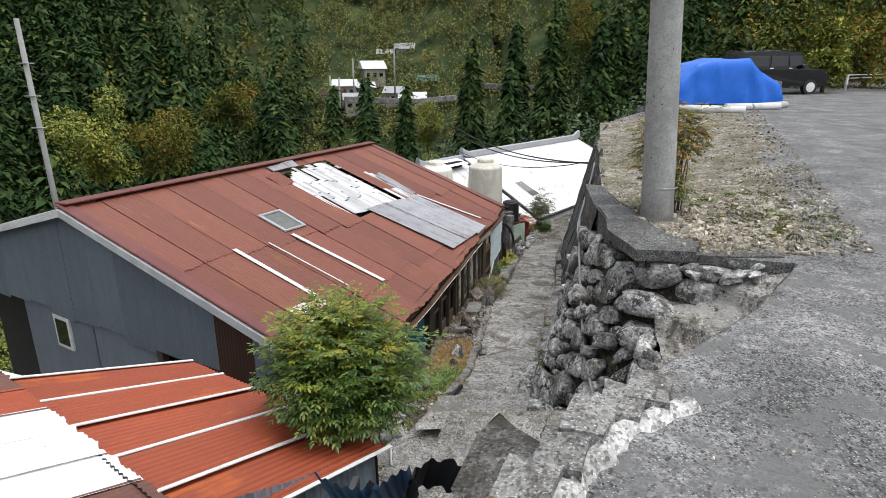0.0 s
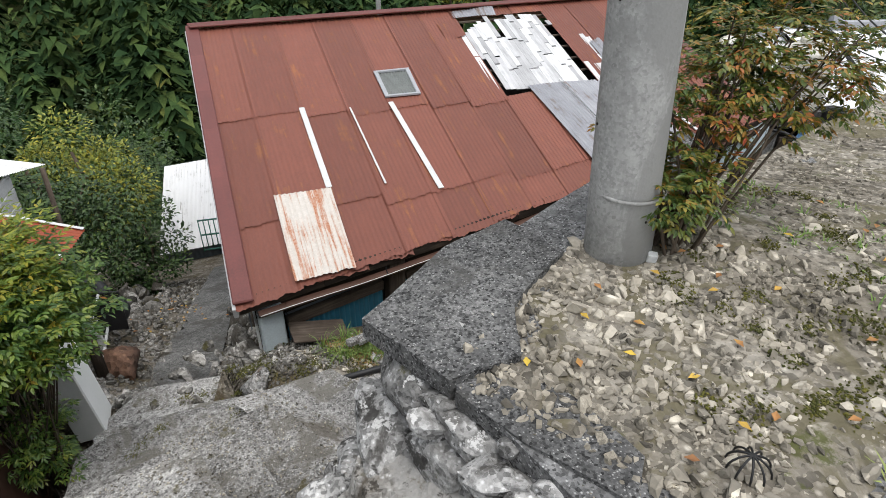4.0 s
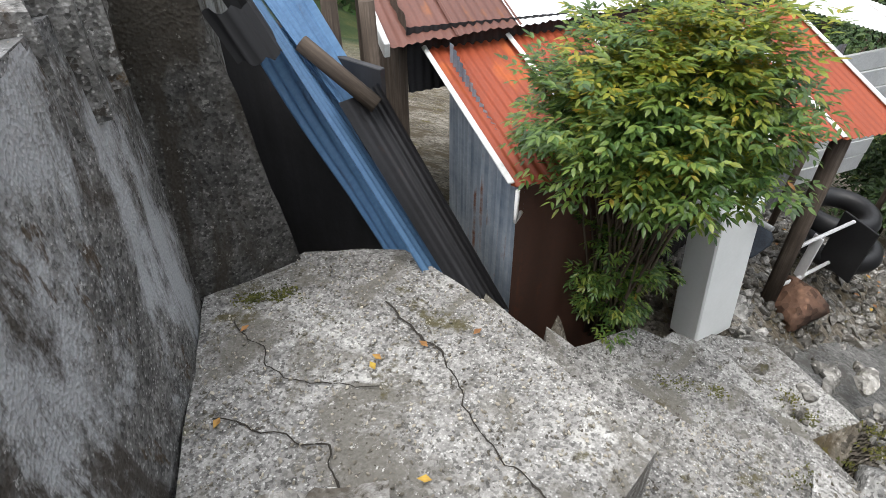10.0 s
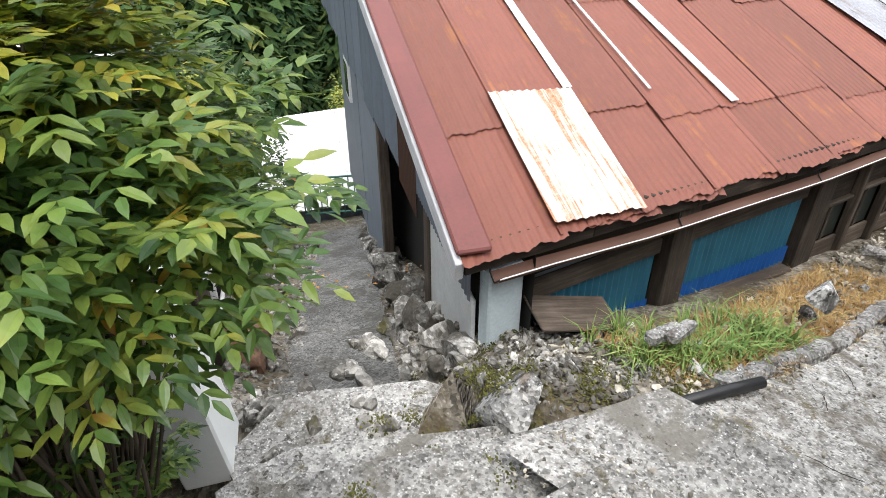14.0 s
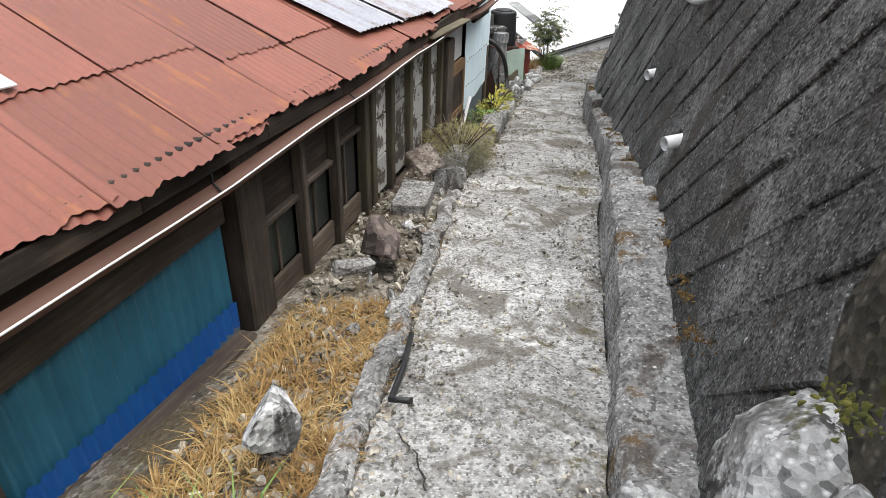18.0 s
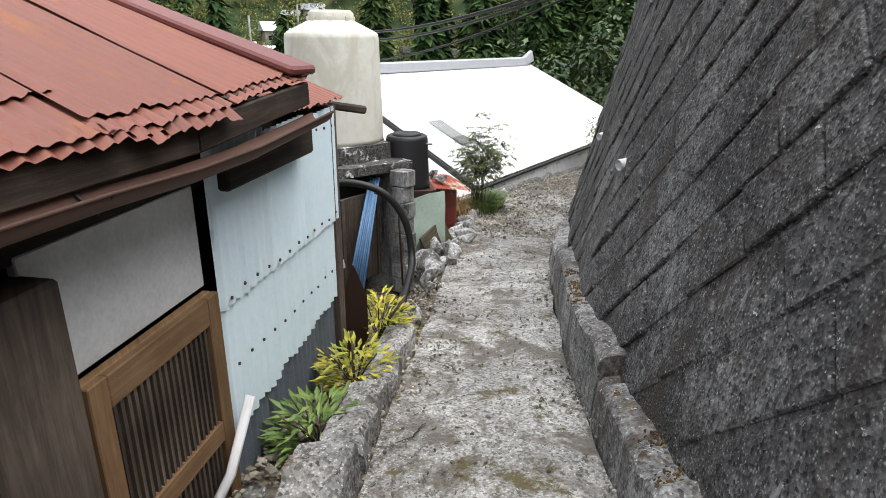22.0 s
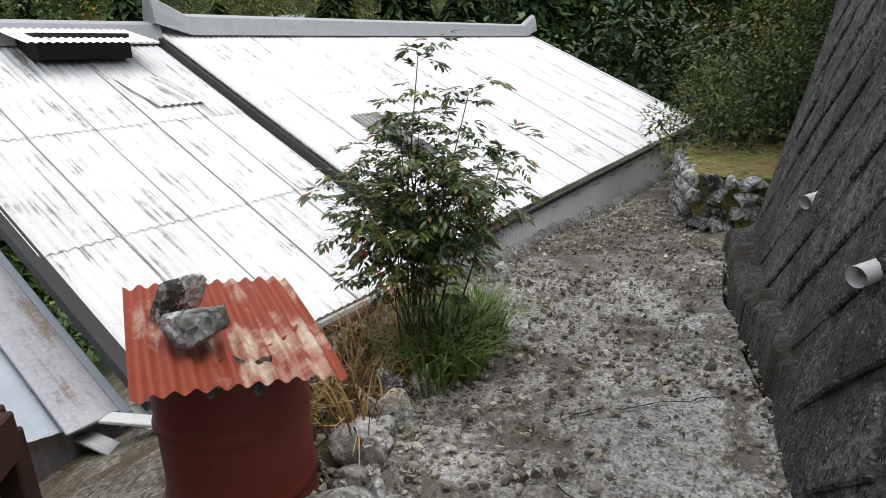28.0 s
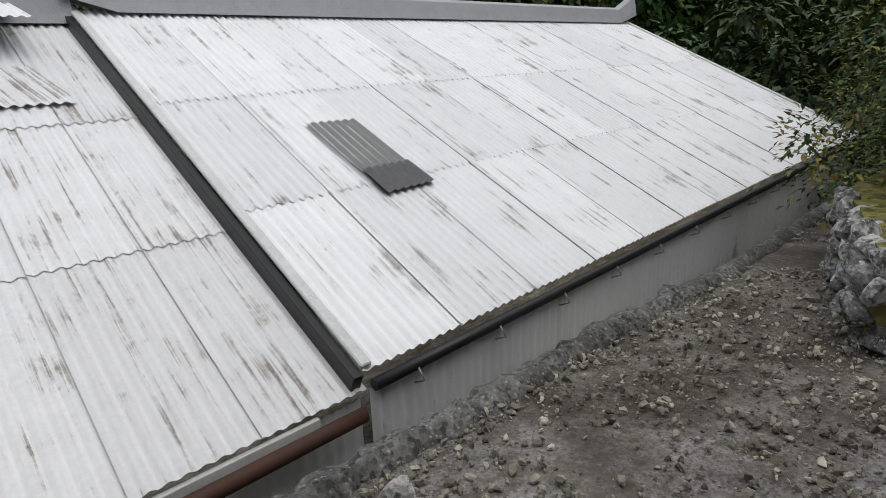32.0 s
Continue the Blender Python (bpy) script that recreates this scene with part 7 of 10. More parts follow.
# timber frame with dark panes, then plastered bays
for s in (3.92, 4.42, 4.95, 5.10, 5.54, 6.05, 6.63, 7.12):
    w = 0.028 if s < 4.9 else 0.042
    wall_panel("stud", s - w, s + w, -3.40, -2.40, OLDWOOD if s < 4.9 else MOSSWOOD, 0.03, 0.08, bevel=0.008)
for s0, s1, zp in ((3.45, 3.89, -2.78), (3.95, 4.39, -2.74), (4.45, 4.9, -2.66)):
    wall_panel("upper_board", s0, s1, zp, -2.44, DARKWOOD, -0.02, 0.03)
    wall_panel("rail", s0, s1, zp - 0.035, zp, OLDWOOD, 0.01, 0.05)
    # the last pane is plain black, painted as the room's shade
    wall_panel("window_pane", s0, s1, -3.20, zp - 0.035, DUSTGLASS if s0 < 4.4 else SHADEBLACK, -0.03, 0.012, "dark window pane")
    wall_panel("window_bar", (s0 + s1) / 2 - 0.012, (s0 + s1) / 2 + 0.012, -3.20, zp - 0.035, OLDWOOD, -0.02, 0.03)
    wall_panel("lower_board", s0, s1, -3.38, -3.20, OLDWOOD, 0.0, 0.03)
for s0, s1 in ((5.15, 5.50), (5.59, 6.0), (6.1, 6.58), (6.68, 7.07)):
    for z0, z1 in ((-2.72, -2.42), (-3.06, -2.735), (-3.38, -3.075)):
        wall_panel("plaster_board", s0, s1, z0, z1, PEELWALL, 0.0, 0.03, "peeling whitewashed wall board")
m, L = beam_m(wa(3.4, -3.44, 0.06), wa(7.3, -3.52, 0.06))
part("sill_beam", box((0.13, 0.10, L), m, 0.015), OLDWOOD, houseA)
for s0, s1, zt in ((3.5, 4.15, -3.42), (4.18, 4.8, -3.44), (5.9, 6.6, -3.46)):
    wall_sheet("rust_sheet", s0, s1, zt, zt, -4.1, ORANGE, 0.03, "rust-orange corrugated skirting sheet", wave=0.076)
wall_panel("door_post", 7.14, 7.42, -3.85, -2.45, OLDWOOD, 0.05, 0.14, bevel=0.012)
wall_panel("white_panel", 7.40, 8.20, -2.80, -2.40, WHITEPAINT, 0.0, 0.03, "white board above a lattice door")
# lattice door
_dm = wall_panel("lattice_door", 7.48, 8.20, -3.95, -2.82, BROWNDOOR, 0.02, 0.035, "brown wooden lattice door")
for s0, s1, z0, z1 in ((7.48, 7.56, -3.95, -2.82), (8.12, 8.20, -3.95, -2.82), (7.56, 8.12, -2.93, -2.82), (7.56, 8.12, -3.45, -3.36), (7.56, 8.12, -3.95, -3.82)):
    mm = Matrix((WD, WNRM, V(0, 0, 1))).transposed().to_4x4()
    mm.translation = wa((s0 + s1) / 2, (z0 + z1) / 2, 0.055)
    part("door_rail", box((s1 - s0, 0.03, z1 - z0), mm, 0.004), BROWNDOOR, _dm)
for k in range(17):
    s = 7.58 + k * 0.032
    for z0, z1 in ((-3.36, -2.93), (-3.82, -3.45)):
        mm = Matrix((WD, WNRM, V(0, 0, 1))).transposed().to_4x4()
        mm.translation = wa(s, (z0 + z1) / 2, 0.05)
        part("lattice_slat", box((0.014, 0.02, z1 - z0), mm), OLDWOOD, _dm)
for s0, s1, zb in ((8.22, 8.72, -3.50), (8.68, 9.16, -3.46), (9.12, 9.60, -3.42)):
    o = 0.05 + 0.006 * (s0 > 8.5) + 0.006 * (s0 > 9.0)
    wall_sheet("pale_blue_sheet", s0, s1, -2.86, -2.84, zb, PALEBLUE, o, "pale blue corrugated wall sheet", 0.02)
    wall_sheet("pale_blue_sheet", s0, s1, -2.27, -2.25, -2.92, PALEBLUE, o + 0.014, "pale blue corrugated wall sheet with dark runs", 0.01)
    for z in (-2.36, -2.88, -3.20):
        for k in range(4):
            p = wa(s0 + 0.07 + 0.118 * k, z + random.uniform(-0.012, 0.012), o + 0.020)
            part("nail", tube([p, p + WNRM * 0.006], 0.008, 6), BROWNSHEET, houseA, "rusty nail head")
wall_panel("eave_beam", 8.2, 9.05, -2.42, -2.29, DARKWOOD, 0.14, 0.05, "dark board under the eave", 0.01)
wall_sheet("rusted_skirt_sheet", 8.22, 9.6, -3.5, -3.42, -4.5, GREYSHEET, 0.03, "blue-grey rusting skirt sheet")
wall_panel("corner_post", 9.56, 9.66, -4.5, -2.25, OLDWOOD, 0.03, 0.09)
part("canopy_sheet", corrugated([V(1.20, 15.05, -2.10), V(1.42, 15.86, -2.10), V(1.71, 15.78, -2.22), V(1.50, 15.0, -2.21)], 0.063, 0.008, 2, seg=5, ragged=0.03), REDROOF, houseA, "short rusty sheet over the house corner")
part("canopy_board", beam(V(1.25, 15.72, -2.20), V(1.84, 15.92, -2.31), 0.05, 0.05, 0.012), OLDWOOD, houseA, "broken dark timber end")
part("canopy_board", beam(V(1.30, 15.05, -2.26), V(1.58, 15.76, -2.28), 0.04, 0.05, 0.008), OLDWOOD, houseA)
# dark timber lean-to behind the corner
for k in range(7):
    x = 0.55 + 0.145 * k
    part("lean_to_board", beam(V(x - 0.03, 16.2 + 0.03 * (k % 2), -4.3), V(x, 16.15 + 0.03 * (k % 2), -2.28 - 0.02 * k), 0.135, 0.03, 0.006, up=V(0, 1, 0)), OLDWOOD, houseA, "dark weathered board")
part("lean_to_rail", beam(V(0.4, 16.10, -3.05), V(1.44, 16.10, -3.1), 0.05, 0.08, 0.006), OLDWOOD, houseA)
part("lean_to_rail", beam(V(0.4, 16.08, -2.3), V(1.50, 16.08, -2.38), 0.06, 0.10, 0.006), OLDWOOD, houseA)
# north end wall
bm = bmesh.new()
_e = wa(9.6, 0) + WNRM * 0.0
_w2 = _e - WNRM * 7.5
bm.faces.new([bm.verts.new(p) for p in (V(_e.x, _e.y, -4.6), V(_e.x, _e.y, -2.25), V((_e.x + _w2.x) / 2, (_e.y + _w2.y) / 2, -1.0), V(_w2.x, _w2.y, -2.25), V(_w2.x, _w2.y, -4.6))])
part("end_wall", bm, OLDWOOD, houseA)
# south corner: bent white post and foot
wall_panel("corner_board", 0.0, 0.25, -2.98, -2.25, CORNERWHITE, 0.0, 0.12, "chipped pale blue corner casing", 0.015)
part("torn_sheet", corrugated([wa(-0.05, -2.9, 0.12), wa(0.22, -2.95, 0.14), wa(0.25, -3.3, 0.2), wa(-0.1, -3.3, 0.2)], 0.063, 0.008, 2, seg=4, warp=0.05), GALV, houseA, "torn metal flashing at the corner")

# torn sheet ends and a mossy board hanging out under the eave
_rt2 = random.Random(19)
for k in range(9):
    u = 0.03 + 0.92 * (k + _rt2.random() * 0.9) / 9
    w, d = _rt2.uniform(0.02, 0.08), _rt2.uniform(0.003, 0.010)
    q = [roofA(u, 0.012, 0.004), roofA(u + w, 0.012, 0.004), roofA(u + w, -d, -0.02 - d), roofA(u, -d * 0.2, -0.015)]
    part("torn_edge", corrugated(q, 0.063, 0.008, 3, ragged=0.04, seg=4, warp=0.02), REDROOF, houseA, "torn rusty sheet end")
part("loose_board", beam(roofA(0.70, 0.004, -0.10), roofA(0.80, -0.022, -0.06), 0.10, 0.02, 0.006), MOSSWOOD, houseA, "mossy board sticking out under the eave")
# eave timbers and gutter
for k in range(24):
    u = 0.02 + k * 0.042
    a, b = roofA(u, 0.012, -0.06), roofA(u, 0.12, -0.06)
    part("rafter_end", beam(a, b, 0.045, 0.05, 0.006), DARKWOOD, houseA)
for k in range(10):
    a, b = roofA(k / 10, 0.03, -0.035), roofA((k + 1) / 10, 0.03, -0.035)
    part("eave_board", beam(a, b, 0.16, 0.03, 0.006), DARKWOOD, houseA)
    a, b = roofA(k / 10, 0.006, -0.075), roofA((k + 1) / 10, 0.006, -0.075)
    part("fascia_board", beam(a, b, 0.03, 0.10, 0.006), DARKWOOD, houseA)
_gp = [roofA(u, -0.004, -0.135 - 0.03 * math.sin(7 * u)) for u in steps(0.02, 1.01, 24)]
bm = bmesh.new()
_sec = []
for p in _gp:
    _sec.append([bm.verts.new(p + WNRM * (0.05 * math.cos(a)) + V(0, 0, 0.045 * math.sin(a))) for a in steps(math.pi, 2 * math.pi, 6)])
for a, b in zip(_sec, _sec[1:]):
    for i in range(6):
        bm.faces.new((a[i], b[i], b[i + 1], a[i + 1])).smooth = True
_gut = part("gutter", bm, GUTTERBROWN, houseA, "sagging brown half-round gutter")
part("gutter_lip", tube([p + WNRM * 0.052 + V(0, 0, 0.004) for p in _gp[:18]], 0.0045, 6), PVC, _gut, "white gutter lip")
part("gutter_lip", tube([p + WNRM * 0.052 + V(0, 0, 0.004) for p in _gp[17:]], 0.006, 6), BROWNSHEET, _gut, "rusty gutter lip")
for k in range(0, 24, 4):
    p = _gp[k]
    part("gutter_bracket", tube([p + V(0, 0, 0.12) - WNRM * 0.05, p + V(0, 0, 0.0) - WNRM * 0.05, p + V(0, 0, -0.05), p + WNRM * 0.05], 0.006, 5), CABLE, _gut)

# ---- south gable ----
GD = (A_RS - A_ES)
GD.z = 0
GDIR = GD.normalized()
GN = V(GDIR.y, -GDIR.x, 0) * (-1 if GDIR.x > 0 else 1)
if GN.y > 0:
    GN.negate()


def gb(s, z, out=0.0):
    p = V(A_ES.x, A_ES.y, 0) + GDIR * s - GN * 0.10 + GN * out
    return V(p.x, p.y, z)


_gl = GD.length
def gtop(s):
    return -2.13 + (A_RS.z + 2.07) * (s / _gl) if s < _gl else A_RS.z - 0.06 - (A_RS.z + 2.0) * ((s - _gl) / (0.92 * _gl))


for k in range(14):
    s0, s1 = 0.15 + k * 0.74, 0.15 + (k + 1) * 0.74
    zb = -2.62 - 0.06 * (k % 3) if k > 1 else -2.5
    mid = (s0 + s1) / 2
    q = [gb(s0, gtop(s0), 0.02), gb(s1, gtop(s1), 0.02), gb(s1, min(zb, gtop(s1) - 0.05), 0.02), gb(s0, min(zb, gtop(s0) - 0.05), 0.02)]
    part("gable_sheet", corrugated(q, 0.063, 0.006, 2, 0, seg=4), GREYSHEET if k not in (2,) else BROWNSHEET, houseA, "grey weathered gable cladding sheet")
# flat black face that paints the shade inside the open gable
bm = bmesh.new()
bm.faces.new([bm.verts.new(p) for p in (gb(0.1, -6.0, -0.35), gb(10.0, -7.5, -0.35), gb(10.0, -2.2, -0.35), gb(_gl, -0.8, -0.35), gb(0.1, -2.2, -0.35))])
part("gable_back", bm, SHADEBLACK, houseA, "black sheet painted as the shaded interior below the gable")
for s0, s1, m_, lab in ((0.25, 1.35, WHITEPAINT, "white painted wall board"), (3.9, 5.6, GREYSHEET, "grey board wall"), (5.65, 7.9, GREYSHEET, "grey board wall")):
    zt, zb = -2.55, -5.2
    m = Matrix((GDIR, GN, V(0, 0, 1))).transposed().to_4x4()
    m.translation = gb((s0 + s1) / 2, (zt + zb) / 2, -0.03)
    part("gable_board", box((s1 - s0, 0.03, zt - zb), m, 0.004), m_, houseA, lab)
m = Matrix((GDIR, GN, V(0, 0, 1))).transposed().to_4x4()
m.translation = gb(6.6, -3.05, 0.0)
_wf = part("gable_window", box((0.5, 0.05, 0.62), m, 0.005), WHITEPAINT, houseA, "small white-framed window")
m2 = m.copy()
m2.translation = gb(6.6, -3.05, 0.022)
part("pane", box((0.36, 0.02, 0.48), m2, 0.002), GLASSDARK, _wf)
for s in (1.4, 3.8):
    m = Matrix((GDIR, GN, V(0, 0, 1))).transposed().to_4x4()
    m.translation = gb(s, -3.8, -0.05)
    part("gable_post", box((0.14, 0.12, 2.6), m, 0.01), OLDWOOD, houseA)

# ---- rust-roofed shed below the stairs ----
O_BL, O_BR, O_TL, O_TR = V(-0.36, 3.80, -1.20), V(-2.58, 5.66, -1.47), V(-1.42, 2.67, -1.06), V(-3.78, 4.68, -1.12)
shed = thing("shed", (-1.8, 4.0, -2.8), "patchwork shed with bright rust-orange corrugated roofs", "shed")
for k in range(5):
    u0, u1 = k / 5 - 0.006, (k + 1) / 5 + 0.006
    q = [O_TL.lerp(O_TR, u0), O_TL.lerp(O_TR, u1), O_BL.lerp(O_BR, u1), O_BL.lerp(O_BR, u0)]
    q = [p + V(0, 0, 0.012 * (k % 2)) for p in q]
    part("roof_sheet", corrugated(q, 0.063, 0.008, 3, seg=5, warp=0.008), ORANGE, shed)
    part("joint_strip", beam(q[0] + V(0, 0, 0.02), q[3] + V(0, 0, 0.02), 0.035, 0.012, 0.003), WHITEPAINT, shed, "white flashing strip")
part("joint_strip", beam(O_TR + V(0, 0, 0.02), O_BR + V(0, 0, 0.02), 0.035, 0.012, 0.003), WHITEPAINT, shed, "white flashing strip")
_ud = (O_TR - O_TL).normalized()
_sl = (O_TL - O_BL)
_sl.z = 0
_sd = _sl.normalized()
# higher roof behind: brown, white, rust and pale sheets
U_B0, U_B1 = V(-1.12, 2.60, -0.97), V(-4.1, 4.85, -0.98)
U_T0, U_T1 = U_B0 + _sd * 3.4 + V(0, 0, 0.75), U_B1 + _sd * 3.4 + V(0, 0, 0.75)
_um = [BROWNROOF, BROWNROOF, PALEZINC, WHITEROOF, PALEZINC, ORANGE, BROWNROOF, RUSTY]
for k in range(8):
    u0, u1 = k / 8 - 0.004, (k + 1) / 8 + 0.004
    for j in range(3):
        v0, v1 = j / 3, (j + 1) / 3 + 0.02
        a = lambda u, v: U_B0.lerp(U_B1, u).lerp(U_T0.lerp(U_T1, u), v) + V(0, 0, 0.012 * j + 0.006 * (k % 2))
        mm = _um[k] if j == 0 else RUSTY if k == 7 else WHITEROOF if (k, j) == (3, 2) else BROWNROOF
        part("roof_sheet", corrugated([a(u0, v1), a(u1, v1), a(u1, v0), a(u0, v0)], 0.063, 0.007, 3, ragged=0.03, seg=4, warp=0.012), mm, shed)
part("rake_board", beam(U_B0 + V(0.02, -0.02, -0.02), U_T0 + V(0.02, -0.02, -0.02), 0.04, 0.10, 0.005), WHITEPAINT, shed, "white painted rake board")
# walls
def sheet_wall(a, b, zt_a, zt_b, zb, material, label, wave=0.063, warp=0.01, name="wall_sheet"):
    a, b = Vector(a), Vector(b)
    q = [V(a.x, a.y, zt_a), V(b.x, b.y, zt_b), V(b.x, b.y, zb), V(a.x, a.y, zb)]
    part(name, corrugated(q, wave, 0.008, 3, seg=5, warp=warp), material, shed, label)


_p0 = V(-0.48, 3.82, 0)
_p1 = _p0 + _sd * 1.25
_pm = _p0.lerp(_p1, 0.5)
sheet_wall(_p0, _pm, -1.22, -1.12, -2.9, STRIPED, "blue-grey rust-streaked wall sheet")
sheet_wall(_pm, _p1, -1.12, -0.95, -2.9, STRIPED, "blue-grey rust-streaked wall sheet")
_e0 = O_BL.lerp(O_BR, 0.02) + _sd * 0.05
_e1 = O_BL.lerp(O_BR, 0.26) + _sd * 0.05
sheet_wall(_e0, _e1, -1.25, -1.3, -2.75, BROWNSHEET, "dark brown rusted wall sheet", 0.2, 0.03)
# black sheet across the open front, its colour standing for the shade within
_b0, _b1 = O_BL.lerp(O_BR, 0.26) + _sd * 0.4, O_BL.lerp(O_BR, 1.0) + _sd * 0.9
sheet_wall(_b0, _b1, -1.3, -1.4, -3.2, SHADEBLACK, "black sheet painted as shade inside the shed")
for u in (0.30, 0.86):
    p = O_BL.lerp(O_BR, u) + _sd * 0.15
    part("post", tube([(p.x, p.y, -3.2), (p.x, p.y, -1.46)], 0.06, 8), OLDWOOD, shed)
sheet_wall(V(-1.28, 2.62, 0), V(-1.28, 2.62, 0) + _sd * 1.9, -0.86, -0.45, -2.6, OLDWOOD, "weathered plank wall", 0.2)
# black sheet put in for the shaded gap under the eave
sheet_wall(V(-1.30, 2.60, 0), V(-3.9, 4.75, 0), -0.9, -1.05, -1.35, BLACKSHEET, "black sheet painted as shade below the upper eave")
part("hook", tube([O_BL + V(0.0, 0.02, -0.02), O_BL + V(0.0, 0.02, -0.16), O_BL + V(0.03, 0.03, -0.19), O_BL + V(-0.05, 0.03, -0.18)], 0.012, 6), PVC, shed, "white plastic gutter bracket")

# white lean-to behind, with its pale wall
lean = thing("lean_to", (-4.6, 5.6, -3.2), "small lean-to with a white sheet roof and pale plank wall", "shed")
_c = [V(-3.7, 4.75, -1.12), V(-4.5, 4.2, -0.95), V(-6.2, 5.9, -1.75), V(-5.65, 6.5, -1.92)]
part("roof_sheet", corrugated([_c[1], _c[2], _c[3], _c[0]], 0.063, 0.007, 3, seg=4), WHITEROOF, lean)
for k in range(7):
    z = -1.75 - k * 0.2
    part("plank", box((1.35, 0.03, 0.19), Matrix.Translation((-4.55, 5.45, z)) @ pose(0, 0, 0, 3, 0, 140 + random.uniform(-1, 1)), 0.004), WHITEPAINT, lean)
part("side_panel", corrugated([V(-3.85, 5.0, -1.5), V(-4.2, 5.25, -1.5), V(-4.2, 5.25, -3.2), V(-3.85, 5.0, -3.2)], 0.12, 0.01, 2, seg=6), GALV, lean, "pale green-streaked sheet")
for x, y in ((-5.5, 6.4), (-4.05, 5.3)):
    part("post", tube([(x + 0.1, y - 0.1, -3.9), (x, y, -1.9)], 0.035, 7), OLDWOOD, lean)

# loose sheets leaning in the gap beside the stairs
def leaning(name, a, b, wdir, w, material, label, wave=0.076, amp=0.012, roll=0.0):
    a, b, wd = Vector(a), Vector(b), Vector(wdir).normalized() * w
    q = [b, b + wd, a + wd, a]
    bm = corrugated(q, wave, amp, 8, seg=6, warp=0.015)
    if roll:
        ax = (b - a).normalized()
        c = (a + b) / 2 + wd * 0.5
        for v in bm.verts:
            d = (v.co - a).dot(wd.normalized()) / w - 0.5
            v.co += ax.cross(wd.normalized()) * roll * (0.25 - d * d) * 4
    return whole(name, bm, material, label, "metal sheet", "leaning sheets")


_sd0 = V(0.04, 1.187, -1.616)
_sw0 = V(-0.237, -0.036, -0.01)
_sp = V(-0.116, 2.342, -0.302)
leaning("corrugated_sheet", _sp + _sd0 * 1.06, _sp, _sw0, 0.25, BLUESHEET, "faded blue corrugated sheet leaning in a gap", 0.045, 0.009, -0.03)
leaning("corrugated_sheet", _sp + V(-0.16, 0.02, 0.02) + _sd0 * 0.45, _sp + V(-0.16, -0.05, 0.02), _sw0, 0.28, BLUESHEET, "faded blue corrugated sheet leaning in a gap", 0.045, 0.009, 0.04)
leaning("corrugated_sheet", _sp + V(-0.10, 0.0, -0.42) + _sd0 * 0.9, _sp + V(-0.10, 0.0, -0.40), _sw0, 0.24, BLUESHEET, "dull blue corrugated sheet in shadow", 0.06, 0.010, 0.04)
# added backing, black to stand for the shade deep in the gap
whole("plank_wall", beam((-0.56, 2.30, -2.9), (-0.56, 2.30, -0.80), 0.04, 1.35, 0.004, up=(0.12, 1, 0)), BLACKSHEET, "black backing added as the shade behind leaning sheets", "wall")
leaning("corrugated_sheet", (-0.10, 3.74, -2.0), (-0.25, 2.86, -0.92), (-0.25, 0.30, 0.20), 0.21, BLACKSHEET, "blackened curved sheet bound with wire", 0.035, 0.006, 0.13)
whole("log", tube([(-0.28, 2.62, -0.66), (-0.36, 3.0, -0.95)], 0.045, 9), OLDWOOD, "old timber pole lying over leaning sheets", "log")
for k, (x, y) in enumerate([(-0.78, 2.45), (-0.95, 2.6), (-0.70, 2.15)]):
    whole("timber_post", tube([(x, y, -2.6), (x - 0.08, y - 0.1, -0.55 - 0.12 * k)], 0.05, 8), OLDWOOD, "old grey timber post in the gap", "post", "gap posts")
# curled black sheet end below the road edge
bm = bmesh.new()
ring = []
for j in range(4):
    ring.append([bm.verts.new(V(0.03, 2.44, -0.40) + V(-0.02, 0.03, -0.08) * j + V((0.14 + 0.008 * math.cos(i * 1.9)) * math.cos(0.3 + i / 30 * 3.6), (0.14 + 0.008 * math.cos(i * 1.9)) * math.sin(0.3 + i / 30 * 3.6), 0.015 * math.sin(i))) for i in range(31)])
for a, b in zip(ring, ring[1:]):
    for i in range(30):
        bm.faces.new((a[i], a[i + 1], b[i + 1], b[i])).smooth = True
whole("rolled_sheet", bm, BLACKSHEET, "curled black corrugated sheet standing below the road edge", "metal sheet", "leaning sheets")

# tall white box beside the shrub
_wb = thing("metal_box", (-1.44, 4.84, -2.80), "tall white metal box with rust stains at its foot", "box")
RUSTBOX = sheet_metal("rust_stained_white_panel", (0.84, 0.85, 0.82), (0.76, 0.78, 0.74), (0.42, 0.23, 0.08), 0.40, vary=0.02, streak=(5, 1.2, 1))
_bmx = Matrix.Translation((-1.56, 4.81, -2.24)) @ Matrix.Rotation(radians(5), 4, "X") @ Matrix.Rotation(radians(57), 4, "Z")
part("cabinet", box((0.24, 0.36, 1.12), _bmx, 0.012), RUSTBOX, _wb)
part("latch", tube([_bmx @ V(0.12, 0.12, 0.42), _bmx @ V(0.25, 0.12, 0.42)], 0.018, 8), GREYCABLE, _wb)

# rusty white frame on a pile of stones
_wk = thing("chair_frame", (-2.7, 5.5, -3.0), "broken white tubular chair frame with a dark panel", "chair")
_f = [V(-2.45, 5.28, -2.98), V(-2.46, 5.26, -2.62), V(-2.62, 5.42, -2.52), V(-2.98, 5.70, -2.46)]
part("tube", tube(_f, 0.016, 7), PVC, _wk)
part("tube", tube([V(-2.47, 5.30, -2.95), V(-2.62, 5.45, -2.90), V(-2.92, 5.66, -2.86)], 0.016, 7), PVC, _wk)
part("plate", beam(V(-2.68, 5.46, -2.92), V(-2.70, 5.48, -2.5), 0.09, 0.015, 0.004), PVC, _wk)
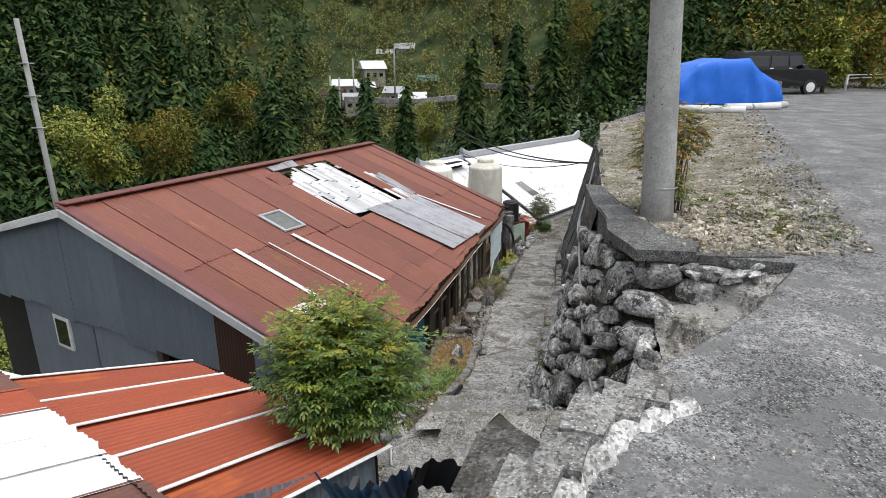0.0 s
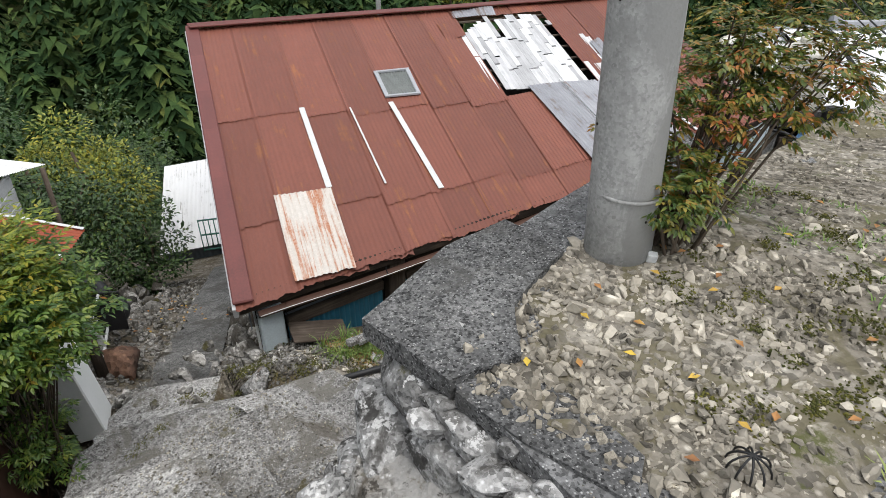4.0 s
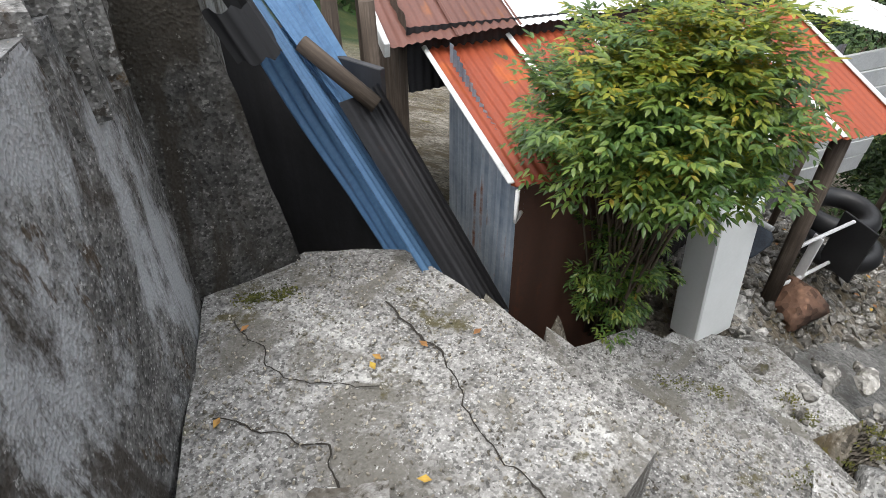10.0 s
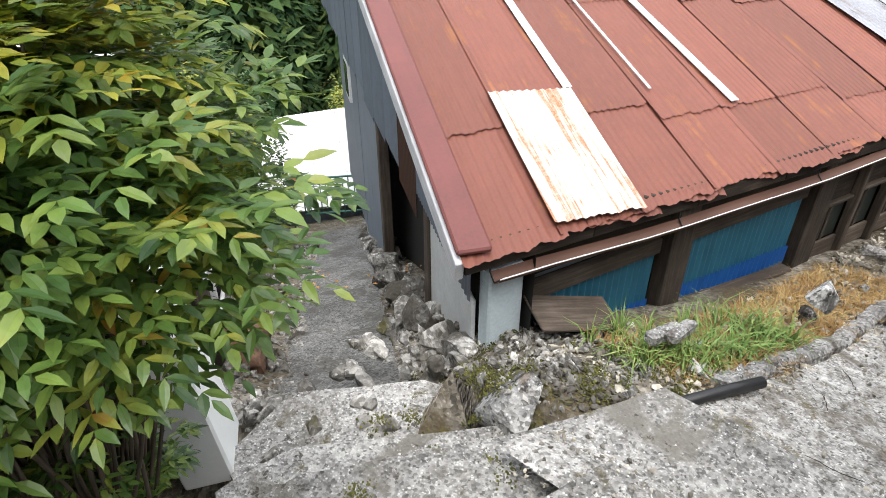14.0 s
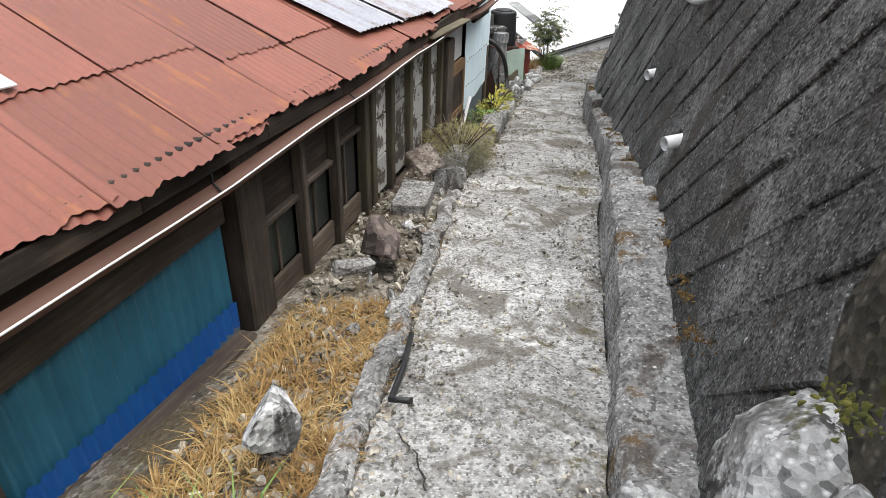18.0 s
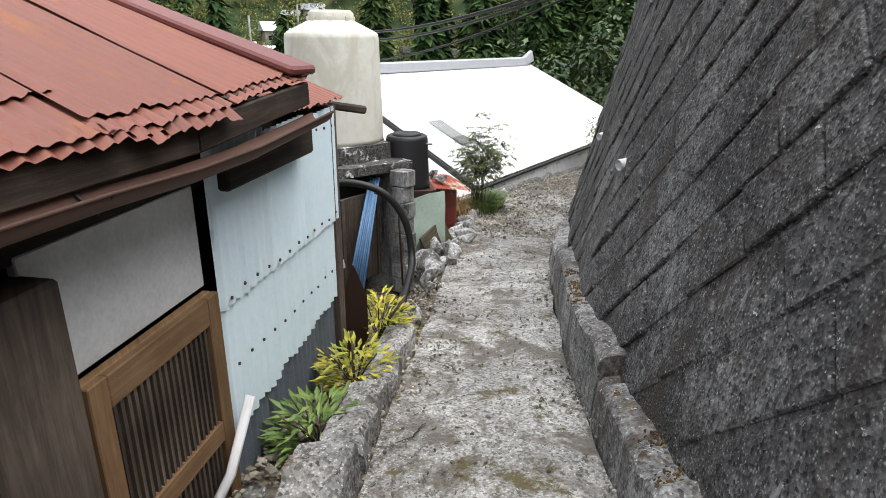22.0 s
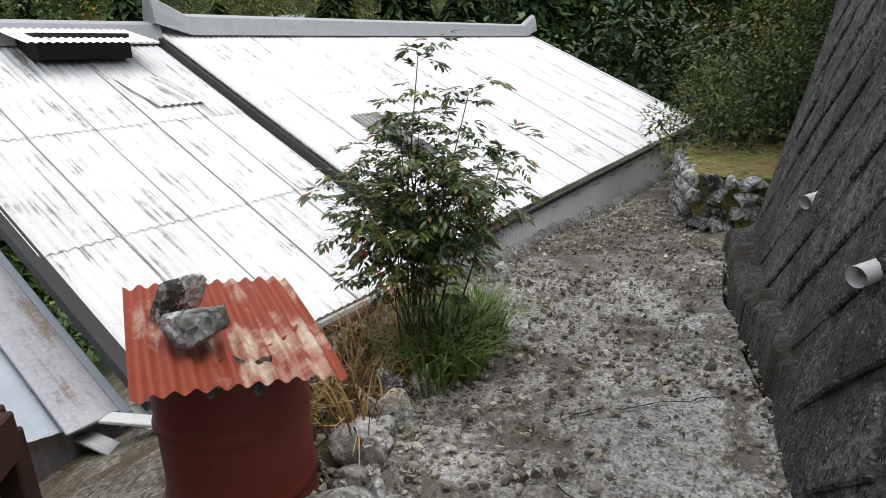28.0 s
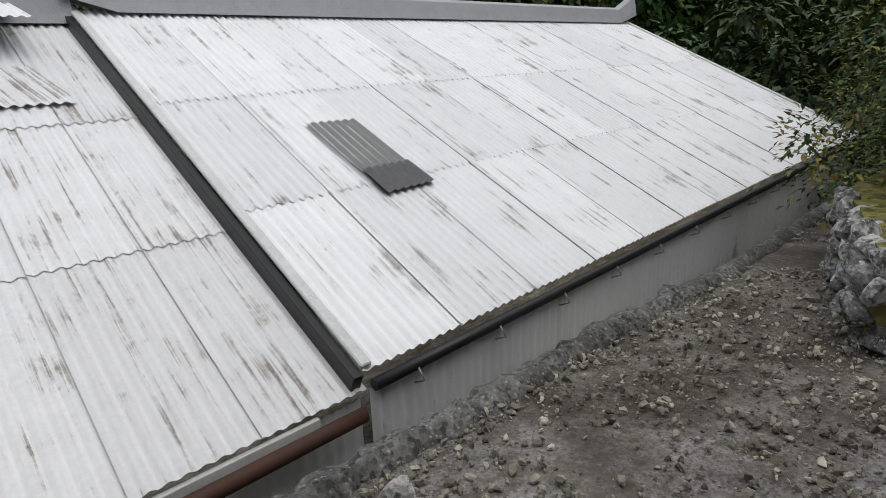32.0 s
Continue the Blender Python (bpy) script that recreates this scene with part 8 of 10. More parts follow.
part("panel", beam(V(-2.95, 5.72, -2.95), V(-2.98, 5.75, -2.45), 0.34, 0.02, 0.004), BLACKPLASTIC, _wk, "dark plastic panel")
whole("boulder", rock_bm((-2.42, 5.5, -3.05), (0.55, 0.34, 0.34), 3, 0.18, Euler((0, 0, 0.7)).to_matrix()), speckled("reddish_rock", (0.05, 0.04, 0.035), (0.17, 0.10, 0.07), (0.30, 0.17, 0.11), fine=20), "reddish brown boulder beside the lane", "rock")
for k, (x, y, z) in enumerate([(-3.35, 5.75, -2.95), (-3.5, 5.65, -2.72)]):
    bm = bmesh.new()
    R0, r0 = 0.26, 0.085
    g = [[bm.verts.new((x + (R0 + r0 * math.cos(b)) * math.cos(a), y + (R0 + r0 * math.cos(b)) * math.sin(a), z + 1.1 * r0 * math.sin(b))) for b in steps(0, 2 * math.pi, 10)[:-1]] for a in steps(0, 2 * math.pi, 28)[:-1]]
    for i in range(28):
        for j in range(10):
            bm.faces.new((g[i][j], g[(i + 1) % 28][j], g[(i + 1) % 28][(j + 1) % 10], g[i][(j + 1) % 10])).smooth = True
    whole("tyre", bm, BLACKPLASTIC, "old black tyre lying under the shed eave", "tyre", "old tyres")
whole("sack", rock_bm((-2.6, 4.95, -2.65), (0.42, 0.36, 0.6), 3, 0.3), plain("dark_blue_sack", (0.03, 0.04, 0.055), 0.6, var=0.3), "bundle of dark sacking under the shed roof", "sack")

# stones heaped on both sides of the lane
_rl = random.Random(21)
_heap = bmesh.new()
for k in range(120):
    t = _rl.random()
    a = V(-1.7, 5.1, -2.95).lerp(V(-7.4, 8.7, -5.95), t)
    side = -1 if k % 3 else 1
    d = V(-0.5, -0.85, 0) if side < 0 else V(0.5, 0.85, 0)
    w = _rl.uniform(0.1, 0.9 if side < 0 else 0.45) + (0 if side < 0 else 1.05)
    p = a + d * w
    q = _rl.uniform(0.10, 0.34)
    add_rock(_heap, p + V(0, 0, 0.05 + 0.1 * q + (0.25 * w if side < 0 else 0.1)), (q * 1.2, q, q * 0.8), 2)
for k in range(34):
    y = 5.0 + _rl.random() * 1.2
    x = -1.0 - _rl.random() * 0.7
    q = _rl.uniform(0.06, 0.17)
    add_rock(_heap, (x, y, -2.72 - 0.1 * abs(x + 1)), (q, q, q * 0.7), 2)
whole("rubble", _heap, STONEBITS, "mossy grey field stones heaped beside the lane", "rubble", kind="stuff")


def lane_side(x, y):
    s, c, z = lane_near(x, y)
    return -0.4 < s < 7.2 and 0.30 < abs(c) < (2.6 if c < 0 else 0.85) and not (x > -1.0 and y < 5.4)


def lane_ground(x, y):
    return _low(x, y) + 0.01


_v, _f2 = scatter(4200, (-8.0, -0.9, 4.3, 10.5), (0.03, 0.16), lane_side, lane_ground, 23)
mesh_from("rubble", _v, _f2, STONEBITS, None, "grey field stones and rubble beside the lane", kind="stuff")
_v, _f2 = scatter(2600, (-2.6, -0.2, 4.6, 7.4), (0.01, 0.07), lambda x, y: x < path_at(y)[0] - 0.1 if y > 5.6 else x < -0.9, lane_ground, 24)
mesh_from("rubble", _v, _f2, STONEBITS, None, "small stones between steps and house corner", kind="stuff")
_v, _f2 = scatter(1000, (-1.35, -0.15, 5.75, 6.75), (0.012, 0.075), lambda x, y: x < path_at(y)[0] + 0.02 and noise.noise(V(x * 2.5, y * 2.5, 9)) > -0.25, lane_ground, 25)
mesh_from("rubble", _v, _f2, STONEBITS, None, "broken stones at the house corner", kind="stuff")

# lower white roof and green mesh gate at the end of the lane
_lw = thing("low_roof", (-13.6, 14.2, -8.0), "white roof of a house lower down the slope", "house")
_c = [V(-12.9, 11.7, -5.85), V(-11.2, 13.6, -5.55), V(-9.3, 11.9, -7.0), V(-11.0, 10.0, -7.3)]
part("roof_sheet", corrugated([_c[0], _c[1], _c[2], _c[3]], 0.12, 0.006, 2, seg=4), WHITEROOF, _lw)
part("roof_sheet", corrugated([_c[0], _c[1], _c[1] + V(-2, 1.9, -1.6), _c[0] + V(-2, 1.9, -1.6)], 0.12, 0.006, 2, seg=4), WHITEROOF, _lw)
part("wall", corrugated([_c[3] + V(-0.2, 0.2, 0), _c[2] + V(-0.2, 0.2, 0), _c[2] + V(-0.2, 0.2, -2.5), _c[3] + V(-0.2, 0.2, -2.5)], 0.12, 0.01, 2, seg=4), GREYSHEET, _lw)
GREENMESH = plain("green_mesh", (0.05, 0.16, 0.13), 0.6)
_gt = thing("mesh_gate", (-9.4, 11.3, -7.2), "green mesh gate across the lane", "gate")
for k in range(14):
    p = V(-9.9, 10.7, -7.1).lerp(V(-8.9, 12.0, -7.1), k / 13)
    part("bar", tube([p, p + V(0, 0, 0.95)], 0.014, 5), GREENMESH, _gt)
for z in (0.05, 0.5, 0.93):
    part("rail", tube([V(-9.9, 10.7, -7.1 + z), V(-8.9, 12.0, -7.1 + z)], 0.022, 6), GREENMESH, _gt)

# ---- block shed with water tanks ----
tsh = thing("block_shed", (1.2, 19.0, -4.3), "small concrete block shed with a slab roof", "shed")
S_C = V(1.50, 18.22, 0)
S_P = V(2.20, 18.96, 0)
S_W = V(-0.9, 18.45, 0)
_dw = (S_W - S_C).normalized()
_nw = V(_dw.y, -_dw.x, 0)
if _nw.y > 0:
    _nw.negate()
_bh, _bl = 0.19, 0.39
for j in range(-2, 7):
    z = -4.66 + (j + 0.5) * _bh
    k = 0
    s = 0.0 if j % 2 else -0.0
    first = _bl if j % 2 == 0 else _bl / 2
    while s < 2.3:
        L = first if k == 0 else _bl
        c = S_C + _dw * (s + L / 2)
        m = Matrix((_dw, _nw, V(0, 0, 1))).transposed().to_4x4()
        if j in (3, 4) and k == 2:
            # two square pierced ornament blocks
            m.translation = V(c.x, c.y, z) - _nw * 0.05
            # black plate painted as the shade behind the ribs
            part("block", box((L - 0.012, 0.03, _bh - 0.012), m, 0.003), SHADEBLACK, tsh)
            for q in (-1, 1):
                o = V(c.x, c.y, z) + _dw * (q * L / 4)
                u = L / 4 - 0.012
                for a, b in (((-u, -0.085), (u, -0.085)), ((-u, 0.085), (u, 0.085)), ((-u, -0.085), (-u, 0.085)), ((u, -0.085), (u, 0.085)), ((-u, -0.085), (0, 0.04)), ((u, -0.085), (0, 0.04)), ((0, 0.04), (0, 0.085)), ((-u, 0.085), (0, 0.0)), ((u, 0.085), (0, 0.0)), ((0, 0.0), (0, -0.085))):
                    part("lattice_rib", beam(o + _dw * a[0] + V(0, 0, a[1]), o + _dw * b[0] + V(0, 0, b[1]), 0.022, 0.10, 0.004, up=_nw), BLOCK, tsh)
        else:
            m.translation = V(c.x, c.y, z) + _nw * random.uniform(-0.003, 0.003)
            part("block", box((L - 0.010, 0.15, _bh - 0.010), m, 0.006), BLOCK, tsh)
        s += L
        k += 1
_do = (S_P - S_C).normalized()
_no = V(_do.y, -_do.x, 0)
m = Matrix((_do, _no, V(0, 0, 1))).transposed().to_4x4()
for j in range(-1, 7):
    m.translation = V(S_P.x, S_P.y, -4.66 + (j + 0.5) * _bh) + _do * 0.05
    part("block", box((0.19, 0.19 if j % 2 else 0.24, _bh - 0.010), m, 0.006), BLOCK, tsh)
# black sheet set back in the doorway to paint its shade
m.translation = V(*(S_C.lerp(S_P, 0.5).xy), -4.0) - _no * 0.5
part("doorway_back", box((1.4, 0.04, 1.5), m, 0), SHADEBLACK, tsh, "black sheet painted as the doorway's shade")
m.translation = V(*(S_C.lerp(S_P, 0.62).xy), -4.12) - _no * 0.30
_dd = part("door", box((0.62, 0.04, 1.05), m, 0.005), OLDWOOD, tsh, "dark wooden door standing ajar")
for x in (-0.29, 0.29):
    m2 = m @ Matrix.Translation((x, 0.03, 0))
    part("door_stile", box((0.05, 0.03, 1.05), m2, 0.004), OLDWOOD, _dd)
# back and side walls
for a, b in ((S_C + _dw * 2.3, S_C + _dw * 2.3 - _nw * 1.8), (S_P + _do * 0.15, S_P + _do * 0.1 + V(-0.8, 0.9, 0))):
    part("rear_wall", beam(V(*(a.lerp(b, 0.5).xy), -5.0), V(*(a.lerp(b, 0.5).xy), -3.36), (b - a).length, 0.12, 0.0, up=V(-(b - a).y, (b - a).x, 0)), BLOCK, tsh)
# slab with upstand
SL = [(-0.6, 18.62), (0.28, 18.52), (0.9, 18.48), (1.62, 18.72), (2.36, 19.16), (2.06, 19.65), (1.7, 20.5), (1.2, 20.9), (-0.6, 20.8)]
part("roof_slab", rough_slab(SL, -3.36, -3.26, 0.06, 0.014, 0.03, 51), SLABEDGE, tsh, "blackened concrete roof slab with white streaks")
UP = [(0.50, 18.95), (1.1, 18.80), (1.65, 19.0), (2.12, 19.36), (1.95, 19.75), (1.6, 20.3), (1.2, 20.5), (0.3, 20.2)]
part("tank_plinth", rough_slab(UP, -3.26, -3.07, 0.12, 0.010, 0.012, 52), SLABEDGE, tsh, "blackened concrete plinth under a tank")


def water_tank(at, r, h, label):
    t = thing("water_tank", at, label, "tank", "cream tanks")
    part("shell", lathe([(0.0, 0.0), (r * 1.06, 0.0), (r * 1.05, 0.05), (r, h * 0.94), (r * 0.985, h * 0.98), (r * 0.93, h), (r * 0.45, h + 0.13), (r * 0.42, h + 0.13)], at, 48), CREAM, t, smooth=True)
    part("lid", lathe([(r * 0.48, h + 0.12), (r * 0.48, h + 0.20), (r * 0.42, h + 0.23), (0, h + 0.235)], at, 32), CREAM, t)
    for k in range(8):
        a = 2 * math.pi * k / 8
        c = Vector(at) + V(r * 0.49 * math.cos(a), r * 0.49 * math.sin(a), h + 0.14)
        part("lid_clip", box((0.05, 0.02, 0.05), Matrix.Translation(c) @ pose(0, 0, 0, 0, 0, math.degrees(a) + 90), 0.004), CREAM, t)
    return t


water_tank((1.47, 19.62, -3.07), 0.545, 1.25, "cream plastic water tank on a concrete plinth")
water_tank((-0.15, 20.6, -3.28), 0.56, 1.22, "cream plastic water tank behind dry grass")

# black tank on a rusty stand, with pipes and a bottle
_bt = thing("water_tank", (2.36, 19.72, -4.5), "black plastic water tank on a rusty angle-iron stand", "tank")
_at = V(2.33, 19.60, -3.67)
part("shell", lathe([(0.0, 0.0), (0.275, 0.0), (0.285, 0.02), (0.278, 0.05), (0.262, 0.60), (0.252, 0.64), (0.23, 0.655), (0.0, 0.63)], _at, 40), BLACKPLASTIC, _bt, smooth=True)
for z in (0.2, 0.4):
    part("band", lathe([(0.277 - 0.02 * z / 0.6, z - 0.012), (0.284 - 0.02 * z / 0.6, z), (0.277 - 0.02 * z / 0.6, z + 0.012)], _at, 40), BLACKPLASTIC, _bt, smooth=True)
part("lid", lathe([(0.165, 0.60), (0.18, 0.625), (0.18, 0.665), (0.165, 0.68), (0.0, 0.685)], _at, 32), BLACKPLASTIC, _bt)
_st = [V(2.13, 19.30, -3.71), V(2.63, 19.32, -3.71), V(2.62, 19.82, -3.71), V(2.13, 19.82, -3.71)]
for a, b in zip(_st, _st[1:] + _st[:1]):
    part("stand_rail", beam(a, b, 0.06, 0.10, 0.004), BROWNSHEET, _bt, "rusty angle iron")
for p in _st:
    part("stand_leg", beam(p + V(0, 0, -0.97), p, 0.05, 0.05, 0.004), BROWNSHEET, _bt, "rusty angle iron")
part("stand_top", box((0.48, 0.50, 0.02), pose(2.375, 19.565, -3.69, 0, 0, 2), 0.003), BROWNSHEET, _bt)
part("outlet", tube([_at + V(0.19, -0.1, 0.55), _at + V(0.30, -0.16, 0.56)], 0.014, 8), GREYCABLE, _bt)
_fl = thing("filter_bottle", (2.60, 19.88, -3.4), "upturned ribbed plastic bottle full of yellow-green water on a pipe", "bottle")
BOTTLE = plain("algae_bottle", (0.20, 0.17, 0.06), 0.35, var=0.15, scale=14)
_ba = V(2.53, 19.90, -3.40)
part("bottle", lathe([(0.014, -0.05), (0.02, 0.0), (0.045, 0.06)] + [(0.048 + 0.004 * (k % 2), 0.07 + 0.014 * k) for k in range(14)] + [(0.048, 0.28), (0.0, 0.28)], _ba, 20), BOTTLE, _fl)
part("down_pipe", tube([_ba + V(0, 0, -0.05), _ba + V(0, 0, -0.14), _ba + V(0.01, 0, -0.45)], [0.018, 0.012, 0.01], 8), CABLE, _fl)
part("feed_pipe", tube([_ba + V(-0.22, 0.0, 0.33), _ba + V(0.0, 0, 0.33), _ba + V(0, 0, 0.26)], 0.018, 8), PVC, _fl)
whole("thin_hose", tube([V(2.52, 19.8, -3.12), V(2.50, 19.75, -3.5), V(2.52, 19.6, -4.0)], 0.008, 6), PVC, "thin white hose hanging from the black tank", "hose")

# pale sheeting and a board in front of the stand
bm = bmesh.new()
g = []
for i in range(17):
    row = []
    for j in range(13):
        u, v = i / 16, j / 12
        top = V(2.24, 19.06, -3.72).lerp(V(2.76, 19.32, -3.67), u)
        bot = V(2.28, 18.98, -4.72).lerp(V(2.77, 19.26, -4.60), u)
        p = top.lerp(bot, v)
        row.append(bm.verts.new(p + V(0.03, -0.03, 0) * (math.sin(7 * u + 2 * v) * 0.5 + noise.noise(V(u * 4, v * 3, 1)))))
    g.append(row)
for i in range(16):
    for j in range(12):
        bm.faces.new((g[i][j], g[i + 1][j], g[i + 1][j + 1], g[i][j + 1])).smooth = True
whole("plastic_sheeting", bm, GREENCLOTH, "pale green plastic sheeting hung over a metal stand", "sheeting")
whole("board", box((0.50, 0.03, 0.42), Matrix.Translation((2.67, 19.20, -4.30)) @ pose(0, 0, 0, -12, -20, 47), 0.006), MOSSWOOD, "weathered board leaning beside the path", "board")

# oil drum with a corrugated cover and two stones
_dr = thing("oil_drum", (2.86, 20.62, -4.74), "rust-red steel drum beside the path", "drum")
_da = V(2.86, 20.62, -4.74)
_pr = [(0.0, 0.0), (0.255, 0.0), (0.26, 0.01)]
for z in steps(0.02, 0.86, 42):
    b = 0.010 * max(0.0, 1 - abs(z - 0.30) / 0.02) + 0.010 * max(0.0, 1 - abs(z - 0.58) / 0.02)
    _pr.append((0.255 + b, z))
_pr += [(0.262, 0.87), (0.258, 0.88), (0.24, 0.87), (0.0, 0.865)]
part("barrel", lathe(_pr, _da, 48), DRUMRED, _dr, smooth=True)
_lm = pose(2.88, 20.55, -3.81, 6, 8, 20)
LIDMAT = sheet_metal("rust_and_white_lid", (0.29, 0.055, 0.025), (0.22, 0.045, 0.022), (0.62, 0.54, 0.42), 0.60, vary=0.02, streak=(6, 0.8, 1))
bm = corrugated([_lm @ V(-0.28, 0.28, 0), _lm @ V(0.27, 0.30, 0), _lm @ V(0.30, -0.36, -0.02), _lm @ V(-0.28, -0.35, -0.02)], 0.052, 0.010, 6, seg=6)
for v in bm.verts:
    d = _lm.inverted() @ v.co
    e = max(0, abs(d.x) - 0.2) + max(0, abs(d.y) - 0.22)
    v.co.z -= 0.25 * e * e * 4 * 0.5
_lid = whole("drum_cover", bm, LIDMAT, "curved rusty corrugated sheet covering a drum", "cover")
whole("stone", rock_bm((2.74, 20.56, -3.73), (0.20, 0.16, 0.14), 3, 0.2, Euler((0, 0, 0.3)).to_matrix()), STONE, "dark grey stone weighing down a drum cover", "stone", "cover stones")
whole("stone", rock_bm((2.86, 20.37, -3.74), (0.25, 0.15, 0.13), 3, 0.2, Euler((0, 0, -0.2)).to_matrix()), STONE, "dark grey stone weighing down a drum cover", "stone", "cover stones")
bm = bmesh.new()
g = [[bm.verts.new(V(2.84 + 0.22 * i / 8, 20.335 - 0.01 * i / 8, -3.83 - (0.02 + 0.02 * j) * (1 + 0.5 * math.sin(i * 1.3))) + V(0, 0.01 * math.sin(i * 2 + j), 0)) for j in range(5)] for i in range(9)]
for i in range(8):
    for j in range(4):
        bm.faces.new((g[i][j], g[i + 1][j], g[i + 1][j + 1], g[i][j + 1]))
whole("rag", bm, KERBMAT, "grey rag hanging from under a drum cover", "cloth")

whole("plank", beam((0.30, 17.18, -4.07), (1.60, 17.25, -3.82), 0.03, 0.08, 0.006), GREYBOARD, "weathered plank propped across rubble by the shed", "plank")
# bundle of blue poles, black hose arch, planks, rusty plate
_bp = thing("pole_bundle", (1.57, 18.2, -4.55), "bundle of blue-grey steel poles leaning in a doorway", "poles")
for k in range(7):
    o = V(0.028 * k, 0.02 * (k % 2), 0)
    part("pole", tube([V(1.55, 18.12, -4.6) + o, V(1.86, 19.0, -3.42) + o * 0.6], 0.013, 7), BLUESHEET, _bp)
_hp = [V(1.24, 18.0, -3.28), V(1.48, 17.93, -3.23), V(1.74, 17.88, -3.23), V(2.0, 17.86, -3.34), V(2.19, 17.86, -3.62), V(2.25, 17.78, -3.98), V(2.18, 17.4, -4.10), V(2.08, 16.9, -4.12), V(2.0, 16.4, -4.0), V(1.98, 16.1, -3.9)]
_hs = []
for i in range(len(_hp) - 1):
    p0, p1, p2, p3 = _hp[max(0, i - 1)], _hp[i], _hp[i + 1], _hp[min(len(_hp) - 1, i + 2)]
    for t in steps(0, 1, 6)[:-1]:
        _hs.append(0.5 * ((2 * p1) + (p2 - p0) * t + (2 * p0 - 5 * p1 + 4 * p2 - p3) * t * t + (3 * p1 - p0 - 3 * p2 + p3) * t ** 3))
whole("hose", tube(_hs, 0.036, 12), CABLE, "thick black plastic hose arching beside the shed", "hose", smooth=True)
whole("bent_pipe", tube([V(1.9, 18.5, -3.48), V(2.06, 18.4, -3.50), V(2.15, 18.35, -3.6), V(2.18, 18.3, -4.5)], 0.012, 7), BROWNSHEET, "thin rusty bent pipe by the shed doorway", "pipe")
bm = bmesh.new()
for k, (s, w) in enumerate([(0, 0.10), (0.2, 0.13), (0.55, 0.13), (0.72, 0.05), (0.8, 0.008)]):
    for q in (-1, 1):
        bm.verts.new(V(1.72, 15.72, -4.08 + s) + V(0.22, 0.16, 0) * (q * w * 3) + V(0, 0.04 * s, 0))
bm.verts.ensure_lookup_table()
for k in range(4):
    bm.faces.new([bm.verts[i] for i in (2 * k, 2 * k + 1, 2 * k + 3, 2 * k + 2)])
bmesh.ops.solidify(bm, geom=bm.faces[:], thickness=0.012)
whole("steel_plate", bm, BROWNSHEET, "pointed rusty steel plate standing by the house corner", "plate")

# ---- parapet beside the white house ----
_pp = [(3.62, 22.3), (3.78, 22.55), (4.08, 23.08), (4.54, 23.56), (5.2, 24.34), (6.4, 25.58), (8.9, 28.5), (11.2, 31.0)]
bm = bmesh.new()
sec = []
for k in range(220):
    s = k / 219 * (len(_pp) - 1)
    i = min(int(s), len(_pp) - 2)
    p = V(*_pp[i], 0).lerp(V(*_pp[i + 1], 0), s - i)
    d = (V(*_pp[i + 1], 0) - V(*_pp[i], 0)).normalized()
    n = V(-d.y, d.x, 0)
    z = path_at(p.y)[2]
    e = 0.035 * noise.noise(V(p.x * 5, p.y * 5, 9)) + 0.02 * noise.noise(V(p.x * 14, p.y * 14, 9))
    t = z + 0.07 + 0.03 * noise.noise(V(p.x * 12, p.y * 12, 2)) + 0.04 * noise.noise(V(p.x * 4, p.y * 4, 2))
    sec.append([bm.verts.new(q) for q in (p - n * (0.11 + e) + V(0, 0, z - 0.12), p - n * (0.08 + e) + V(0, 0, t - 0.05), p - n * 0.01 + V(0, 0, t), p + n * (0.06 + e) + V(0, 0, t - 0.02), p + n * (0.10 + e) + V(0, 0, t - 0.10), p + n * 0.12 + V(0, 0, z - 1.3))])
for a, b in zip(sec, sec[1:]):
    for i in range(5):
        bm.faces.new((a[i], b[i], b[i + 1], a[i + 1])).smooth = True
whole("parapet", bm, speckled("parapet_concrete", (0.045, 0.044, 0.042), (0.14, 0.138, 0.132), (0.30, 0.295, 0.285), fine=60, stain=(0.09, 0.085, 0.078), stained=0.3), "low rounded rough concrete kerb above the house wall", "kerb", kind="structure")

# ---- grit, stones and rubble on and beside the path ----
def on_path(x, y):
    l, r, z = path_at(y)
    return l - 0.05 < x < r + 0.02


def path_z(x, y):
    return path_at(y)[2] + 0.012


def edge_bias(x, y):
    l, r, z = path_at(y)
    k = abs((x - l) / (r - l) - 0.5) * 2
    return on_path(x, y) and random.random() < (0.16 + 0.84 * k ** 2) * (0.35 + 0.9 * (noise.noise(V(x * 1.7, y * 1.7, 4)) > -0.1))


random.seed(77)
_v, _f2 = scatter(15000, (-0.3, 7.5, 5.7, 25.5), (0.006, 0.034), edge_bias, path_z, 12)
mesh_from("grit", _v, _f2, GRAVEL, None, "loose pale grit on the footpath", kind="stuff")
_v, _f2 = scatter(5200, (-0.1, 1.9, 2.7, 5.7), (0.004, 0.024), lambda x, y: inside(LAND, x, y) or (y > 4.7 and x < 1.1), lambda x, y: land_z(x, y) + 0.004 if inside(LAND, x, y) else -1.86 if y < 5.15 and x > 0.05 else -2.07 if y < 5.65 and x > -0.2 else -2.32, 13)
mesh_from("grit", _v, _f2, GRAVEL, None, "loose grit and chippings on the steps", kind="stuff")


def beside(x, y):
    l, r, z = path_at(y)
    return l - 0.75 < x < l + 0.05


def ground_z(x, y):
    return _low(x, y) + 0.01


_v, _f2 = scatter(1300, (0.2, 2.3, 16.2, 18.4), (0.012, 0.06), lambda x, y: x < path_at(y)[0] - 0.1, lambda x, y: _low(x, y) + 0.01, 44)
mesh_from("rubble", _v, _f2, STONEBITS, None, "rubble in front of the block shed", kind="stuff")
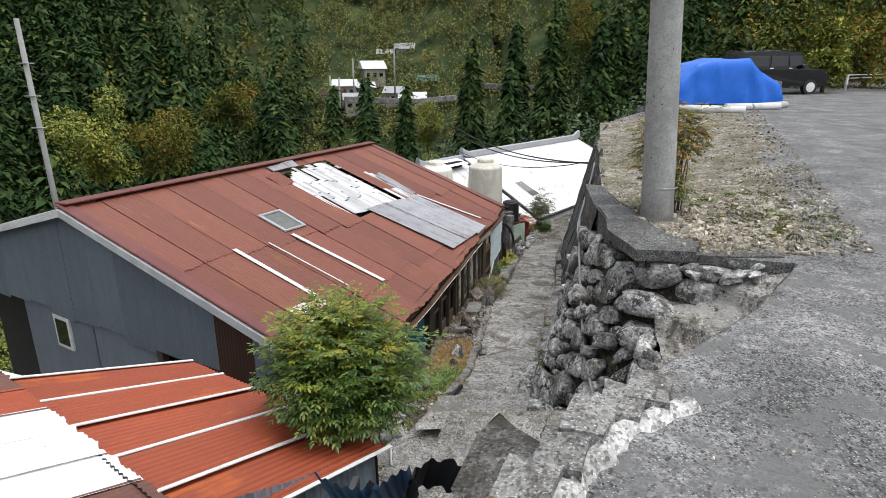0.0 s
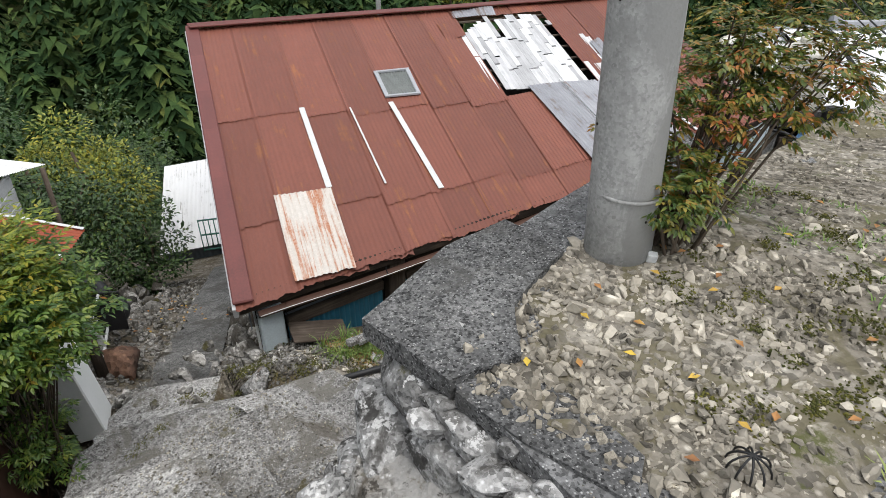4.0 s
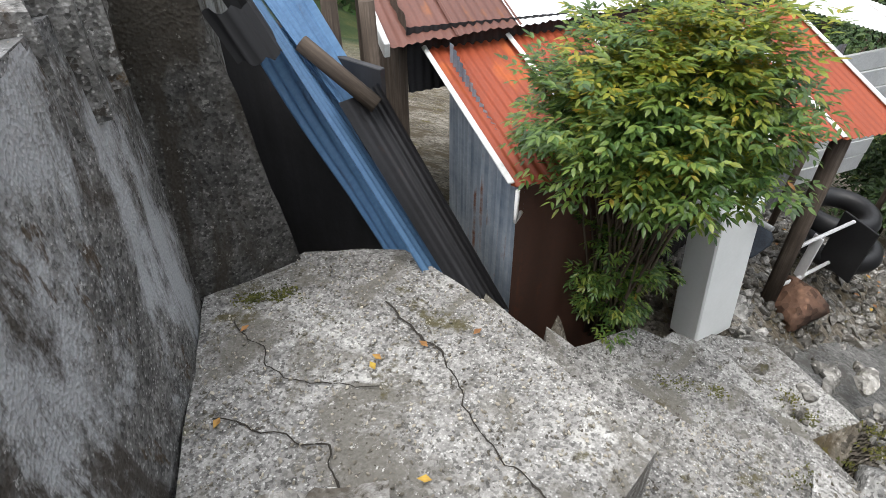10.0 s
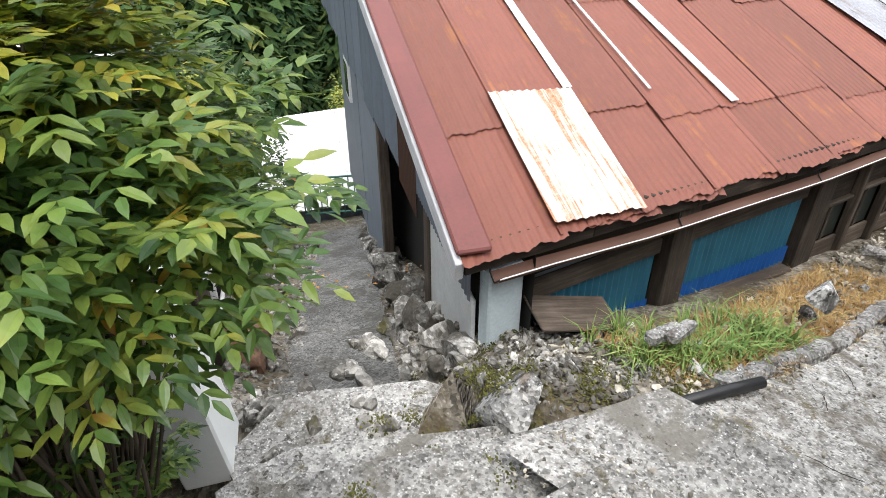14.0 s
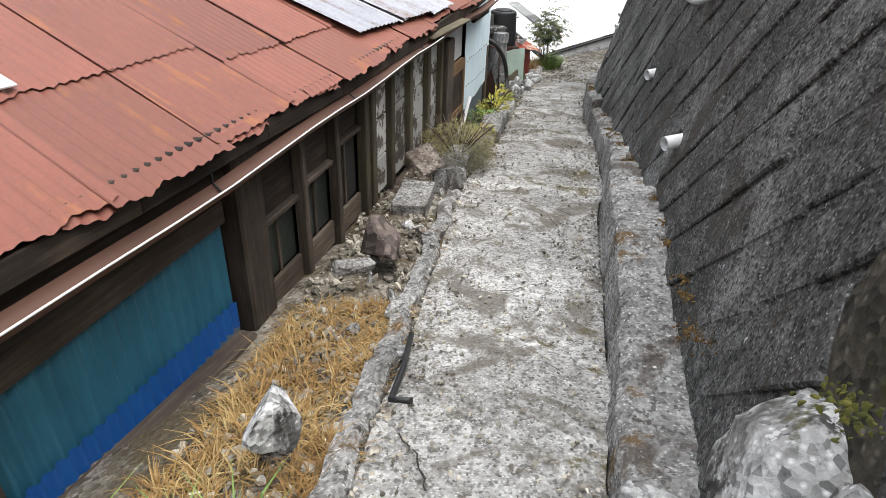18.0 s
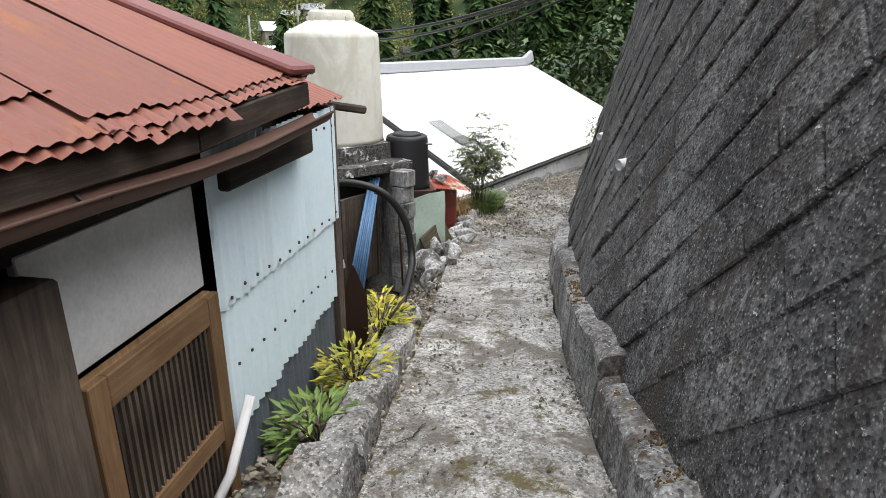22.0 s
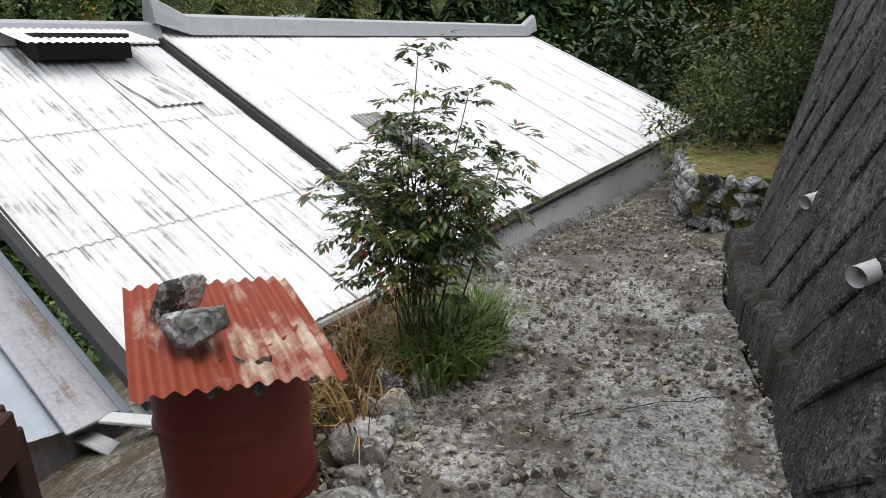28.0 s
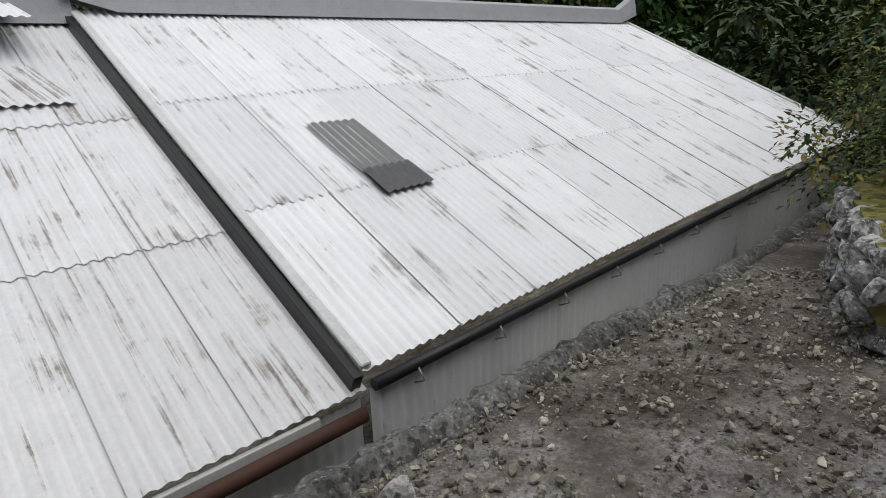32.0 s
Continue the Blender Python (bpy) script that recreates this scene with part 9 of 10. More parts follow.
_v, _f2 = scatter(9000, (-1.2, 4.2, 6.4, 23.0), (0.010, 0.075), beside, ground_z, 14)
mesh_from("rubble", _v, _f2, GRAVEL, None, "stony rubble between path and houses", kind="stuff")

_rp = random.Random(31)
for x, y, z, sx, sy, sz, lab in [(0.50, 10.05, -3.05, 0.34, 0.32, 0.29, "round brown boulder beside the house wall"), (0.27, 8.2, -2.66, 0.26, 0.20, 0.22, "grey boulder lying in dry grass"), (-0.50, 5.88, -2.46, 0.36, 0.30, 0.30, "mossy grey boulder at the corner of the steps"),
                             (3.32, 20.7, -4.50, 0.34, 0.24, 0.2, "rounded pale stone at the path edge"), (3.15, 20.2, -4.50, 0.30, 0.2, 0.18, "rounded pale stone at the path edge"), (3.45, 21.2, -4.52, 0.3, 0.24, 0.2, "rounded pale stone at the path edge"), (2.95, 19.75, -4.40, 0.26, 0.2, 0.17, "rounded pale stone at the path edge"), (2.62, 18.85, -4.30, 0.34, 0.22, 0.16, "rounded pale stone at the path edge"), (2.45, 18.2, -4.28, 0.5, 0.3, 0.2, "rounded pale stone at the path edge"), (2.2, 16.4, -4.0, 0.2, 0.14, 0.1, "white stone at the path edge"), (4.1, 22.4, -4.66, 0.3, 0.24, 0.1, "flat stone set in the path"), (4.35, 22.9, -4.7, 0.35, 0.2, 0.1, "flat stone set in the path")]:
    whole("boulder", rock_bm((x, y, z), (sx, sy, sz), 3, 0.2), STONE if "brown" not in lab else speckled("brown_rock", (0.06, 0.05, 0.045), (0.15, 0.12, 0.105), (0.26, 0.21, 0.19), fine=22), lab, "rock", "path boulders")
for k in range(34):
    y = 17.4 + 4.2 * (k + _rp.uniform(-0.3, 0.3)) / 34
    l, r, z = path_at(y)
    q = _rp.uniform(0.10, 0.26)
    whole("stone", rock_bm((l - 0.05 + _rp.uniform(-0.10, 0.10), y, z + 0.12 * q), (q * 1.2, q, q * 0.7), 3, 0.2), PALESTONE, "rounded pale stone at the path edge", "stone", "path stones", smooth=True)
for k in range(70):
    y = _rp.uniform(6.3, 22.6)
    l, r, z = path_at(y)
    q = _rp.uniform(0.05, 0.15)
    x = l - _rp.uniform(0.0, 0.45)
    whole("stone", rock_bm((x, y, _low(x, y) + 0.25 * q), (q * 1.3, q, q * 0.7), 2), STONE, "loose stone beside the footpath", "stone", "path stones")
_v, _f2 = scatter(5200, (3.4, 9.5, 19.5, 30.0), (0.010, 0.060), lambda x, y: on_path(x, y) and noise.noise(V(x * 0.9, y * 0.9, 6)) > -0.25, path_z, 46)
mesh_from("gravel", _v, _f2, GRAVEL, None, "pale loose gravel on the earth path", kind="stuff")
# flat slabs beside the wall and a board
whole("stone_slab", box((0.24, 0.34, 0.04), pose(0.76, 11.68, -3.12, 14, -22, 20), 0.015, 0.02), speckled("brown_slab", (0.09, 0.075, 0.062), (0.20, 0.17, 0.145), (0.34, 0.30, 0.26), fine=60, stain=(0.07, 0.05, 0.04)), "flat brown stone slab tilted beside the wall", "slab")
whole("stone_slab", rough_slab([(0.50, 11.0), (0.76, 10.98), (0.84, 11.46), (0.58, 11.52)], -3.5, -3.24, 0.08, 0.008, 0.01, 61), KERBMAT, "flat grey stone slab beside the house", "slab")
whole("board", box((0.62, 0.30, 0.02), pose(-0.80, 6.92, -2.66, 10, 16, 65), 0.004), OLDWOOD, "grey board lying in the grass by the house", "board")
whole("drain_pipe", tube([V(-0.06, 6.28, -2.50), V(0.18, 6.85, -2.58), V(0.28, 7.05, -2.60)], 0.032, 12), BLACKPLASTIC, "black plastic pipe along the path edge", "pipe")
whole("drain_pipe", tube([V(0.70, 8.52, -2.89), V(0.62, 8.56, -2.92), V(0.66, 8.8, -2.97), V(0.69, 9.15, -3.05)], 0.014, 10), BLACKPLASTIC, "black plastic pipe along the path edge", "pipe")
for (x, y, z) in [(-0.25, 6.95, -2.52), (-0.18, 7.02, -2.50), (0.35, 9.7, -3.0)]:
    whole("stone", box((0.24, 0.08, 0.07), pose(x, y, z, 4, 6, _rp.uniform(0, 90)), 0.015, 0.01), KERBMAT, "pale broken stone lying by the path", "stone", "path stones")

# ---- cracks in the concrete ----
CRACKDIRT = plain("crack_dirt", (0.035, 0.03, 0.024), 0.95, var=0.3, scale=20)


def crack(pts, zf, w, label):
    """A jagged dirt-filled crack lying in a surface."""
    vs, fs = [], []
    run = 0.0
    for (x0, y0), (x1, y1) in zip(pts, pts[1:]):
        L = math.hypot(x1 - x0, y1 - y0)
        n = max(2, int(L / 0.025))
        for k in range(n + (1 if (x1, y1) == pts[-1] else 0)):
            t = k / n
            x, y = x0 + (x1 - x0) * t, y0 + (y1 - y0) * t
            nx, ny = -(y1 - y0) / L, (x1 - x0) / L
            j = 0.035 * noise.noise(V(x * 9, y * 9, 3)) + 0.012 * noise.noise(V(x * 37, y * 37, 3))
            h = w * (0.35 + 0.9 * abs(noise.noise(V(x * 21, y * 21, 8))))
            vs += [(x + nx * (j + h), y + ny * (j + h), zf(x, y)), (x + nx * (j - h), y + ny * (j - h), zf(x, y))]
    for i in range(len(vs) // 2 - 1):
        fs.append((2 * i, 2 * i + 1, 2 * i + 3, 2 * i + 2))
    mesh_from("crack", vs, fs, CRACKDIRT, None, label, kind="structure")


for pts, w in [([(0.23, 3.39), (0.35, 3.62), (0.46, 3.85)], 0.013), ([(0.46, 3.85), (0.80, 4.2), (1.02, 4.68)], 0.006), ([(0.7, 2.8), (0.9, 3.3), (0.75, 3.7)], 0.005), ([(1.2, 3.2), (1.1, 3.7), (1.5, 4.2)], 0.007)]:
    crack(pts, lambda x, y: land_z(x, y) + 0.013, w, "dirt-filled crack across the landing")
_rk = random.Random(19)
for k in range(26):
    y = 6.6 + k * 0.6 + _rk.uniform(-0.2, 0.2)
    l, r, z = path_at(y)
    a, b = sorted((_rk.uniform(0.05, 0.95), _rk.uniform(0.05, 0.95)))
    e = _rk.uniform(-0.5, 0.5)
    crack([(l + (r - l) * a, y), (l + (r - l) * (a + b) / 2, y + 0.3 * e), (l + (r - l) * b, y + e)], lambda x, y: path_at(y)[2] + 0.016 + 0.022 * noise.noise(V(x * 1.4, y * 1.4, 2)) + 0.010 * noise.noise(V(x * 6, y * 6, 5)), _rk.uniform(0.004, 0.009), "thin dirt-filled crack in the footpath")

# ---- grass and weeds ----
_rg2 = random.Random(8)
_vg, _fg = [], []
for k in range(70):
    y = _rg2.uniform(6.7, 7.9)
    l = path_at(y)[0]
    x = l - _rg2.uniform(0.15, 0.75)
    grass_tuft(_rg2, _vg, _fg, (x, y, _low(x, y)), 14, 0.20, 0.005, 1.0, 0.6)
mesh_from("grass", _vg, _fg, GREENGRASS, None, "tufts of pale green grass beside the house", kind="stuff")
_vg, _fg = [], []
for k in range(430):
    y = _rg2.uniform(6.8, 9.6)
    l = path_at(y)[0]
    x = l - _rg2.uniform(0.08, 0.72)
    grass_tuft(_rg2, _vg, _fg, (x, y, _low(x, y)), 20, 0.07, 0.003, 1.9, 0.85)
for k in range(60):
    y = _rg2.uniform(20.8, 22.3)
    x = path_at(y)[0] - _rg2.uniform(0.05, 0.5)
    grass_tuft(_rg2, _vg, _fg, (x, y, _low(x, y)), 12, 0.32, 0.005, 0.9, 0.5)
mesh_from("dry_grass", _vg, _fg, DRYGRASS, None, "matted dry straw-coloured grass", kind="stuff")
_vg, _fg = [], []
for k in range(20):
    a = _rg2.uniform(0, 6.3)
    grass_tuft(_rg2, _vg, _fg, (0.75 + 0.35 * math.cos(a), 19.15 + 0.2 * math.sin(a), -3.1), 6, 0.85, 0.004, 0.75, 0.5)
mesh_from("dry_grass", _vg, _fg, STRAW, None, "tall pale dry grass growing on the shed roof", kind="stuff")
_vg, _fg = [], []
for k in range(110):
    a = _rg2.random()
    x, y = 3.62 + 0.34 * a + _rg2.uniform(-0.16, 0.16), 21.3 + 0.7 * a + _rg2.uniform(-0.15, 0.15)
    grass_tuft(_rg2, _vg, _fg, (x, y, _low(x, y)), 18, 0.34, 0.006, 0.8, 0.4)
for k in range(90):
    x, y = 0.9 + _rg2.uniform(-0.9, 0.5), 17.5 + _rg2.uniform(-0.7, 0.6)
    grass_tuft(_rg2, _vg, _fg, (x, y, _low(x, y)), 10, 0.16, 0.012, 1.0, 0.5)
mesh_from("grass", _vg, _fg, GREENGRASS, None, "green grass round the foot of a shrub", kind="stuff")


def weed(at, r, h, n, leaf, material, label, name="weed_bush", stalks=14):
    t = thing(name, at, label, "plant")
    rng = random.Random(int(at[1] * 100))
    vs, fs = [], []
    for k in range(n):
        a, e = rng.uniform(0, 6.3), rng.random() ** 0.5
        o = V(at[0] + r * e * math.cos(a), at[1] + r * e * math.sin(a), at[2] + h * rng.random() * (1.1 - 0.5 * e))
        leaf_geo(vs, fs, o, V(math.cos(a), math.sin(a), rng.uniform(-0.2, 1.0)), V(0, 0, 1), leaf * rng.uniform(0.6, 1.3), leaf * 0.16)
    mesh_from("foliage", vs, fs, material, t)
    for k in range(stalks):
        a = rng.uniform(0, 6.3)
        part("stalk", tube([V(*at), V(*at) + V(0.5 * r * math.cos(a), 0.5 * r * math.sin(a), 0.6 * h), V(*at) + V(0.9 * r * math.cos(a), 0.9 * r * math.sin(a), 0.95 * h)], 0.004, 4), BARK, t)
    return t


WEEDY = leafmat("dry_weed_leaves", [(0.0, (0.10, 0.09, 0.05)), (0.5, (0.22, 0.19, 0.09)), (0.8, (0.28, 0.27, 0.09)), (1.0, (0.42, 0.38, 0.08))], 0.8)
FERN = leafmat("yellow_fern", [(0.0, (0.14, 0.20, 0.03)), (0.5, (0.36, 0.34, 0.04)), (1.0, (0.55, 0.45, 0.05))], 0.6)
weed((1.08, 12.32, -3.40), 0.36, 0.42, 6500, 0.026, WEEDY, "dry brownish weed bush at the path edge", stalks=46)
weed((1.46, 13.4, -3.5), 0.10, 0.14, 120, 0.05, FERN, "small yellow weed at the path edge")
weed((1.88, 16.0, -3.95), 0.22, 0.35, 340, 0.09, FERN, "yellow-green fern at the path edge", "fern")
weed((1.72, 15.2, -3.85), 0.20, 0.30, 260, 0.09, FERN, "yellow-green fern at the path edge", "fern")
weed((1.55, 14.6, -3.8), 0.20, 0.26, 220, 0.10, GREENGRASS, "green fern at the path edge", "fern")
whole("stick", tube([V(1.15, 14.0, -3.72), V(1.25, 14.12, -3.55), V(1.32, 14.3, -3.3)], 0.022, 7), GREYBOARD, "bare bent stick by the door", "stick")

# discarded boards below the annex
_rd2 = random.Random(52)
for k in range(16):
    x, y = 0.9 + _rd2.uniform(0, 1.3), 21.7 + _rd2.uniform(0, 0.9)
    whole("board", box((_rd2.uniform(0.3, 0.8), _rd2.uniform(0.06, 0.18), 0.02), pose(x, y, _low(x, y) + 0.04 + 0.015 * (k % 5), _rd2.uniform(-10, 10), _rd2.uniform(-9, 9), _rd2.uniform(0, 180)), 0.004), WHITEPAINT if k % 3 == 0 else GREYBOARD if k % 3 == 1 else OLDWOOD, "white painted broken board in a scrap heap" if k % 3 == 0 else "silvered old board in a scrap heap" if k % 3 == 1 else "dark old timber in a scrap heap", "board", "scrap boards")

# low weeds and moss in the gravel beside the pole
_vg, _fg = [], []
for k in range(150):
    x, y = 2.5 + _rg2.random() * 1.7, 5.5 + _rg2.random() * 2.6
    if on_gravel(x, y) and noise.noise(V(x * 1.3, y * 1.3, 21)) > -0.05:
        grass_tuft(_rg2, _vg, _fg, (x, y, upper_z(x, y)), 8, 0.045, 0.005, 1.6, 0.7)
mesh_from("grass", _vg, _fg, GREENGRASS, None, "low green weeds among the gravel", kind="stuff")

# moss cushions
MOSS = leafmat("moss", [(0.0, (0.035, 0.045, 0.010)), (0.6, (0.085, 0.085, 0.018)), (1.0, (0.17, 0.15, 0.03))], 0.95)
BROWNMOSS = leafmat("brown_moss", [(0.0, (0.05, 0.03, 0.015)), (0.5, (0.11, 0.065, 0.025)), (1.0, (0.2, 0.13, 0.03))], 0.95)


def moss(spots, material, label, seed):
    """Low cushions made of many tiny tufts."""
    rng = random.Random(seed)
    vs, fs = [], []
    geo = [([v.co.copy() for v in me.vertices], [tuple(p.vertices) for p in me.polygons]) for me in _shapes]
    for x, y, z, r in spots:
        for k in range(int(30 + 700 * r)):
            q = rng.gauss(0, 0.5), rng.gauss(0, 0.5)
            s = rng.uniform(0.006, 0.020)
            k0 = len(vs)
            gv, gf = geo[rng.randrange(6)]
            c = V(x + q[0] * r, y + q[1] * r * 1.3, z + 0.12 * r * max(0.0, 1 - q[0] ** 2 - q[1] ** 2))
            vs += [c + v * s for v in gv]
            fs += [tuple(i + k0 for i in f) for f in gf]
    mesh_from("moss", vs, fs, material, None, label, kind="stuff")


_ms = []
for k in range(34):
    y = _rg2.uniform(8.3, 16.5)
    fx, fz = lerp_table(WALL, y)
    h = next((h for a, b, h in _segs if a <= y <= b), 0.3)
    _ms.append((fx - _rg2.uniform(-0.02, 0.10), y, path_at(y)[2] + h + 0.0, _rg2.uniform(0.03, 0.09)))
moss(_ms, BROWNMOSS, "brown moss cushions on the kerb top", 1)
_ms = [(_rg2.uniform(-1.1, -0.2), _rg2.uniform(4.7, 6.2), 0, _rg2.uniform(0.04, 0.1)) for _ in range(40)]
_ms = [(x, y, (-2.31 if x > -0.75 and y - 4.92 < 1.5 * (x + 0.8) + 0.1 else -2.53 if x > -0.95 else -2.74) - 0.01, r) for x, y, _, r in _ms]
moss(_ms, MOSS, "green moss cushions on the steps", 2)
_ms = [(_rg2.uniform(0.3, 0.6), _rg2.uniform(2.7, 3.1), -1.72, 0.05) for _ in range(6)] + [(face_pt(u, 0.3).x - 0.1, face_pt(u, 0.3).y, face_pt(u, 0.3).z, 0.06) for u in (0.5, 0.6, 0.7, 0.8, 0.9)]
moss(_ms, MOSS, "green moss on the wall foot", 3)
_ms = [(_rg2.uniform(-1.3, -0.2), _rg2.uniform(5.75, 6.7), 0, _rg2.uniform(0.04, 0.10)) for _ in range(26)] + [(_rg2.uniform(-0.5, 0.15), _rg2.uniform(6.4, 7.2), 0, _rg2.uniform(0.04, 0.09)) for _ in range(12)]
moss([(x, y, _low(x, y) + 0.02, r) for x, y, _, r in _ms if x < path_at(y)[0]], MOSS, "yellow-green moss cushions at the house corner", 4)
_ms = [(_rg2.uniform(0.3, 1.7), _rg2.uniform(16.9, 18.1), 0, _rg2.uniform(0.05, 0.14)) for _ in range(34)] + [(_rg2.uniform(1.5, 2.2), _rg2.uniform(18.2, 18.9), 0, _rg2.uniform(0.04, 0.09)) for _ in range(10)]
moss([(x, y, _low(x, y) + 0.015, r) for x, y, _, r in _ms if x < path_at(y)[0] - 0.1], MOSS, "green moss in the hollow before the block shed", 5)
_ms = [(_rg2.uniform(2.6, 4.4), _rg2.uniform(5.5, 8.0), _rg2.uniform(0.04, 0.12)) for _ in range(46)]
moss([(x, y, upper_z(x, y) + 0.012, r) for x, y, r in _ms if on_gravel(x, y)], MOSS, "olive moss among the gravel", 6)

# fallen leaves
LITTER = leafmat("fallen_leaves", [(0.0, (0.20, 0.09, 0.04)), (0.5, (0.34, 0.17, 0.06)), (0.8, (0.5, 0.36, 0.05)), (1.0, (0.42, 0.2, 0.12))], 0.8)
_vg, _fg = [], []
for k in range(420):
    if k % 3 == 0:
        x, y = _rg2.uniform(-7, -3), _rg2.uniform(4.5, 8.5)
        z = hill_z(x, y) + 0.06
    elif k % 3 == 1:
        x, y = _rg2.uniform(0.1, 1.7), _rg2.uniform(2.7, 4.7)
        z = land_z(x, y) + 0.02
        if not inside(LAND, x, y) or _rg2.random() < 0.96:
            continue
    else:
        x, y = _rg2.uniform(2.4, 4.5), _rg2.uniform(5.2, 8)
        z = upper_z(x, y) + 0.03
        if _rg2.random() < 0.6:
            continue
    a = _rg2.uniform(0, 6.3)
    leaf_geo(_vg, _fg, V(x, y, z), V(math.cos(a), math.sin(a), 0.1), V(0, 0, 1), 0.055, 0.016)
mesh_from("leaf_litter", _vg, _fg, LITTER, None, "scattered fallen autumn leaves", kind="stuff")

# ---- stone terrace at the far end ----
_tr = thing("stone_terrace", (7.6, 25.5, -4.9), "small dry-stone terrace with a mossy top", "stone wall", kind="structure")
TP = [(7.30, 25.75), (6.62, 24.28), (7.02, 23.98), (8.3, 23.6), (9.0, 25.2), (9.6, 27.4), (8.5, 27.0)]
MOSSTOP = speckled("mossy_turf", (0.07, 0.075, 0.02), (0.15, 0.15, 0.04), (0.25, 0.22, 0.08), fine=24, stain=(0.17, 0.12, 0.06), bumps=0.8)
part("turf", rough_slab(TP, -5.2, -4.25, 0.15, 0.03, 0.03, 71), MOSSTOP, _tr, "mossy green turf")
_rt = random.Random(9)
for j in range(5):
    for i in range(5):
        a, b = V(*TP[i], 0), V(*TP[i + 1], 0)
        if i > 2 and i != 3:
            continue
        n = int((b - a).length / 0.15) + 1
        for k in range(n):
            p = a.lerp(b, (k + 0.5 * (j % 2)) / n)
            part("stone", rock_bm((p.x + _rt.uniform(-0.05, 0.05), p.y + _rt.uniform(-0.05, 0.05), -4.88 + j * 0.145), (0.19, 0.18, 0.17), 2, 0.3), STONE, _tr)
for k in range(24):
    a, b = V(*TP[5], 0), V(*TP[0], 0)
    p = a.lerp(b, k / 24)
    part("stone", rock_bm((p.x, p.y, -4.85 + 0.2 * (k % 3)), (0.24, 0.22, 0.2), 2, 0.3), STONE, _tr)
# ---- weep pipes and cables on the black wall ----
for k, (x, y, z, L) in enumerate([(2.36, 10.38, -2.46, 0.13), (2.74, 12.05, -2.44, 0.07), (3.72, 15.75, -2.64, 0.07), (4.3, 17.75, -2.77, 0.07), (4.95, 20.28, -3.70, 0.10), (5.63, 21.44, -3.78, 0.08)]):
    p = wall_pt(y, z)
    d = V(-0.93, -0.2, -0.12).normalized()
    whole("weep_pipe", tube([p - d * 0.05, p + d * L], 0.045 if k < 2 else 0.036, 16, closed_ends=False), PVC, "white plastic weep pipe sticking out of a black wall", "pipe", "weep pipes")
def sag(a, b, drop, n=16):
    a, b = Vector(a), Vector(b)
    return [a.lerp(b, t) + V(0, 0, -drop * 4 * t * (1 - t)) for t in steps(0, 1, n)]


def wall_sag(a, b, drop, n=24):
    """A cable hanging down over the leaning wall face."""
    return [wall_pt(p.y, p.z) + V(-0.05, 0, 0) for p in sag(a, b, drop, n)]


_cw = wall_pt(16.6, -1.25) + V(-0.05, 0, 0)
for k, (b, dr, r) in enumerate([((0.2, 30.5, -1.4), 0.45, 0.022), ((0.0, 30.5, -1.5), 0.55, 0.020), ((-0.6, 29.5, -1.8), 0.75, 0.013)]):
    whole("overhead_cable", tube(sag(_cw + V(0, 0.1 * k, 0), b, dr), r, 7), CABLE, "black overhead cable strung across the lane", "cable", "overhead cables")
whole("hanging_cable", tube(wall_sag(wall_pt(10.3, -1.25), wall_pt(13.7, -0.75), 0.78), 0.020, 8), GREYCABLE, "grey cable drooping over a black wall", "cable")
whole("hanging_cable", tube(wall_sag(wall_pt(16.6, -1.25), wall_pt(17.6, -1.0), 0.45, 16), 0.018, 8), GREYCABLE, "grey cable loop hanging from a wall top", "cable")
whole("overhead_cable", tube(sag((-15.7, 24, 1.2), (-1.5, 24.5, -0.6), 0.8), 0.012, 6), CABLE, "thin black overhead cable across the valley", "cable", "overhead cables")
whole("overhead_cable", tube(sag((-40, 26, 3.2), (-15.7, 24, 1.3), 1.0), 0.014, 6), CABLE, "thin black overhead cable across the valley", "cable", "overhead cables")

# ---- single trees and the far village ----
_rf = random.Random(77)
for x, y, h, r, mt, lab in [(-13.5, 17.5, 5.5, 2.4, YELLOWLEAF, "yellow-green leafy tree below the house"), (-9.8, 7.4, 3.8, 1.9, DARKLEAF, "leafy green tree beyond the sheds"), (-11.4, 8.9, 4.2, 1.7, YELLOWLEAF, "leafy tree with yellowing leaves beyond the sheds"), (-8.6, 5.2, 3.4, 1.6, DARKLEAF, "leafy green tree beyond the sheds"), (-13.5, 6.2, 5.0, 2.6, DARKLEAF, "leafy green tree beyond the sheds"), (-10.2, 3.2, 4.4, 2.0, YELLOWLEAF, "leafy tree with yellowing leaves beyond the sheds"), (-8.6, 13.2, 2.6, 0.8, DARKLEAF, "leafy shrub below the gable")]:
    broad_tree(_rf, (x, y, hill_z(x, y)), h, r, mt, lab, 7000, 0.115, low=0.1)
for x, y, h, r, mt, lab in [(-24, 40, 9, 3.0, YELLOWLEAF, "autumn yellow tree on the slope"), (-17, 36, 7, 2.6, YELLOWLEAF, "autumn orange tree on the slope"), (-2.5, 62, 9, 2.6, YELLOWLEAF, "bright yellow tree among cedars"), (17.0, 27.8, 2.6, 0.9, YELLOWLEAF, "small pale green tree beside the rail")]:
    z = hill_z(x, y) if x < 10 else 0.0
    broad_tree(_rf, (x, y, z), h, r, mt, lab, 5000, 0.20, low=0.15)


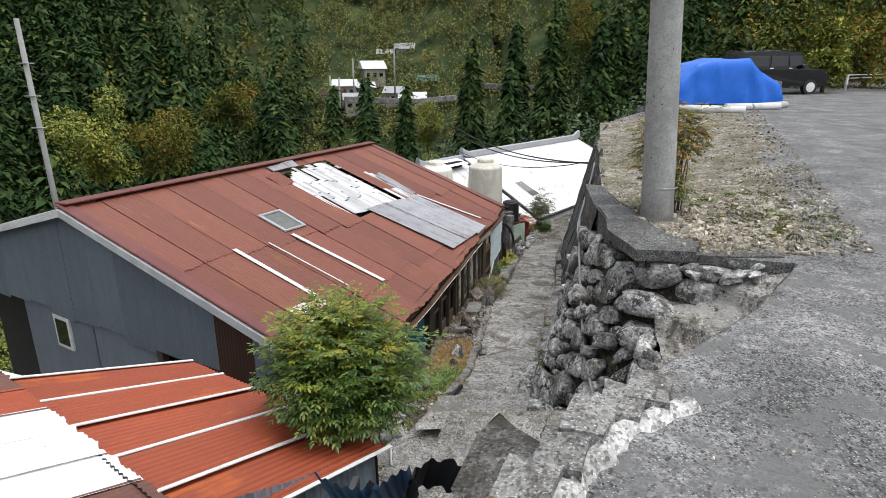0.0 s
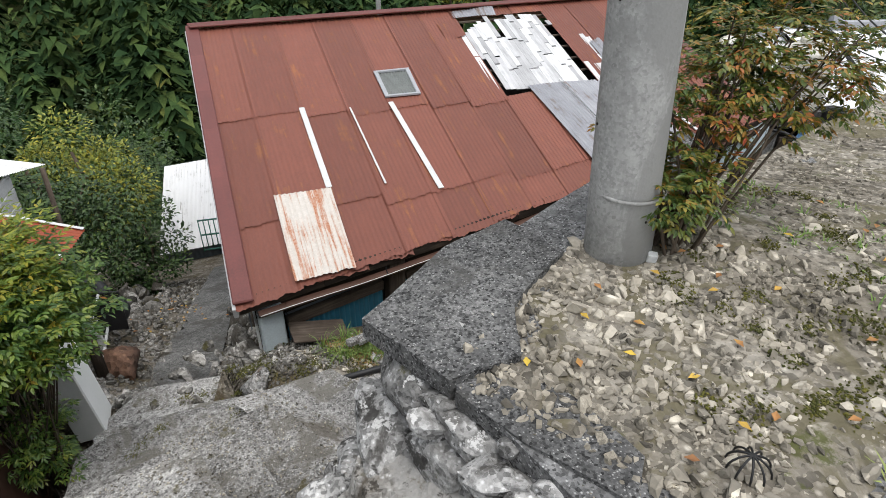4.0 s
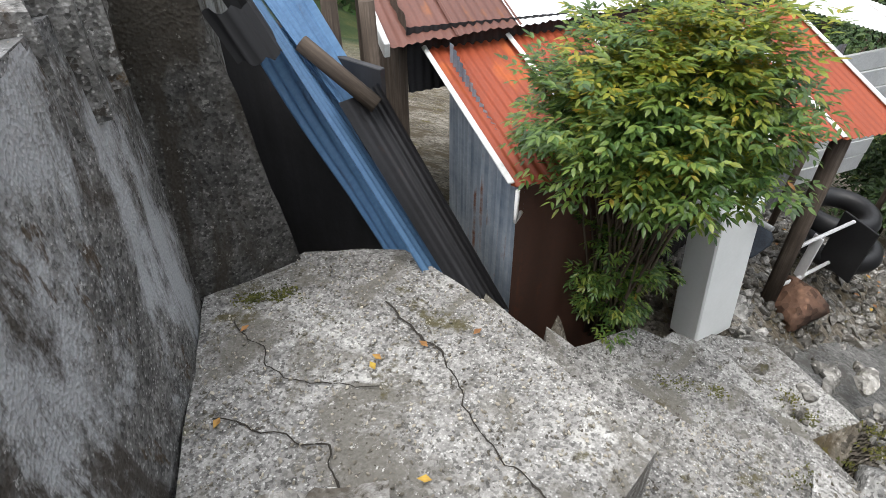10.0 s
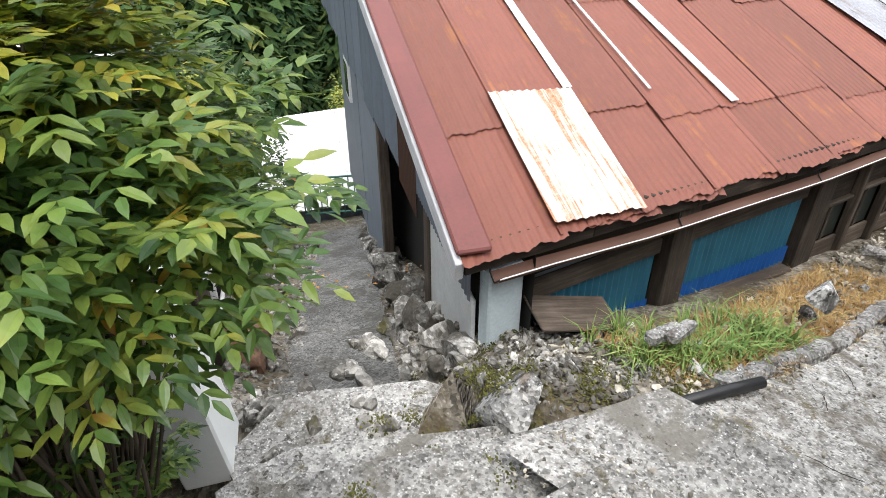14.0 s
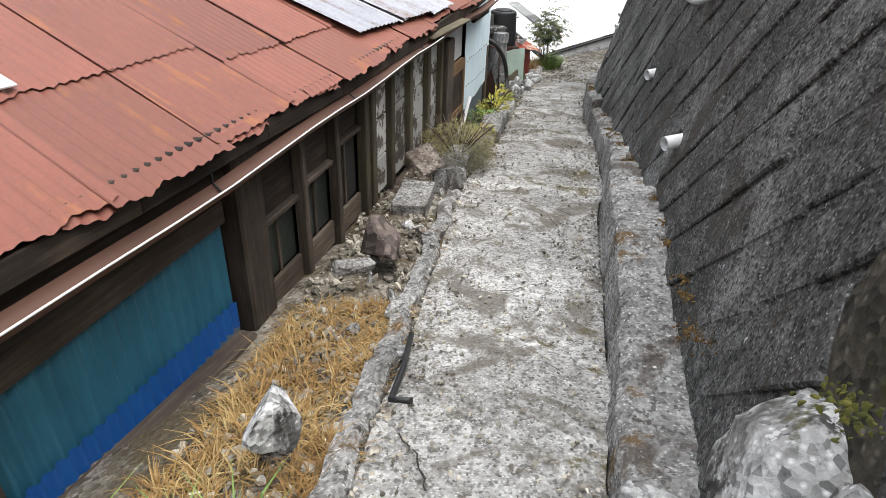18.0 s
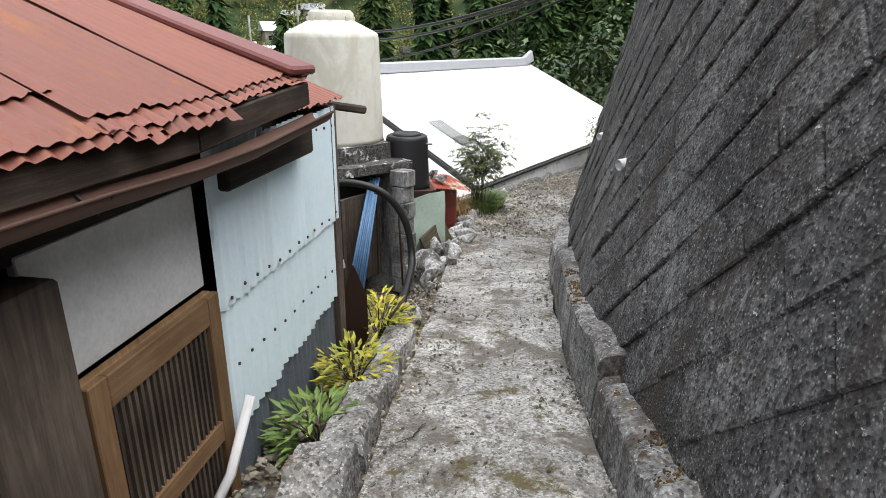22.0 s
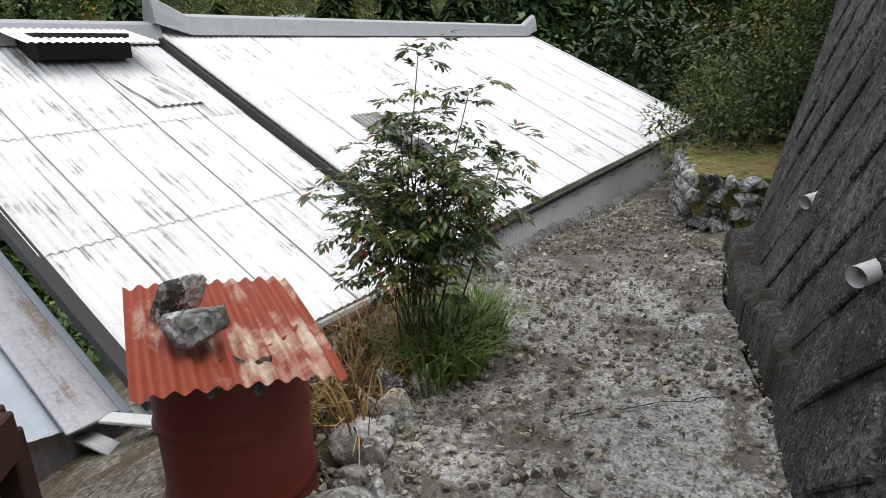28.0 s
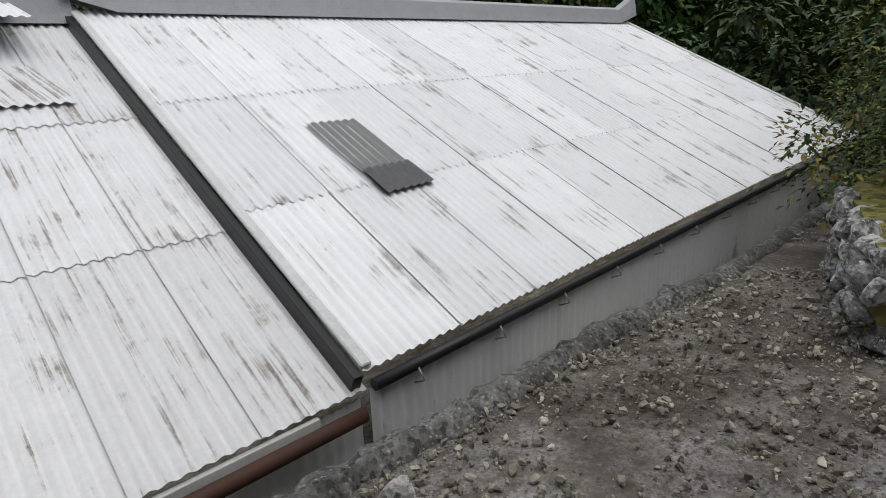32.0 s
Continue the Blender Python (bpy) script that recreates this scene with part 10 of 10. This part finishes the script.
for az, d, el, r, mt, lab in [(-29.5, 38, -6.0, 2.1, YELLOWLEAF, "olive-yellow broadleaf tree before the cedars"), (-24.5, 40, -6.3, 1.9, MIXED, "golden autumn tree before the cedars"), (-18.5, 46, -4.0, 1.7, MIXED, "russet autumn tree before the cedars"), (-1.2, 60, -6.0, 1.7, YELLOWLEAF, "bright yellow tree beyond the white roof"), (12.5, 62, 2.0, 2.6, MIXED, "orange autumn tree beyond the road")]:
    x, y = d * math.sin(radians(az)), d * math.cos(radians(az))
    z0, zc = hill_z(x, y), 1.57 + d * math.tan(radians(el))
    h = max(5.0, zc + r - z0)
    broad_tree(_rf, (x, y, z0), h, r, mt, lab, 6500, 0.20, low=max(0.1, 1 - 2.4 * r / h))
broad_tree(_rf, (-7.6, 8.35, -6.0), 1.9, 0.75, DARKLEAF, "dark leafy bush beside the lane", 3000, 0.09, name="bush", cat="bush", trunk_r=0.03, low=0.0)
broad_tree(_rf, (-6.9, 10.7, -6.2), 2.6, 0.42, DARKLEAF, "leafy climber beside the gable wall", 2200, 0.08, name="bush", cat="bush", trunk_r=0.03, low=0.0)


def conifer(rng, base, h, r):
    """A single cedar with drooping boughs of foliage."""
    t = thing("cedar_tree", base, "dark green cedar with drooping boughs", "tree", "cedars")
    b = Vector(base)
    part("trunk", tube([b + V(0, 0, -0.5), b + V(0, 0, h * 0.5), b + V(0, 0, h * 0.97)], 0.018 * h, 7, taper=0.15), BARK, t)
    v = cedar_boughs(np.random.RandomState(int(abs(base[0] * 10) + base[1])), (base[0], base[1], base[2]), h, r, 2600)
    ob = mesh_np("foliage", v, np.arange(len(v)).reshape(-1, 3), FOREST, "")
    ob.parent = t
    ob.matrix_parent_inverse = world_of(t).inverted()



for x, y, top, r in [(-5.5, 46, 0.3, 2.4), (-2.8, 50, -0.4, 2.2), (2.6, 52, 3.2, 2.5), (5.2, 47, 0.8, 2.5), (9.6, 55, 4.6, 2.8), (12.5, 50, 4.0, 2.6), (-14, 52, 0.2, 2.8), (-9.5, 55, -0.6, 2.6), (-19, 46, 0.0, 2.6), (-11.5, 44, -1.5, 2.2), (16, 58, 6.0, 3.0), (7.4, 62, 5.0, 2.8), (-24, 52, 3.0, 3.0)]:
    z0 = hill_z(x, y)
    conifer(_rf, (x, y, z0), max(6.0, top - z0), r)


def far_house(az, dist, el, w, d, h, roof, wallm, turn, lab):
    """A village house on the far slope, by bearing, distance and elevation."""
    x, y = dist * math.sin(radians(az)), dist * math.cos(radians(az))
    z = 1.57 + dist * math.tan(radians(el))
    t = thing("village_house", (x, y, z), lab, "house", "village houses")
    m = pose(x, y, z, 0, 0, turn)
    part("wall", box((w, d, h * 1.6), m @ Matrix.Translation((0, 0, -h * 0.3)), 0.05), wallm, t)
    bm = bmesh.new()
    e = 0.4
    pts = [m @ V(*p) for p in ((-w / 2 - e, -d / 2 - e, h / 2), (w / 2 + e, -d / 2 - e, h / 2), (w / 2 + e, 0, h / 2 + d * 0.36), (-w / 2 - e, 0, h / 2 + d * 0.36), (-w / 2 - e, d / 2 + e, h / 2), (w / 2 + e, d / 2 + e, h / 2))]
    vs = [bm.verts.new(p) for p in pts]
    for f in ((0, 1, 2, 3), (3, 2, 5, 4), (0, 3, 4), (1, 5, 2)):
        bm.faces.new([vs[i] for i in f])
    part("roof", bm, roof, t)
    for k in range(3):
        part("window", box((w * 0.16, 0.1, h * 0.3), m @ Matrix.Translation((-w * 0.3 + k * w * 0.3, -d / 2 - 0.02, -h * 0.02)), 0.01), GLASSDARK, t)
    return x, y, z


TEAL = plain("teal_roof", (0.10, 0.26, 0.27), 0.6, var=0.1)
FARWALL = plain("far_plaster", (0.33, 0.31, 0.27), 0.8, var=0.15)
for args in [(-6.2, 138, -1.5, 4.6, 4.6, 2.4, WHITEPAINT, FARWALL, 20), (-8.7, 130, -2.9, 4.4, 3.6, 2.0, WHITEPAINT, FARWALL, 5), (-7.7, 124, -4.1, 4.8, 3.4, 2.0, RIDGEGREY, FARWALL, 12), (-9.7, 127, -3.6, 3.6, 3.4, 1.8, BROWNSHEET, FARWALL, -10),
             (-3.1, 150, 0.3, 5.0, 3.6, 2.0, RIDGEGREY, FARWALL, 8), (-1.2, 152, -0.4, 4.2, 3.6, 2.0, TEAL, FARWALL, 14), (-0.5, 156, 0.9, 4.0, 3.4, 2.0, BROWNSHEET, FARWALL, 6), (3.1, 160, 2.1, 7.0, 4.0, 2.2, RIDGEGREY, FARWALL, -6), (4.1, 158, 1.1, 5.6, 3.8, 2.0, BROWNSHEET, FARWALL, 10),
             (-2.6, 126, -4.1, 5.0, 3.6, 2.0, WHITEPAINT, FARWALL, 0), (-4.2, 128, -3.5, 3.6, 3.4, 1.8, RIDGEGREY, FARWALL, -12), (-1.2, 136, -2.5, 4.4, 3.4, 2.0, TEAL, FARWALL, 8), (3.5, 140, -1.9, 3.8, 3.4, 2.0, RIDGEGREY, FARWALL, 3), (6.4, 136, -3.0, 3.4, 3.2, 1.8, WHITEPAINT, FARWALL, 9), (-5.0, 150, -0.1, 3.6, 3.2, 1.8, WHITEPAINT, FARWALL, -4), (-6.9, 134, -3.0, 3.4, 3.2, 1.8, WHITEPAINT, FARWALL, 16)]:
    far_house(*args, "pale-roofed village house on the distant slope")
_rd = thing("far_road_wall", (0, 118, -5), "long pale retaining wall of the far road", "wall", kind="structure")
for a, b in (((-18, 116, -5.9), (-4, 113, -6.2)), ((-4, 113, -6.2), (6, 116, -5.4)), ((8, 120, -3.8), (26, 112, -4.4))):
    part("wall_length", beam(a, b, 0.5, 1.0, 0.05), KERBMAT, _rd)
for az, el, dist in [(-10.0, -2.0, 121), (-9.2, -2.2, 119), (-4.2, 0.3, 122), (-7.9, -0.5, 124)]:
    x, y = dist * math.sin(radians(az)), dist * math.cos(radians(az))
    whole("utility_pole", tube([(x, y, 1.5 + dist * math.tan(radians(el)) - 9), (x, y, 1.5 + dist * math.tan(radians(el)) + 1.0)], 0.16, 8), POLECON, "distant grey utility pole in the village", "pole", "village poles")

# ---- block courses of the retaining wall, laid on the slant ----
_bl, _bw, _gap = 0.42, 0.285, 0.014
_c45 = math.sqrt(0.5)
_bmesh_list = []
for k in range(6):
    bm = bmesh.new()
    add_box(bm, (_bl - _gap * 0.45, _bw - (0.004, 0.010, 0.022, 0.006, 0.016, 0.026)[k], 0.06), Matrix.Identity(4), 0.009, 0.006)
    me = bpy.data.meshes.new("block")
    bm.to_mesh(me)
    bm.free()
    me.materials.append(BLACKWALL)
    _bmesh_list.append(me)
_rw = random.Random(3)
_far_v, _far_f = [], []
_nblk = 0
_geo = [([v.co.copy() for v in me.vertices], [tuple(p.vertices) for p in me.polygons]) for me in _bmesh_list]
for a in range(-30, 90):
    for b in range(-40, 90):
        # slanted lattice: a counts courses, b blocks along a course
        p = a * _bw
        q = (b + 0.5 * (a % 2)) * _bl
        y = 8.0 + _c45 * (p - q)
        z = -4.6 + _c45 * (p + q)
        if not 7.35 < y < 22.85:
            continue
        x0, zf = lerp_table(WALL, y)
        zt = upper_z(wall_pt(y, -0.5).x, y)
        if not zf - 0.05 < z < zt - 0.10:
            continue
        c = wall_pt(y, z)
        d = (wall_pt(y + 0.05, z) - wall_pt(y - 0.05, z)).normalized()
        up = V(BATTER, 0, 1)
        up = (up - d * up.dot(d)).normalized()
        n = d.cross(up)
        if n.x > 0:
            n.negate()
        e1 = (-d + up).normalized()
        e2 = (d + up).normalized()
        m = Matrix((e1, e2, n)).transposed().to_4x4()
        m.translation = c + n * (-0.014 + _rw.uniform(-0.010, 0.008))
        if y < 17.0 and _nblk < 300:
            ob = new("block", _bmesh_list[_rw.randrange(6)])
            ob.parent = BLOCKWALL
            ob.matrix_parent_inverse = world_of(BLOCKWALL).inverted()
            ob.matrix_basis = m
            _nblk += 1
        else:
            vs, fs = _geo[_rw.randrange(6)]
            k = len(_far_v)
            _far_v += [m @ v for v in vs]
            _far_f += [tuple(i + k for i in f) for f in fs]
mesh_from("block_courses", _far_v, _far_f, BLACKWALL, BLOCKWALL, "", kind="stuff")
